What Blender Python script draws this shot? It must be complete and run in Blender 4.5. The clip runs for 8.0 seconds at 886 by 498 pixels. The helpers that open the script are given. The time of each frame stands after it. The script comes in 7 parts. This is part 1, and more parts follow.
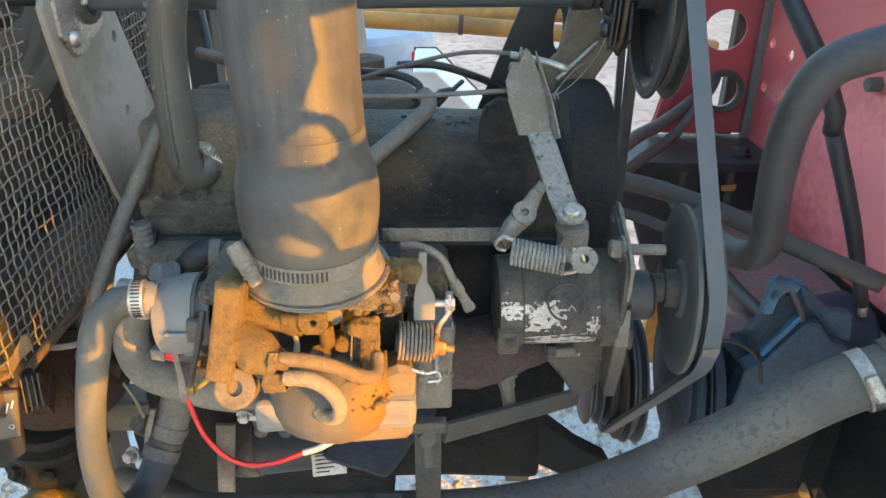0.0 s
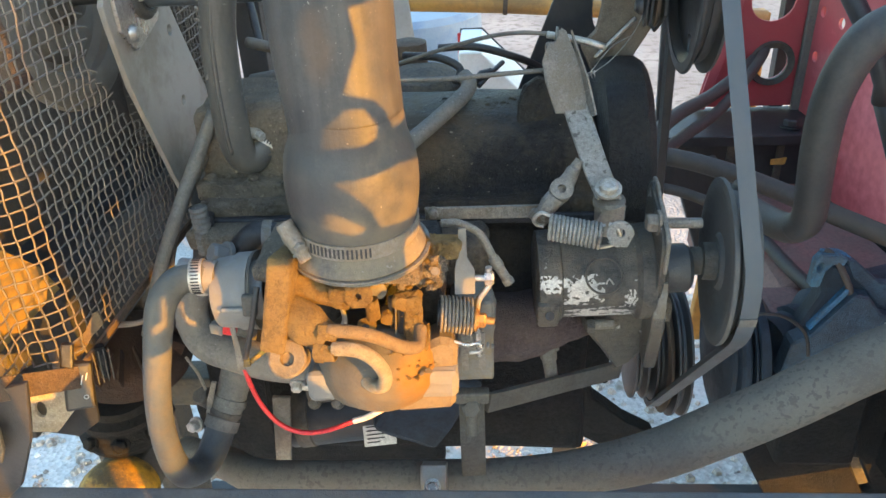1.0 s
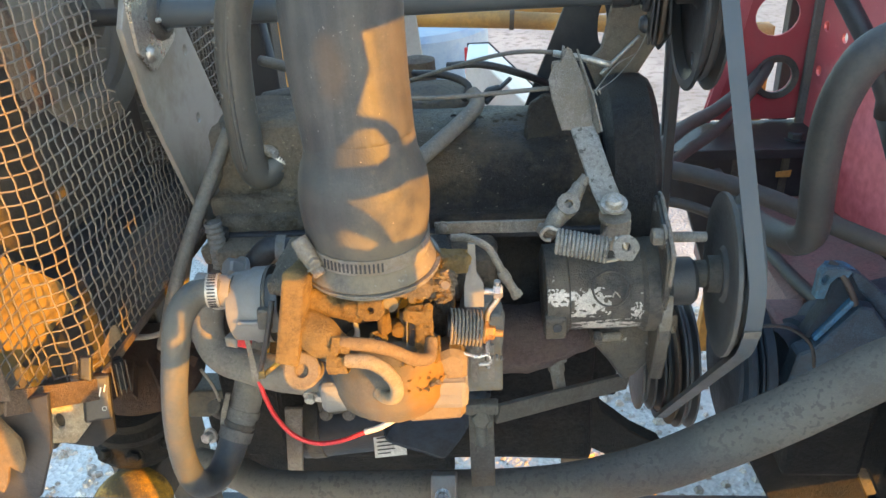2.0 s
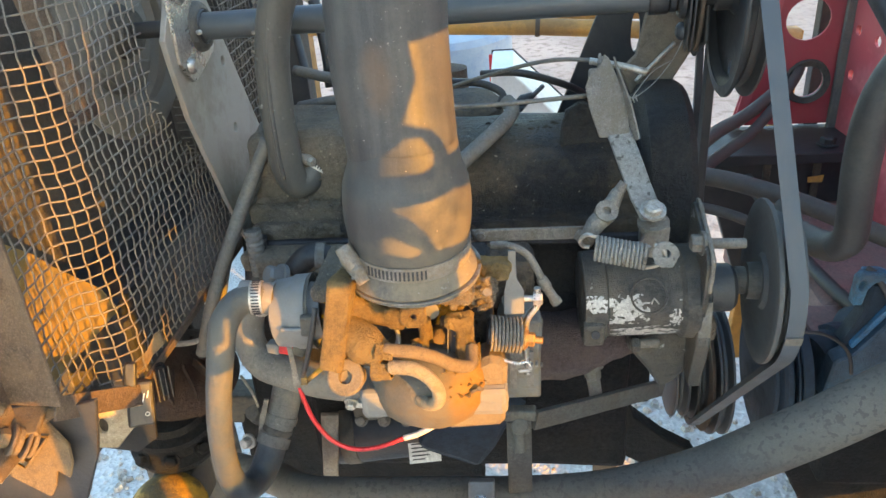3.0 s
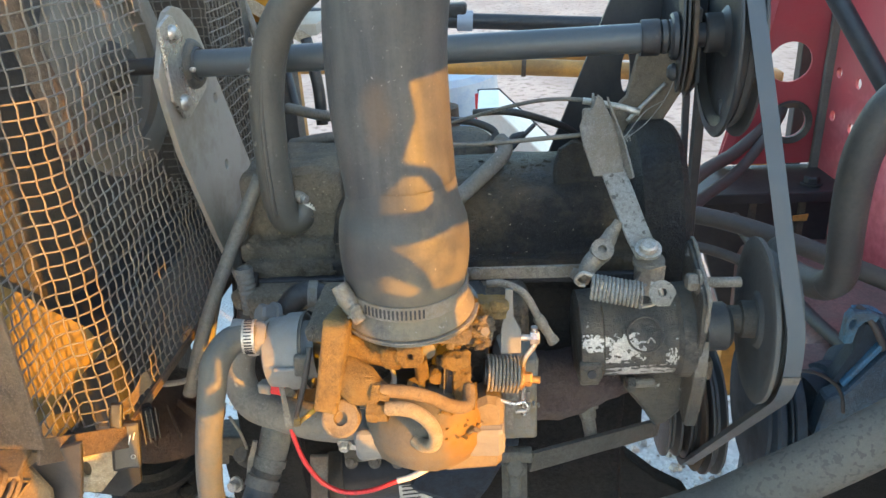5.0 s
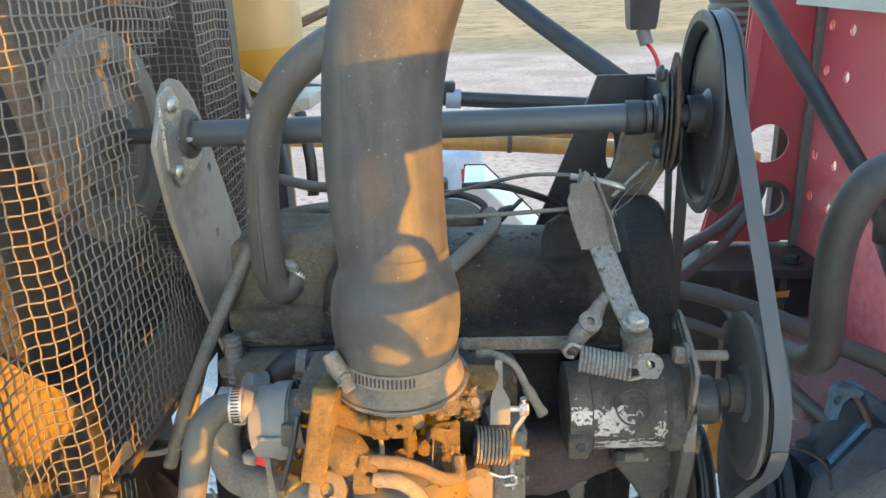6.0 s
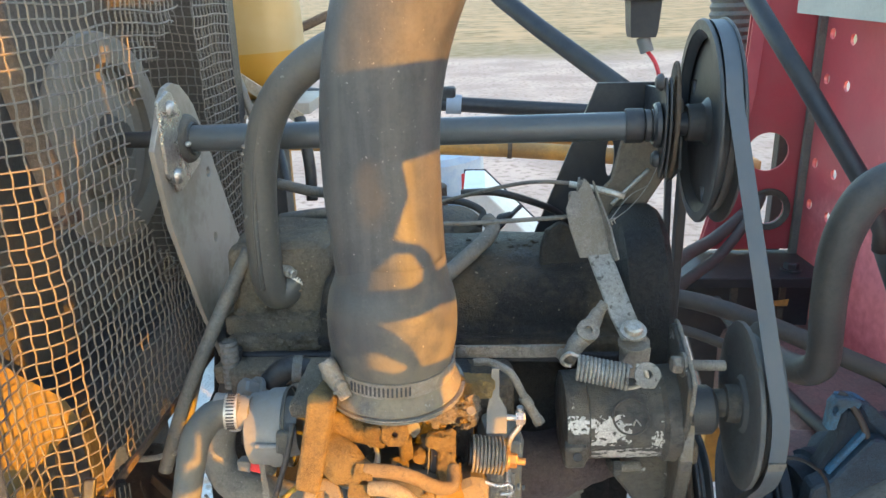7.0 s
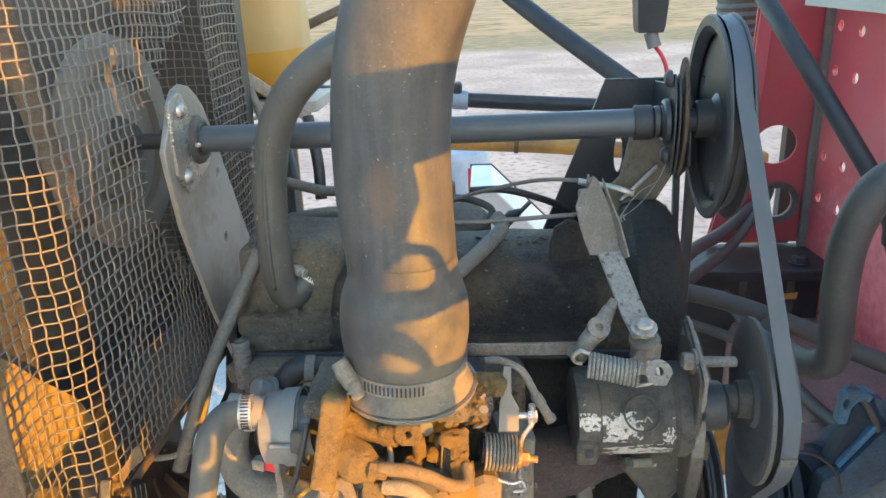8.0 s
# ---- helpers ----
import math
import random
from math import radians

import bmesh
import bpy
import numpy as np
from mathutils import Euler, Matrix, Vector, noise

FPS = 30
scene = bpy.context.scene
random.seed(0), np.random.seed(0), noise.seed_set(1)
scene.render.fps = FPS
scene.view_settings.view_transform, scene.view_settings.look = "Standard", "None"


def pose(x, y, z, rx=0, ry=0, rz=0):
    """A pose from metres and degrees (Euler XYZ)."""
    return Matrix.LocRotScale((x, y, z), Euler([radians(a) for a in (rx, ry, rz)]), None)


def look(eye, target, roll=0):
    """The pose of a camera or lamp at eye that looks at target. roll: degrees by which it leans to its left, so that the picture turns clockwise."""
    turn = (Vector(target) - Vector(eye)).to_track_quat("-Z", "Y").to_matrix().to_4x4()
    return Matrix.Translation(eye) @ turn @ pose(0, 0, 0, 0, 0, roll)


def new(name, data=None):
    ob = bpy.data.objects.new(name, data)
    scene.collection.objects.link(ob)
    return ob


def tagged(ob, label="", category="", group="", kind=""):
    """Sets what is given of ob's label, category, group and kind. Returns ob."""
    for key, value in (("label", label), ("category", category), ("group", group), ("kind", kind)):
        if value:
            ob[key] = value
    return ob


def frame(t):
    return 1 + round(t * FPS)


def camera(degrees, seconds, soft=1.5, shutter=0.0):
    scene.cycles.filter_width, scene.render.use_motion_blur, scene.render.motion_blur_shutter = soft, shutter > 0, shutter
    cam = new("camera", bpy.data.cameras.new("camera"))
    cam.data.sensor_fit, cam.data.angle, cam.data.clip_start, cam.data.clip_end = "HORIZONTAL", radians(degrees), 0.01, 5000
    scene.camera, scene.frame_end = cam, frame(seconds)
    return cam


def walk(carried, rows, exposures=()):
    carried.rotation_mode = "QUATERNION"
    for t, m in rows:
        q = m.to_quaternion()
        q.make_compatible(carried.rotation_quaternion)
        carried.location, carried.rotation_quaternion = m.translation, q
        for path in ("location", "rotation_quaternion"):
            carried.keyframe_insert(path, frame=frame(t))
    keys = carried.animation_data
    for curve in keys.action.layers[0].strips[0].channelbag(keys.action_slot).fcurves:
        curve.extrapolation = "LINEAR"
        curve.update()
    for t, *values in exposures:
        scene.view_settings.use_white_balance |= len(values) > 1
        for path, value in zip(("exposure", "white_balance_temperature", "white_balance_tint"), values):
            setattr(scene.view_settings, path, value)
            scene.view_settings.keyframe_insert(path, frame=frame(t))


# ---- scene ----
# camera
cam = camera(61.3, 8.0)
PATH = [
    (0, (-0.002, 0.023, 1.438), (0.006, 1.79, 0.501), 0.2),
    (0.5, (0.007, 0.015, 1.442), (-0.12, 1.753, 0.461), -3.0),
    (1, (0.009, -0.001, 1.446), (-0.123, 1.739, 0.469), -2.9),
    (2.5, (0.005, -0.016, 1.459), (-0.168, 1.743, 0.522), -3.8),
    (3, (-0.009, -0.019, 1.46), (-0.212, 1.739, 0.529), -4.3),
    (3.5, (-0.02, -0.018, 1.458), (-0.241, 1.743, 0.535), -4.5),
    (4, (-0.025, -0.014, 1.457), (-0.237, 1.752, 0.542), -4.4),
    (4.5, (-0.021, -0.01, 1.46), (-0.211, 1.768, 0.565), -3.9),
    (4.7, (-0.021, -0.011, 1.459), (-0.198, 1.772, 0.57), -3.7),
    (5.8, (-0.025, -0.024, 1.462), (-0.125, 1.855, 0.784), -2.7),
    (6, (-0.027, -0.023, 1.46), (-0.133, 1.86, 0.793), -2.0),
    (6.5, (-0.025, -0.019, 1.46), (-0.126, 1.87, 0.809), -1.2),
    (7, (-0.025, -0.02, 1.462), (-0.131, 1.867, 0.805), -1.5),
    (7.5, (-0.028, -0.021, 1.464), (-0.143, 1.861, 0.799), -1.9),
    (8, (-0.029, -0.021, 1.468), (-0.151, 1.859, 0.795), -2.2),
]
walk(cam, [(t, look(eye, target, roll)) for t, eye, target, roll in PATH], [(0, 2.60, 7050, 4), (8, 2.60, 7050, 4)])

# world and sun: low evening sun from behind the camera, to its right
SUN_AZ, SUN_EL = radians(45), radians(9)
TO_SUN = Vector((math.sin(SUN_AZ) * math.cos(SUN_EL), -math.cos(SUN_AZ) * math.cos(SUN_EL), math.sin(SUN_EL)))
world = bpy.data.worlds.new("sky")
scene.world = world
world.use_nodes = True
wn, wl = world.node_tree.nodes, world.node_tree.links
sky = wn.new("ShaderNodeTexSky")
sky.sky_type = "NISHITA"
sky.sun_disc = False
sky.sun_elevation, sky.sun_rotation = radians(12), radians(135)
sky.ozone_density, sky.dust_density = 1.9, 0.9
wl.new(sky.outputs["Color"], wn["Background"].inputs["Color"])
wn["Background"].inputs["Strength"].default_value = 0.15
sun = new("sun", bpy.data.lights.new("sun", "SUN"))
sun.data.energy, sun.data.angle, sun.data.color = 2.6, radians(0.25), (1.0, 0.40, 0.0)
sun.matrix_world = look(TO_SUN * 20, (0, 0, 0))


# materials
def shader(name, base, rough=0.6, metal=0.0, second=None, scale=30.0, amount=0.5, dust=None, dust_amount=0.4, bump=0.15, bump_scale=200.0, dust_scale=9.0, vary=0.0, spots=None, streak=0.0, gloss=0.5, grit_amount=0.5):
    """A worn surface: base colour mottled with a second one, patches of dust, fine bump."""
    m = bpy.data.materials.new(name)
    m.use_nodes = True
    n, l = m.node_tree.nodes, m.node_tree.links
    out = n["Principled BSDF"]
    tc = n.new("ShaderNodeTexCoord")

    def noise_tex(sc, detail=6.0, rough_=0.6):
        t = n.new("ShaderNodeTexNoise")
        t.inputs["Scale"].default_value, t.inputs["Detail"].default_value, t.inputs["Roughness"].default_value = sc, detail, rough_
        l.new(tc.outputs["Object"], t.inputs["Vector"])
        return t

    def ramp(src, a, b):
        r = n.new("ShaderNodeMapRange")
        r.inputs["From Min"].default_value, r.inputs["From Max"].default_value = a, b
        l.new(src, r.inputs["Value"])
        return r.outputs["Result"]

    def mix(fac, a, b, blend="MIX"):
        x = n.new("ShaderNodeMix")
        x.data_type, x.blend_type = "RGBA", blend
        for sock, val in ((x.inputs[0], fac), (x.inputs[6], a), (x.inputs[7], b)):
            if isinstance(val, (int, float)):
                sock.default_value = val
            elif isinstance(val, tuple):
                sock.default_value = (*val, 1)
            else:
                l.new(val, sock)
        return x.outputs[2]

    def times(a, k):
        x = n.new("ShaderNodeMath")
        x.operation = "MULTIPLY"
        l.new(a, x.inputs[0])
        x.inputs[1].default_value = k
        return x.outputs[0]

    second = second or tuple(c * 0.6 for c in base)
    big, fine = noise_tex(scale), noise_tex(bump_scale, 4)
    col = mix(times(ramp(big.outputs["Fac"], 0.42, 0.60), amount), base, second)
    col = mix(times(ramp(fine.outputs["Fac"], 0.47, 0.60), min(0.6, grit_amount * 1.2)), col, tuple(c * 0.5 for c in base))
    grit = noise_tex(bump_scale * 4, 3)
    col = mix(times(ramp(grit.outputs["Fac"], 0.52, 0.64), grit_amount), col, tuple(min(1.0, c * 1.8 + 0.015) for c in base))
    if streak:
        mp = n.new("ShaderNodeMapping")
        mp.inputs["Scale"].default_value = (1.0, 1.0, 0.09)
        l.new(tc.outputs["Object"], mp.inputs["Vector"])
        st = noise_tex(95, 5, 0.65)
        l.new(mp.outputs["Vector"], st.inputs["Vector"])
        col = mix(times(ramp(st.outputs["Fac"], 0.46, 0.70), streak), col, second)
        col = mix(times(ramp(st.outputs["Fac"], 0.50, 0.30), streak * 0.7), col, tuple(c * 0.55 for c in base))
    out.inputs["Specular IOR Level"].default_value = gloss
    if dust:
        d = noise_tex(dust_scale, 9, 0.72)
        fac = times(ramp(d.outputs["Fac"], 0.45, 0.57), dust_amount)
        col = mix(fac, col, dust)
        g = n.new("ShaderNodeMapRange")
        g.inputs["To Min"].default_value, g.inputs["To Max"].default_value = rough, min(1.0, rough + 0.4)
        l.new(fac, g.inputs["Value"])
        l.new(g.outputs["Result"], out.inputs["Roughness"])
    else:
        g = n.new("ShaderNodeMapRange")
        g.inputs["To Min"].default_value, g.inputs["To Max"].default_value = max(0.05, rough - 0.1), min(1.0, rough + 0.15)
        l.new(big.outputs["Fac"], g.inputs["Value"])
        l.new(g.outputs["Result"], out.inputs["Roughness"])
    if spots:
        s = noise_tex(spots[1], 3, 0.5)
        col = mix(ramp(s.outputs["Fac"], spots[2], spots[2] + 0.03), col, spots[0])
    if vary:
        info = n.new("ShaderNodeObjectInfo" if vary > 0 else "ShaderNodeNewGeometry")
        g2 = n.new("ShaderNodeMapRange")
        g2.inputs["To Min"].default_value, g2.inputs["To Max"].default_value = 1 - abs(vary), 1 + abs(vary)
        l.new(info.outputs["Random" if vary > 0 else "Random Per Island"], g2.inputs["Value"])
        hsv = n.new("ShaderNodeHueSaturation")
        l.new(col, hsv.inputs["Color"])
        l.new(g2.outputs["Result"], hsv.inputs["Value"])
        col = hsv.outputs["Color"]
    l.new(col, out.inputs["Base Color"])
    out.inputs["Metallic"].default_value = metal
    b = n.new("ShaderNodeBump")
    b.inputs["Strength"].default_value, b.inputs["Distance"].default_value = min(1.0, bump * 2.0), 0.0025 + 0.008 * max(0.0, bump - 0.3)
    hsum = n.new("ShaderNodeMath")
    hsum.operation = "MULTIPLY_ADD"
    l.new(grit.outputs["Fac"], hsum.inputs[0])
    hsum.inputs[1].default_value = 0.45
    l.new(fine.outputs["Fac"], hsum.inputs[2])
    l.new(hsum.outputs[0], b.inputs["Height"])
    l.new(b.outputs["Normal"], out.inputs["Normal"])
    return m


TAN = (0.23, 0.17, 0.105)
RUBBER = shader("black_rubber", (0.048, 0.046, 0.046), 0.5, 0, (0.078, 0.073, 0.069), 16, 0.6, (0.12, 0.105, 0.088), 0.35, 0.12, 260, 14, grit_amount=0.2)
HOSE = shader("weathered_intake_rubber", (0.033, 0.037, 0.042), 0.42, 0, (0.082, 0.081, 0.077), 13, 0.85, (0.10, 0.092, 0.078), 0.3, 0.07, 420, 8, 0, ((0.2, 0.195, 0.185), 430, 0.70), 0.55, grit_amount=0.2)
CUFF = shader("dusty_cuff_rubber", (0.08, 0.08, 0.078), 0.65, 0, (0.13, 0.115, 0.09), 16, 0.8, (0.2, 0.17, 0.12), 0.55, 0.2, 260, 12, 0, ((0.2, 0.195, 0.18), 230, 0.67), 0.6)
CUFF_MID = shader("dust_bloomed_cuff_rubber", (0.038, 0.041, 0.045), 0.46, 0, (0.07, 0.067, 0.061), 12, 0.85, (0.135, 0.12, 0.092), 0.6, 0.08, 380, 9, 0, ((0.2, 0.185, 0.155), 300, 0.73), 0.35, grit_amount=0.2)
RUBBER_GREY = shader("grey_rubber", (0.054, 0.066, 0.077), 0.55, 0, (0.075, 0.077, 0.074), 30, 0.6, (0.14, 0.118, 0.082), 0.4, 0.15, 320, 18, grit_amount=0.2)
RUBBER_TAN = shader("dusty_rubber", (0.15, 0.145, 0.132), 0.7, 0, (0.11, 0.105, 0.095), 35, 0.7, (0.22, 0.195, 0.16), 0.5, 0.25, 300, 22, 0, ((0.28, 0.27, 0.25), 240, 0.70), 0.5)
RUBBER_WORN = shader("brown_dusted_hose_rubber", (0.075, 0.066, 0.06), 0.6, 0, (0.055, 0.049, 0.046), 20, 0.8, (0.115, 0.10, 0.085), 0.5, 0.12, 260, 12, grit_amount=0.2)
RUBBER_RAD = shader("weathered_radiator_rubber", (0.075, 0.074, 0.070), 0.42, 0, (0.10, 0.093, 0.08), 14, 0.8, (0.135, 0.12, 0.095), 0.45, 0.08, 300, 9, 0, ((0.2, 0.19, 0.17), 220, 0.70), 0.6, grit_amount=0.2)
RUBBER_SPOT = shader("blotched_dusty_rubber", (0.14, 0.127, 0.11), 0.8, 0, (0.095, 0.087, 0.077), 9, 0.85, (0.165, 0.15, 0.127), 0.5, 0.2, 300, 14, 0, ((0.106, 0.097, 0.084), 180, 0.57), grit_amount=0.25)
FUEL_TAN = shader("dusty_tan_rubber", (0.155, 0.112, 0.066), 0.75, 0, (0.105, 0.076, 0.045), 60, 0.7, (0.19, 0.132, 0.07), 0.5, 0.3, 350, 40)
BRAID = shader("pale_braid", (0.31, 0.27, 0.205), 0.7, 0.1, (0.24, 0.20, 0.145), 160, 0.8, (0.33, 0.25, 0.15), 0.2, 0.3, 600, 50)
ENGINE = shader("sooty_engine_paint", (0.020, 0.021, 0.024), 0.5, 0, (0.035, 0.031, 0.027), 14, 0.8, (0.075, 0.062, 0.045), 0.45, 0.5, 170, 10, 0, None, 0, 0.3)
COVER_PAINT = shader("dusty_cover_paint", (0.024, 0.023, 0.024), 0.5, 0, (0.062, 0.048, 0.035), 9, 0.85, (0.125, 0.097, 0.064), 0.45, 0.6, 150, 9, 0, ((0.24, 0.21, 0.16), 190, 0.70), 0, 0.3)
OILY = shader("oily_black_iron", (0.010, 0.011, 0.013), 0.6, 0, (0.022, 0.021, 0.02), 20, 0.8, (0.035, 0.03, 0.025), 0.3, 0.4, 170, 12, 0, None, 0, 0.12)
BROWNED = shader("soil_dusted_casting", (0.19, 0.155, 0.115), 0.8, 0, (0.095, 0.08, 0.065), 18, 0.9, (0.27, 0.215, 0.145), 0.5, 0.7, 240, 13, 0, ((0.34, 0.28, 0.19), 260, 0.66))
TAN_PAINT = shader("dusted_sunlit_tan", (0.14, 0.098, 0.055), 0.75, 0, (0.08, 0.06, 0.04), 25, 0.8, (0.19, 0.13, 0.07), 0.5, 0.3, 220, 20)
CAST = shader("cast_iron_dusty", (0.10, 0.085, 0.07), 0.75, 0.1, (0.16, 0.12, 0.085), 25, 0.8, TAN, 0.5, 0.5, 220, 16)
DARK = shader("black_steel_paint", (0.02, 0.022, 0.027), 0.42, 0, (0.035, 0.035, 0.04), 20, 0.5, (0.09, 0.08, 0.065), 0.25, 0.12, 150, 9, grit_amount=0.15)
CLAMP = shader("dust_dulled_clamp_steel", (0.2, 0.19, 0.175), 0.55, 0.3, (0.13, 0.118, 0.1), 60, 0.8, (0.25, 0.2, 0.14), 0.55, 0.25, 300, 30)
PRESSED = shader("dull_grey_pressed_steel", (0.075, 0.078, 0.08), 0.6, 0.1, (0.1, 0.098, 0.092), 25, 0.7, (0.14, 0.125, 0.1), 0.4, 0.25, 220, 14, grit_amount=0.2)
PULLEY = shader("black_pulley_paint", (0.03, 0.032, 0.036), 0.4, 0.0, (0.05, 0.05, 0.052), 18, 0.6, (0.10, 0.092, 0.08), 0.3, 0.12, 140, 10, grit_amount=0.12)
SHAFT = shader("grey_blue_shaft_paint", (0.066, 0.076, 0.084), 0.32, 0.0, (0.08, 0.09, 0.098), 30, 0.5, None, 0, 0.08, 200, grit_amount=0.06)
ALU = shader("dull_aluminium", (0.33, 0.31, 0.28), 0.40, 0.35, (0.20, 0.18, 0.155), 7, 0.9, (0.24, 0.20, 0.155), 0.55, 0.04, 500, 8, grit_amount=0.12)
DUSTWEB = shader("dust_browned_web", (0.19, 0.155, 0.12), 0.7, 0.1, (0.12, 0.098, 0.078), 18, 0.8, (0.25, 0.2, 0.145), 0.5, 0.25, 220, 10)
CARB_GREY = shader("grey_die_cast", (0.20, 0.203, 0.205), 0.55, 0.2, (0.145, 0.145, 0.143), 30, 0.6, (0.215, 0.185, 0.14), 0.35, 0.1, 900, 16, grit_amount=0.2)
CARB_DUST = shader("dust_caked_die_cast", (0.26, 0.175, 0.072), 0.85, 0.0, (0.15, 0.10, 0.046), 60, 0.8, (0.34, 0.23, 0.09), 0.7, 0.8, 420, 45)
CARB_PALE = shader("pale_dusted_plug", (0.17, 0.14, 0.105), 0.6, 0.15, (0.12, 0.092, 0.06), 45, 0.8, (0.25, 0.19, 0.115), 0.5, 0.3, 420, 30)
CARB_MIX = shader("half_dusted_die_cast", (0.19, 0.175, 0.15), 0.6, 0.15, (0.135, 0.12, 0.098), 24, 0.8, (0.27, 0.18, 0.07), 0.6, 0.15, 420, 13, grit_amount=0.2)
BOWL = shader("grey_bowl_casting", (0.115, 0.106, 0.092), 0.6, 0.1, (0.072, 0.066, 0.056), 26, 0.9, (0.15, 0.118, 0.075), 0.6, 0.18, 420, 18, grit_amount=0.3)
GOV = shader("worn_black_over_cast", (0.05, 0.048, 0.046), 0.36, 0.2, (0.12, 0.105, 0.085), 30, 0.7, (0.16, 0.13, 0.095), 0.45, 0.35, 240, 20, 0, ((0.42, 0.40, 0.37), 60, 0.68))
BARE = shader("bare_worn_metal", (0.55, 0.52, 0.48), 0.45, 0.3, (0.40, 0.37, 0.33), 50, 0.6, None, 0, 0.25, 260)
STEEL = shader("bare_steel", (0.55, 0.53, 0.50), 0.27, 0.85, (0.28, 0.27, 0.25), 40, 0.6, (0.25, 0.21, 0.16), 0.3, 0.15, 300, 30)
ZINC = shader("zinc_plate", (0.5, 0.48, 0.44), 0.35, 0.6, (0.36, 0.33, 0.28), 60, 0.6, (0.3, 0.24, 0.16), 0.4, 0.12, 340, 45)
LINK = shader("dirty_linkage_steel", (0.25, 0.228, 0.20), 0.55, 0.3, (0.15, 0.13, 0.105), 35, 0.8, (0.23, 0.19, 0.14), 0.5, 0.35, 260, 24)
STRAP = shader("grimy_strap_steel", (0.10, 0.095, 0.085), 0.6, 0.2, (0.062, 0.057, 0.05), 30, 0.85, (0.13, 0.115, 0.092), 0.5, 0.3, 260, 20)
LEVER = shader("chipped_grey_lever", (0.27, 0.27, 0.255), 0.5, 0.2, (0.19, 0.18, 0.165), 25, 0.7, (0.22, 0.19, 0.15), 0.4, 0.35, 260, 20, 0, ((0.10, 0.095, 0.085), 170, 0.62))
WIREMESH = shader("galvanised_wire", (0.172, 0.165, 0.156), 0.45, 0.5, (0.16, 0.15, 0.14), 60, 0.7, (0.28, 0.22, 0.15), 0.4, 0.2, 400, 30)
RUST = shader("rusty_brown_steel", (0.115, 0.08, 0.055), 0.75, 0.1, (0.07, 0.052, 0.042), 15, 0.8, (0.19, 0.13, 0.08), 0.5, 0.4, 180, 11)
FRAME = shader("black_frame_dusty", (0.05, 0.048, 0.045), 0.6, 0, (0.085, 0.075, 0.06), 18, 0.7, (0.17, 0.14, 0.10), 0.45, 0.3, 160, 12)
SHROUD_TAN = shader("yellow_tan_shroud_paint", (0.30, 0.20, 0.065), 0.7, 0, (0.22, 0.15, 0.055), 10, 0.7, (0.34, 0.25, 0.12), 0.4, 0.15, 220, 12, grit_amount=0.2)
RAIL = shader("scuffed_grey_rail_paint", (0.13, 0.14, 0.15), 0.55, 0, (0.09, 0.095, 0.10), 14, 0.8, (0.18, 0.165, 0.14), 0.45, 0.25, 200, 12, grit_amount=0.25)
FANGREY = shader("dusty_fan_disc", (0.155, 0.142, 0.125), 0.6, 0.1, (0.11, 0.098, 0.083), 12, 0.7, (0.19, 0.168, 0.138), 0.5, 0.15, 240, 9, grit_amount=0.15)
SHROUD = shader("soil_dusted_radiator", (0.075, 0.066, 0.058), 0.75, 0, (0.05, 0.043, 0.038), 12, 0.8, (0.11, 0.095, 0.078), 0.5, 0.3, 200, 9)
RED = shader("red_machine_paint", (0.44, 0.055, 0.072), 0.32, 0, (0.36, 0.046, 0.06), 5, 0.6, (0.30, 0.12, 0.11), 0.25, 0.05, 120, 3, grit_amount=0.06)
# Paler copy of the body red, for the panel and edge that catch light.
PINK = shader("light_paled_red_paint", (0.52, 0.092, 0.108), 0.30, 0, (0.43, 0.072, 0.088), 5, 0.6, (0.45, 0.17, 0.16), 0.3, 0.05, 120, 3, grit_amount=0.06)
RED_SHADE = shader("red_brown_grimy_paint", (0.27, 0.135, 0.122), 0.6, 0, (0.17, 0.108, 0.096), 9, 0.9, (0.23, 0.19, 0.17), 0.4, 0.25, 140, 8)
BLUE = shader("blue_machine_paint", (0.048, 0.165, 0.26), 0.4, 0, (0.022, 0.07, 0.115), 20, 0.8, (0.10, 0.105, 0.105), 0.5, 0.3, 160, 14)
RIBBLUE = shader("bright_blue_worn_paint", (0.05, 0.19, 0.34), 0.4, 0, (0.03, 0.1, 0.17), 40, 0.8, (0.1, 0.11, 0.115), 0.4, 0.3, 200, 20)
RUSTDARK = shader("dark_red_rust", (0.045, 0.022, 0.015), 0.8, 0, (0.025, 0.016, 0.013), 25, 0.8, (0.08, 0.05, 0.035), 0.4, 0.4, 180, 15)
CASING = shader("blue_black_casing_paint", (0.036, 0.075, 0.115), 0.55, 0, (0.020, 0.034, 0.05), 22, 0.9, (0.05, 0.058, 0.066), 0.3, 0.3, 160, 14)
NAVY = shader("dark_blue_grimy_paint", (0.025, 0.042, 0.062), 0.5, 0, (0.018, 0.029, 0.042), 20, 0.7, (0.03, 0.032, 0.034), 0.3, 0.2, 160, 10, gloss=0.25, grit_amount=0.2)
PALE = shader("pale_galvanised_sheet", (0.40, 0.375, 0.33), 0.6, 0.0, (0.34, 0.315, 0.275), 8, 0.6, None, 0, 0.08, 160, grit_amount=0.1)
CREAM = shader("cream_painted_plate", (0.42, 0.38, 0.31), 0.6, 0, (0.34, 0.29, 0.22), 18, 0.5, (0.26, 0.2, 0.13), 0.4, 0.15, 200, 15)
ORANGE = shader("orange_boom_paint", (0.55, 0.27, 0.06), 0.5, 0, (0.4, 0.2, 0.06), 12, 0.6, (0.2, 0.12, 0.06), 0.5, 0.15, 140, 8, grit_amount=0.2)
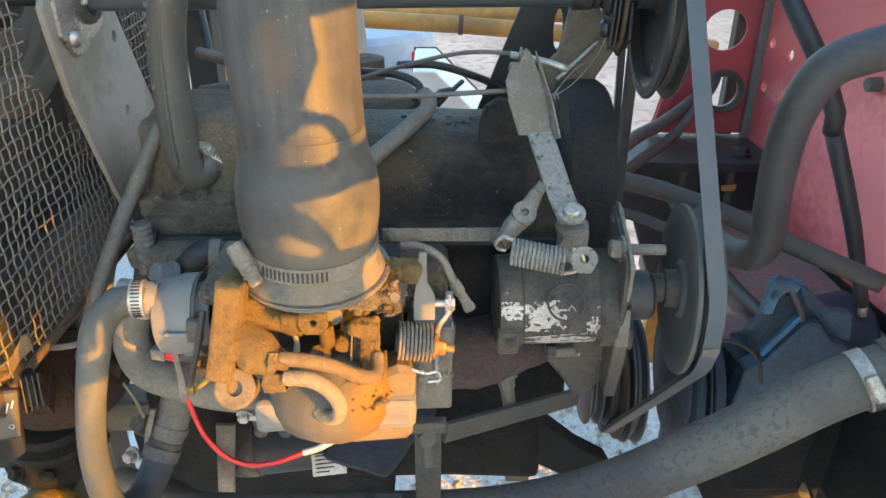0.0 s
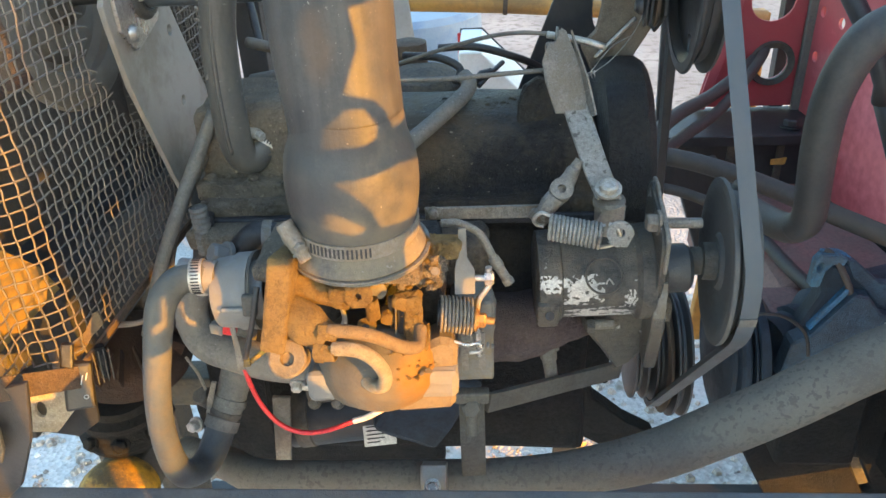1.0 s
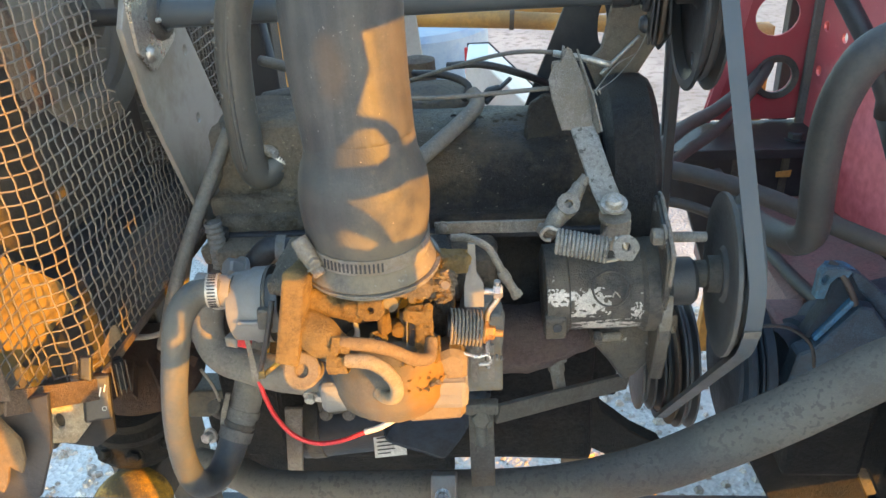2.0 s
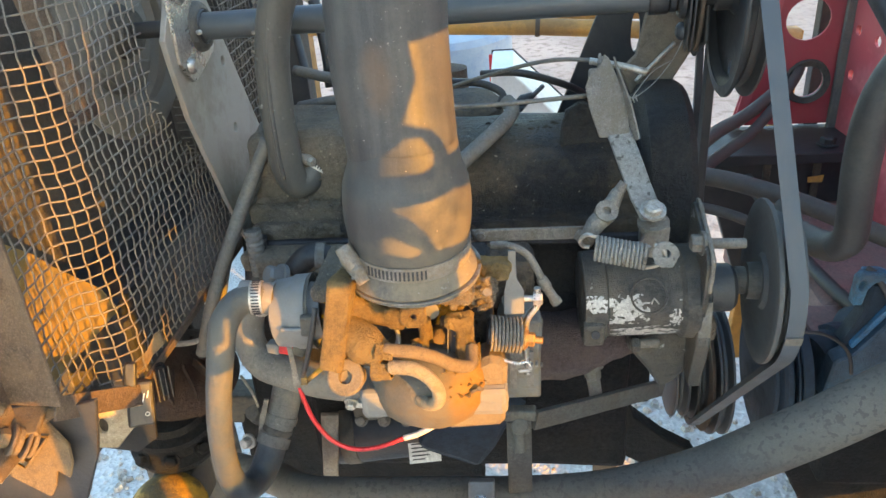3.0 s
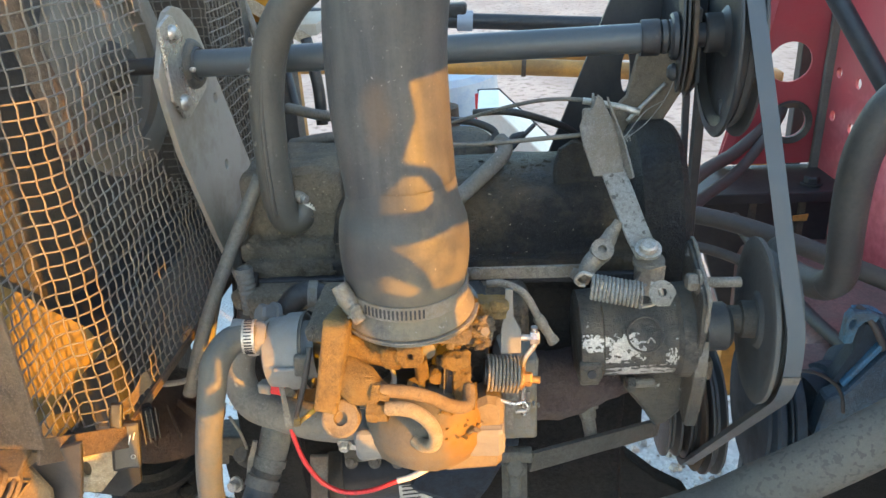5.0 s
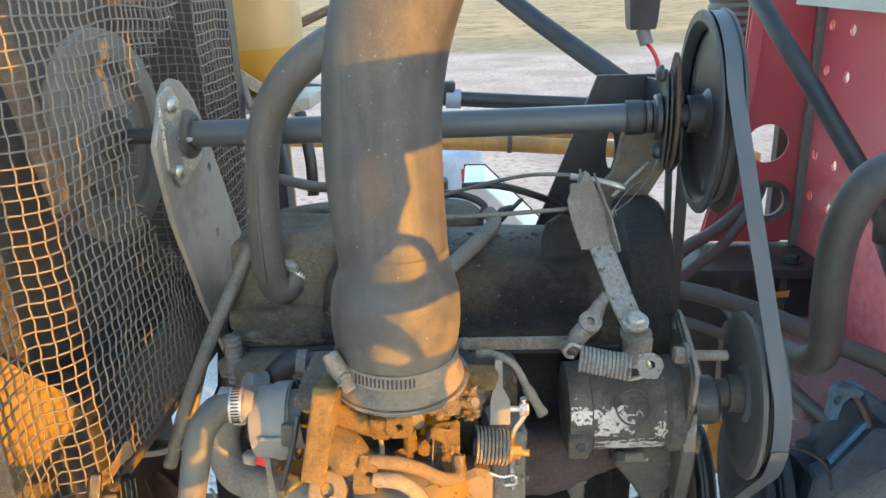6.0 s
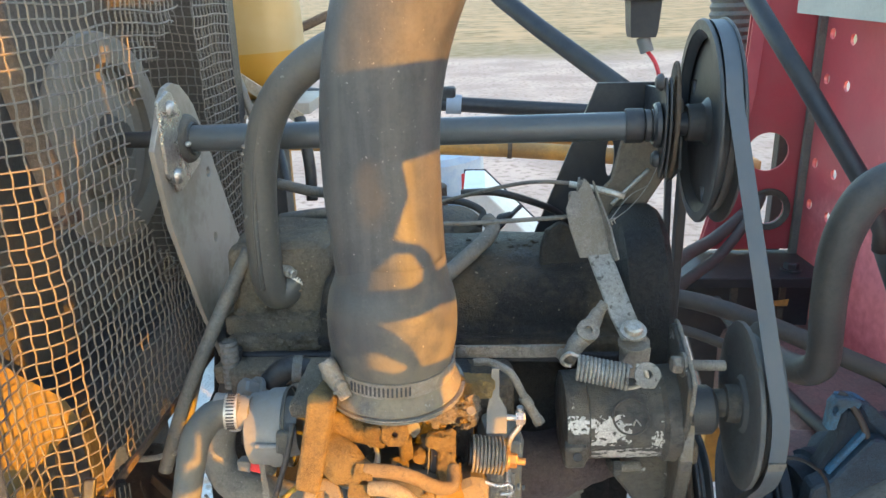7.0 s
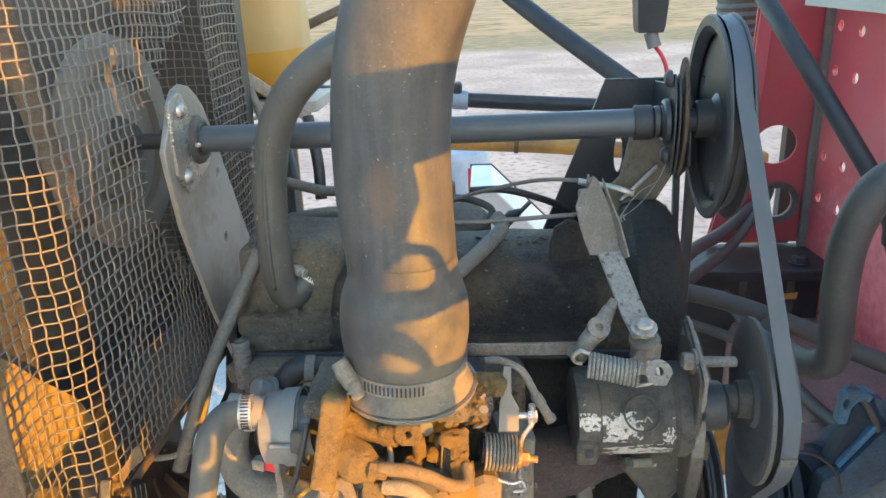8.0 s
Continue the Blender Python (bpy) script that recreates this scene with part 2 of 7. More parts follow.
TANK = shader("yellowed_tank_plastic", (0.36, 0.245, 0.10), 0.45, 0, (0.40, 0.30, 0.165), 4, 0.9, None, 0, 0.05, 900, grit_amount=0.0)
TANK_FUEL = shader("amber_filled_tank_plastic", (0.38, 0.195, 0.025), 0.4, 0, (0.42, 0.24, 0.05), 6, 0.8, None, 0, 0.05, 900, grit_amount=0.0)
YELLOW = shader("yellow_cap_paint", (0.5, 0.28, 0.025), 0.5, 0, (0.12, 0.08, 0.03), 22, 1.0, (0.08, 0.06, 0.035), 0.8, 0.3, 220, 20)
BELT = shader("belt_back", (0.062, 0.078, 0.095), 0.45, 0, (0.082, 0.094, 0.107), 25, 0.6, (0.095, 0.10, 0.10), 0.3, 0.08, 1200, 18, grit_amount=0.1)
WIRE_RED = shader("red_wire", (0.62, 0.03, 0.035), 0.35, 0, (0.5, 0.03, 0.03), 40, 0.5, None, 0, 0.05, 300)
WIRE_WHITE = shader("pale_sleeve", (0.75, 0.62, 0.57), 0.5, 0, (0.6, 0.5, 0.44), 40, 0.5, None, 0, 0.05, 300)
CABLE = shader("black_cable", (0.018, 0.018, 0.02), 0.45, 0, (0.04, 0.038, 0.036), 40, 0.6, (0.09, 0.08, 0.07), 0.3, 0.1, 300, 30)
CABLE_GREY = shader("grey_cable", (0.13, 0.125, 0.115), 0.6, 0, (0.09, 0.085, 0.075), 40, 0.6, (0.19, 0.165, 0.13), 0.5, 0.15, 300, 30)
BRASS = shader("brass_nut", (0.55, 0.30, 0.09), 0.35, 0.8, (0.4, 0.2, 0.07), 50, 0.6, (0.36, 0.22, 0.1), 0.4, 0.15, 300, 40)
LABEL = shader("paper_label", (0.6, 0.6, 0.58), 0.6, 0, (0.45, 0.45, 0.43), 40, 0.6, None, 0, 0.05, 300)
INK = shader("dark_print", (0.03, 0.03, 0.035), 0.6)
WHITE = shader("white_body_paint", (0.75, 0.74, 0.72), 0.4, 0, (0.68, 0.66, 0.62), 6, 0.5, (0.5, 0.45, 0.36), 0.2, 0.04, 120, 10, grit_amount=0.1)
SKYBLUE = shader("pale_blue_drum_paint", (0.20, 0.28, 0.40), 0.5, 0, (0.30, 0.36, 0.44), 8, 0.6, (0.5, 0.5, 0.48), 0.3, 0.08, 120, 6, grit_amount=0.08)
MANIFOLD = shader("heat_browned_manifold", (0.12, 0.085, 0.085), 0.75, 0.15, (0.09, 0.06, 0.055), 22, 0.8, (0.19, 0.14, 0.11), 0.45, 0.5, 220, 15)


def colour_patch(material, centre, size, colour, amount):
    """A soft ragged patch of colour on a material, at a place in the object's own coordinates."""
    n, l = material.node_tree.nodes, material.node_tree.links
    out = n["Principled BSDF"]
    tc, mp, ln, nz = n.new("ShaderNodeTexCoord"), n.new("ShaderNodeMapping"), n.new("ShaderNodeVectorMath"), n.new("ShaderNodeTexNoise")
    mp.vector_type = "TEXTURE"
    mp.inputs["Location"].default_value, mp.inputs["Scale"].default_value = centre, size
    ln.operation = "LENGTH"
    nz.inputs["Scale"].default_value, nz.inputs["Detail"].default_value = 55, 6
    l.new(tc.outputs["Object"], mp.inputs["Vector"])
    l.new(mp.outputs["Vector"], ln.inputs[0])
    l.new(tc.outputs["Object"], nz.inputs["Vector"])
    add = n.new("ShaderNodeMath")
    add.operation = "ADD"
    l.new(ln.outputs["Value"], add.inputs[0])
    l.new(nz.outputs["Fac"], add.inputs[1])
    r = n.new("ShaderNodeMapRange")
    r.inputs["From Min"].default_value, r.inputs["From Max"].default_value = 1.5, 0.9
    r.inputs["To Max"].default_value = amount
    l.new(add.outputs[0], r.inputs["Value"])
    mix = n.new("ShaderNodeMix")
    mix.data_type = "RGBA"
    old = out.inputs["Base Color"].links[0].from_socket
    l.new(r.outputs["Result"], mix.inputs[0])
    l.new(old, mix.inputs[6])
    mix.inputs[7].default_value = (*colour, 1)
    l.new(mix.outputs[2], out.inputs["Base Color"])


# Orange dust and the sunlight on the bowl's right side, both painted in.
colour_patch(BOWL, (0.047, -0.045, 0.056), (0.038, 0.07, 0.045), (0.20, 0.105, 0.022), 0.97)
colour_patch(BOWL, (0.012, -0.05, 0.018), (0.05, 0.03, 0.008), (0.19, 0.125, 0.055), 0.7)
# Faint patch of sunlight painted on the hose wall.
colour_patch(HOSE, (-0.0005, -0.043, 0.170), (0.014, 0.03, 0.030), (0.13, 0.075, 0.04), 0.45)
# Pale pink bloom painted low on the side panel, for light reflected there.
colour_patch(PINK, (0.09, -0.42, 1.0), (0.4, 0.42, 0.2), (0.80, 0.24, 0.26), 0.85)


# mesh builders
def tube(points, r, seg=14, sub=7, caps=True, closed=False):
    """A round tube along a smooth curve through the points; r: one radius or one for each point."""
    p = [Vector(q) for q in points]
    rr = [r] * len(p) if isinstance(r, (int, float)) else list(r)
    line, radii = [], []
    n = len(p)
    if n == 2:
        line, radii = p, rr
    else:
        for i in range(n if closed else n - 1):
            if closed:
                a, b, c, d = p[i - 1], p[i], p[(i + 1) % n], p[(i + 2) % n]
            else:
                b, c = p[i], p[i + 1]
                a = p[i - 1] if i else b * 2 - c
                d = p[i + 2] if i + 2 < n else c * 2 - b
            for k in range(sub):
                t = k / sub
                line.append(0.5 * (2 * b + (c - a) * t + (2 * a - 5 * b + 4 * c - d) * t * t + (3 * b - a - 3 * c + d) * t ** 3))
                radii.append(rr[i] + (rr[(i + 1) % n] - rr[i]) * t)
        if not closed:
            line.append(p[-1])
            radii.append(rr[-1])
    bm = bmesh.new()
    rings, up = [], None
    m = len(line)
    for i, q in enumerate(line):
        nxt = line[(i + 1) % m] if closed or i + 1 < m else q
        prv = line[i - 1] if closed or i else q
        way = (nxt - prv).normalized()
        if up is None:
            up = way.orthogonal().normalized()
        up = (up - way * up.dot(way)).normalized()
        side = way.cross(up)
        rings.append([bm.verts.new(q + (up * math.cos(2 * math.pi * k / seg) + side * math.sin(2 * math.pi * k / seg)) * radii[i]) for k in range(seg)])
    for i in range(m if closed else m - 1):
        a, b = rings[i], rings[(i + 1) % m]
        for k in range(seg):
            f = bm.faces.new((a[k], a[(k + 1) % seg], b[(k + 1) % seg], b[k]))
            f.smooth = True
    if caps and not closed:
        bm.faces.new(rings[0][::-1])
        bm.faces.new(rings[-1])
    return bm


def braid(points, r, wire, strands=7, turns=5.0, steps=70):
    """Thin strands wound both ways round a tube of radius r along the points."""
    p = [Vector(q) for q in points]
    line = []
    for i in range(steps + 1):
        s = i / steps * (len(p) - 1)
        k = min(int(s), len(p) - 2)
        t = s - k
        q0, q1, q2, q3 = p[max(k - 1, 0)], p[k], p[k + 1], p[min(k + 2, len(p) - 1)]
        line.append(0.5 * (2 * q1 + (q2 - q0) * t + (2 * q0 - 5 * q1 + 4 * q2 - q3) * t * t + (3 * q1 - q0 - 3 * q2 + q3) * t ** 3))
    up = (line[1] - line[0]).orthogonal().normalized()
    frames = []
    for i, q in enumerate(line):
        way = (line[min(i + 1, steps)] - line[max(i - 1, 0)]).normalized()
        up = (up - way * up.dot(way)).normalized()
        frames.append((q, up.copy(), way.cross(up)))
    out = []
    for sense in (1, -1):
        for k in range(strands):
            a0 = 2 * math.pi * k / strands
            out.append(tube([q + (u * math.cos(a0 + sense * turns * 2 * math.pi * i / steps) + v * math.sin(a0 + sense * turns * 2 * math.pi * i / steps)) * r for i, (q, u, v) in enumerate(frames)], wire, 4, 1, False))
    return out


def lathe(profile, p0, axis, seg=40, close=False):
    """Turns (along, radius) pairs about the axis from p0."""
    p0, ax = Vector(p0), Vector(axis).normalized()
    u = ax.orthogonal().normalized()
    v = ax.cross(u)
    bm = bmesh.new()
    rings = []
    for s, r in profile:
        if r <= 1e-6:
            rings.append([bm.verts.new(p0 + ax * s)])
        else:
            rings.append([bm.verts.new(p0 + ax * s + (u * math.cos(2 * math.pi * k / seg) + v * math.sin(2 * math.pi * k / seg)) * r) for k in range(seg)])
    pairs = list(zip(rings, rings[1:])) + ([(rings[-1], rings[0])] if close else [])
    for a, b in pairs:
        for k in range(seg):
            k2 = (k + 1) % seg
            if len(a) == 1 and len(b) == 1:
                continue
            if len(a) == 1:
                bm.faces.new((a[0], b[k2], b[k]))
            elif len(b) == 1:
                bm.faces.new((a[k], a[k2], b[0]))
            else:
                bm.faces.new((a[k], a[k2], b[k2], b[k]))
    bmesh.ops.recalc_face_normals(bm, faces=bm.faces)
    for e in bm.edges:
        e.smooth = len(e.link_faces) == 2 and e.calc_face_angle(0) < 0.6
    for f in bm.faces:
        f.smooth = True
    return bm


def rounded(bm, size, segments=2):
    if size > 0:
        bmesh.ops.bevel(bm, geom=[e for e in bm.edges if len(e.link_faces) == 2 and e.calc_face_angle(0) > 0.4], offset=size, segments=segments, affect="EDGES", profile=0.5)
    return bm


def box(centre, size, turn=(0, 0, 0), bevel=0.002):
    bm = bmesh.new()
    bmesh.ops.create_cube(bm, size=1.0, matrix=pose(*centre, *turn) @ Matrix.Diagonal((*size, 1)))
    return rounded(bm, bevel)


def sheet(outline, origin, u, v, thick, holes=(), bevel=0.0, seg=20, cuts=()):
    """A plate: an outline of (a, b) along u and v from origin, thick along u x v, with round or slotted holes (a, b, ra, rb)."""
    o, u, v = Vector(origin), Vector(u).normalized(), Vector(v).normalized()
    w = u.cross(v).normalized()
    bm = bmesh.new()
    loops = [[(a, b) for a, b in outline]]
    for a, b, ra, rb in holes:
        loops.append([(a + ra * math.cos(2 * math.pi * k / seg), b + rb * math.sin(2 * math.pi * k / seg)) for k in range(seg)])
    loops += [list(c) for c in cuts]
    edges = []
    for lp in loops:
        vs = [bm.verts.new(o + u * a + v * b) for a, b in lp]
        edges += [bm.edges.new((vs[i], vs[(i + 1) % len(vs)])) for i in range(len(vs))]
    bmesh.ops.triangle_fill(bm, edges=edges, use_beauty=True, use_dissolve=False, normal=w)
    res = bmesh.ops.extrude_face_region(bm, geom=list(bm.faces))
    bmesh.ops.translate(bm, vec=w * thick, verts=[g for g in res["geom"] if isinstance(g, bmesh.types.BMVert)])
    bmesh.ops.recalc_face_normals(bm, faces=bm.faces)
    if bevel:
        bmesh.ops.dissolve_limit(bm, angle_limit=0.02, verts=bm.verts, edges=bm.edges)
        bmesh.ops.bevel(bm, geom=[e for e in bm.edges if len(e.link_faces) == 2 and e.calc_face_angle(0) > 0.9], offset=bevel, segments=1, affect="EDGES")
    return bm


def merged(*bms):
    """Several pieces of one part in one mesh."""
    out = bms[0]
    for b in bms[1:]:
        me = bpy.data.meshes.new("piece")
        b.to_mesh(me)
        b.free()
        out.from_mesh(me)
        bpy.data.meshes.remove(me)
    return out


def rough(bm, amount, scale=60.0, cuts=0):
    """Uneven casting: pushes the points along their normals by noise."""
    if cuts:
        bmesh.ops.subdivide_edges(bm, edges=bm.edges[:], cuts=cuts, use_grid_fill=True)
    bm.normal_update()
    for v in bm.verts:
        v.co += v.normal * amount * noise.fractal(v.co * scale, 1.0, 2.0, 3)
    return bm


def lump(centre, size, amount=0.25, scale=40.0, sub=3):
    bm = bmesh.new()
    bmesh.ops.create_icosphere(bm, subdivisions=sub, radius=1.0, matrix=Matrix.Translation(centre) @ Matrix.Diagonal((*size, 1)))
    s = min(size)
    for v in bm.verts:
        way = (v.co - Vector(centre)).normalized()
        v.co += way * s * amount * noise.fractal(v.co * scale, 1.0, 2.0, 4)
    for f in bm.faces:
        f.smooth = True
    return bm


def hexhead(p, axis, r, h, washer=1.35, shank=0.0):
    """A hexagon head with a washer under it, standing up along axis from p."""
    p, ax = Vector(p), Vector(axis).normalized()
    parts = [lathe([(0, 0), (0, r * 0.98), (h * 0.8, r), (h, r * 0.82), (h, 0)], p, ax, 6)]
    for f in parts[0].faces:
        f.smooth = False
    if washer:
        parts.append(lathe([(-h * 0.3, 0), (-h * 0.3, r * washer), (0, r * washer), (0, 0)], p, ax, 20))
    if shank:
        parts.append(lathe([(h, 0), (h, r * 0.5), (h + shank, r * 0.5), (h + shank, 0)], p, ax, 12))
    return merged(*parts)


def coil(p0, p1, r, wire, turns, per=14):
    a, b = Vector(p0), Vector(p1)
    ax = (b - a).normalized()
    u = ax.orthogonal().normalized()
    v = ax.cross(u)
    n = int(turns * per)
    pts = [a + (b - a) * (i / n) + (u * math.cos(2 * math.pi * i / per) + v * math.sin(2 * math.pi * i / per)) * r for i in range(n + 1)]
    return tube(pts, wire, 7, 1)


def band(p, axis, r, width, thick=0.0012):
    h = width / 2
    return lathe([(-h, r), (-h, r + thick), (h, r + thick), (h, r)], p, axis, 48, True)


# objects
def thing(name, at, label, category, group="", kind=""):
    ob = new(name)
    ob.location = at
    ob.empty_display_size = 0.02
    return tagged(ob, label, category, group, kind)


def root_of(ob):
    while ob.parent:
        ob = ob.parent
    return ob


def part(name, bm, material, parent, label=""):
    """One mesh under a thing or under a part; bm is in world coordinates."""
    bmesh.ops.translate(bm, vec=-Vector(root_of(parent).location), verts=bm.verts)
    me = bpy.data.meshes.new(name)
    bm.to_mesh(me)
    bm.free()
    me.materials.append(material)
    ob = new(name, me)
    ob.parent = parent
    return tagged(ob, label)


def solid(name, bm, material, label, category, group="", kind=""):
    """A thing of one mesh."""
    lo = Vector([min(v.co[i] for v in bm.verts) for i in range(3)])
    hi = Vector([max(v.co[i] for v in bm.verts) for i in range(3)])
    at = Vector(((lo.x + hi.x) / 2, (lo.y + hi.y) / 2, lo.z))
    bmesh.ops.translate(bm, vec=-at, verts=bm.verts)
    me = bpy.data.meshes.new(name)
    bm.to_mesh(me)
    bm.free()
    me.materials.append(material)
    ob = new(name, me)
    ob.location = at
    return tagged(ob, label, category, group, kind)


def hose_clamp(parent, p, axis, r, width=0.011, screw_at=0.0, slots=9, span=1.1, material=None):
    """A worm-drive clamp: band, slots along a stretch of it, screw housing and screw."""
    material = material or ZINC
    p, ax = Vector(p), Vector(axis).normalized()
    strap = part("clamp_band", band(p, ax, r, width), material, parent, "ribbed zinc worm-drive clamp band")
    u = Vector((0, -1, 0))
    u = (u - ax * u.dot(ax)).normalized()
    v = ax.cross(u)
    def around(a):
        return u * math.cos(a) + v * math.sin(a)
    for k in range(slots):
        a = screw_at + 0.35 + span * k / slots
        d = around(a)
        t = ax.cross(d)
        turn = Matrix((t, ax, d)).transposed().to_4x4()
        bm = bmesh.new()
        bmesh.ops.create_cube(bm, size=1.0, matrix=Matrix.Translation(p + d * (r + 0.0013)) @ turn @ Matrix.Diagonal((span / slots * r * 0.45, width * 0.62, 0.0008, 1)))
        part("clamp_slot", bm, INK, strap)
    d = around(screw_at)
    t = ax.cross(d)
    c = p + d * (r + 0.005)
    part("screw_housing", lathe([(-0.009, 0), (-0.009, 0.0055), (-0.007, 0.0062), (0.007, 0.0062), (0.009, 0.0055), (0.009, 0)], c, t, 14), material, strap)
    part("screw", hexhead(c + t * 0.009, t, 0.0052, 0.006, 0), material, strap)
    return strap


# ground: pale gravel near, a green verge and dry grass further off
def ground_material():
    m = bpy.data.materials.new("gravel_and_grass")
    m.use_nodes = True
    n, l = m.node_tree.nodes, m.node_tree.links
    out = n["Principled BSDF"]
    tc = n.new("ShaderNodeTexCoord")
    sep = n.new("ShaderNodeSeparateXYZ")
    l.new(tc.outputs["Object"], sep.inputs[0])

    def noise_tex(sc, detail=5.0):
        t = n.new("ShaderNodeTexNoise")
        t.inputs["Scale"].default_value, t.inputs["Detail"].default_value = sc, detail
        l.new(tc.outputs["Object"], t.inputs["Vector"])
        return t

    def ramp(src, a, b):
        r = n.new("ShaderNodeMapRange")
        r.inputs["From Min"].default_value, r.inputs["From Max"].default_value = a, b
        l.new(src, r.inputs["Value"])
        return r.outputs["Result"]

    def mix(fac, a, b):
        x = n.new("ShaderNodeMix")
        x.data_type = "RGBA"
        for sock, val in ((x.inputs[0], fac), (x.inputs[6], a), (x.inputs[7], b)):
            if isinstance(val, tuple):
                sock.default_value = (*val, 1)
            else:
                l.new(val, sock)
        return x.outputs[2]

    vor = n.new("ShaderNodeTexVoronoi")
    vor.inputs["Scale"].default_value = 90
    l.new(tc.outputs["Object"], vor.inputs["Vector"])
    hsv = n.new("ShaderNodeSeparateColor")
    l.new(vor.outputs["Color"], hsv.inputs[0])
    gravel = mix(hsv.outputs[0], (0.80, 0.765, 0.715), (0.54, 0.505, 0.465))
    gravel = mix(ramp(noise_tex(1.3).outputs["Fac"], 0.4, 0.65), gravel, (0.74, 0.71, 0.67))
    yard = mix(ramp(noise_tex(0.9, 8).outputs["Fac"], 0.40, 0.62), (0.36, 0.37, 0.375), (0.25, 0.258, 0.262))
    yard = mix(ramp(noise_tex(14, 6).outputs["Fac"], 0.5, 0.68), yard, (0.19, 0.19, 0.185))
    # Near gravel is coloured paler than the yard, in place of light there.
    gravel = mix(ramp(sep.outputs["Y"], 2.0, 3.0), gravel, yard)
    edge = noise_tex(0.35)
    add = n.new("ShaderNodeMath")
    add.operation = "MULTIPLY_ADD"
    l.new(edge.outputs["Fac"], add.inputs[0])
    add.inputs[1].default_value = 5.0
    l.new(sep.outputs["Y"], add.inputs[2])
    green = mix(ramp(noise_tex(3).outputs["Fac"], 0.35, 0.65), (0.13, 0.145, 0.085), (0.22, 0.22, 0.16))
    dry = mix(ramp(noise_tex(1.6, 10).outputs["Fac"], 0.44, 0.58), (0.27, 0.245, 0.16), (0.13, 0.135, 0.075))
    dry = mix(ramp(noise_tex(0.55, 12).outputs["Fac"], 0.46, 0.60), dry, (0.31, 0.27, 0.17))
    col = mix(ramp(add.outputs[0], 18.5, 20.5), gravel, green)
    col = mix(ramp(add.outputs[0], 22.5, 26.0), col, dry)
    l.new(col, out.inputs["Base Color"])
    out.inputs["Roughness"].default_value = 0.95
    b = n.new("ShaderNodeBump")
    b.inputs["Strength"].default_value, b.inputs["Distance"].default_value = 0.6, 0.01
    l.new(vor.outputs["Distance"], b.inputs["Height"])
    l.new(b.outputs["Normal"], out.inputs["Normal"])
    return m


GROUND = ground_material()
bm = bmesh.new()
bmesh.ops.create_grid(bm, x_segments=60, y_segments=60, size=300)
for v in bm.verts:
    far = max(0.0, v.co.length - 12)
    v.co.z = 0.12 * min(1, far / 30) * noise.noise(v.co * 0.05)
me = bpy.data.meshes.new("ground")
bm.to_mesh(me)
bm.free()
me.materials.append(GROUND)
tagged(new("ground", me), "pale gravel yard running out to dry grass", "ground", kind="structure")

PEBBLE = shader("mixed_pebbles", (0.70, 0.64, 0.57), 0.85, 0, (0.42, 0.30, 0.21), 14, 1.0, None, 0, 0.2, 200, 9.0, -0.45)
bm = bmesh.new()
verts, faces = [], []
rng = random.Random(5)
for i in range(5200):
    x, y = rng.uniform(-1.6, 1.3), rng.uniform(0.55, 2.2)
    s = rng.uniform(0.004, 0.019) * rng.uniform(0.6, 1.0)
    base = len(verts)
    a0 = rng.random() * 6.28
    for k in range(5):
        a = a0 + k * 1.2566
        verts.append((x + s * math.cos(a) * rng.uniform(0.75, 1.2), y + s * math.sin(a) * rng.uniform(0.75, 1.2), 0.001))
    for k in range(5):
        vx, vy, _ = verts[base + k]
        verts.append((x + (vx - x) * 0.62, y + (vy - y) * 0.62, s * rng.uniform(0.6, 1.0)))
    faces.append(tuple(base + 5 + k for k in range(5)))
    faces += [(base + k, base + (k + 1) % 5, base + 5 + (k + 1) % 5, base + 5 + k) for k in range(5)]
me = bpy.data.meshes.new("pebbles")
me.from_pydata(verts, [], faces)
me.materials.append(PEBBLE)
tagged(new("pebbles", me), "loose pale and brown pebbles on the gravel", "pebbles", kind="stuff")

# engine
engine = thing("engine", (-0.09, 0.8, 0.62), "sooty dark four-cylinder engine caked with dust", "engine")
prof = [(0.690, 1.100), (0.690, 1.112), (0.704, 1.116), (0.708, 1.150), (0.722, 1.170), (0.752, 1.184), (0.80, 1.187), (0.845, 1.182), (0.872, 1.165), (0.882, 1.13), (0.895, 1.112), (0.895, 1.100)]
bm = bmesh.new()
rows = []
xs = [-0.200, -0.194, -0.184, -0.16, -0.14, -0.11, -0.06, 0.0, 0.06, 0.104, 0.114, 0.122]
for i, x in enumerate(xs):
    k = 0.72 if i in (0, len(xs) - 1) else 0.93 if i in (1, len(xs) - 2) else 1.0
    rows.append([bm.verts.new((x, 0.79 + (y - 0.79) * (1.0 if z < 1.114 else 0.97 + 0.03 * k), 1.1 + (z - 1.1) * (1.0 if z < 1.114 else k))) for y, z in prof])
for a, b in zip(rows, rows[1:]):
    for j in range(len(prof) - 1):
        bm.faces.new((a[j], a[j + 1], b[j + 1], b[j]))
bm.faces.new(rows[0])
bm.faces.new(rows[-1][::-1])
bmesh.ops.recalc_face_normals(bm, faces=bm.faces)
bmesh.ops.subdivide_edges(bm, edges=bm.edges[:], cuts=2, use_grid_fill=True, smooth=0.3)
for f in bm.faces:
    f.smooth = True
part("valve_cover", rough(bm, 0.0022, 45), COVER_PAINT, engine, "dark valve cover with dust and soot")
part("gasket", box((-0.092, 0.79, 1.095), (0.43, 0.212, 0.010), bevel=0.002), INK, engine)
part("cylinder_head", rough(box((-0.09, 0.80, 1.03), (0.425, 0.20, 0.12), bevel=0.006), 0.004, 40, 3), ENGINE, engine)
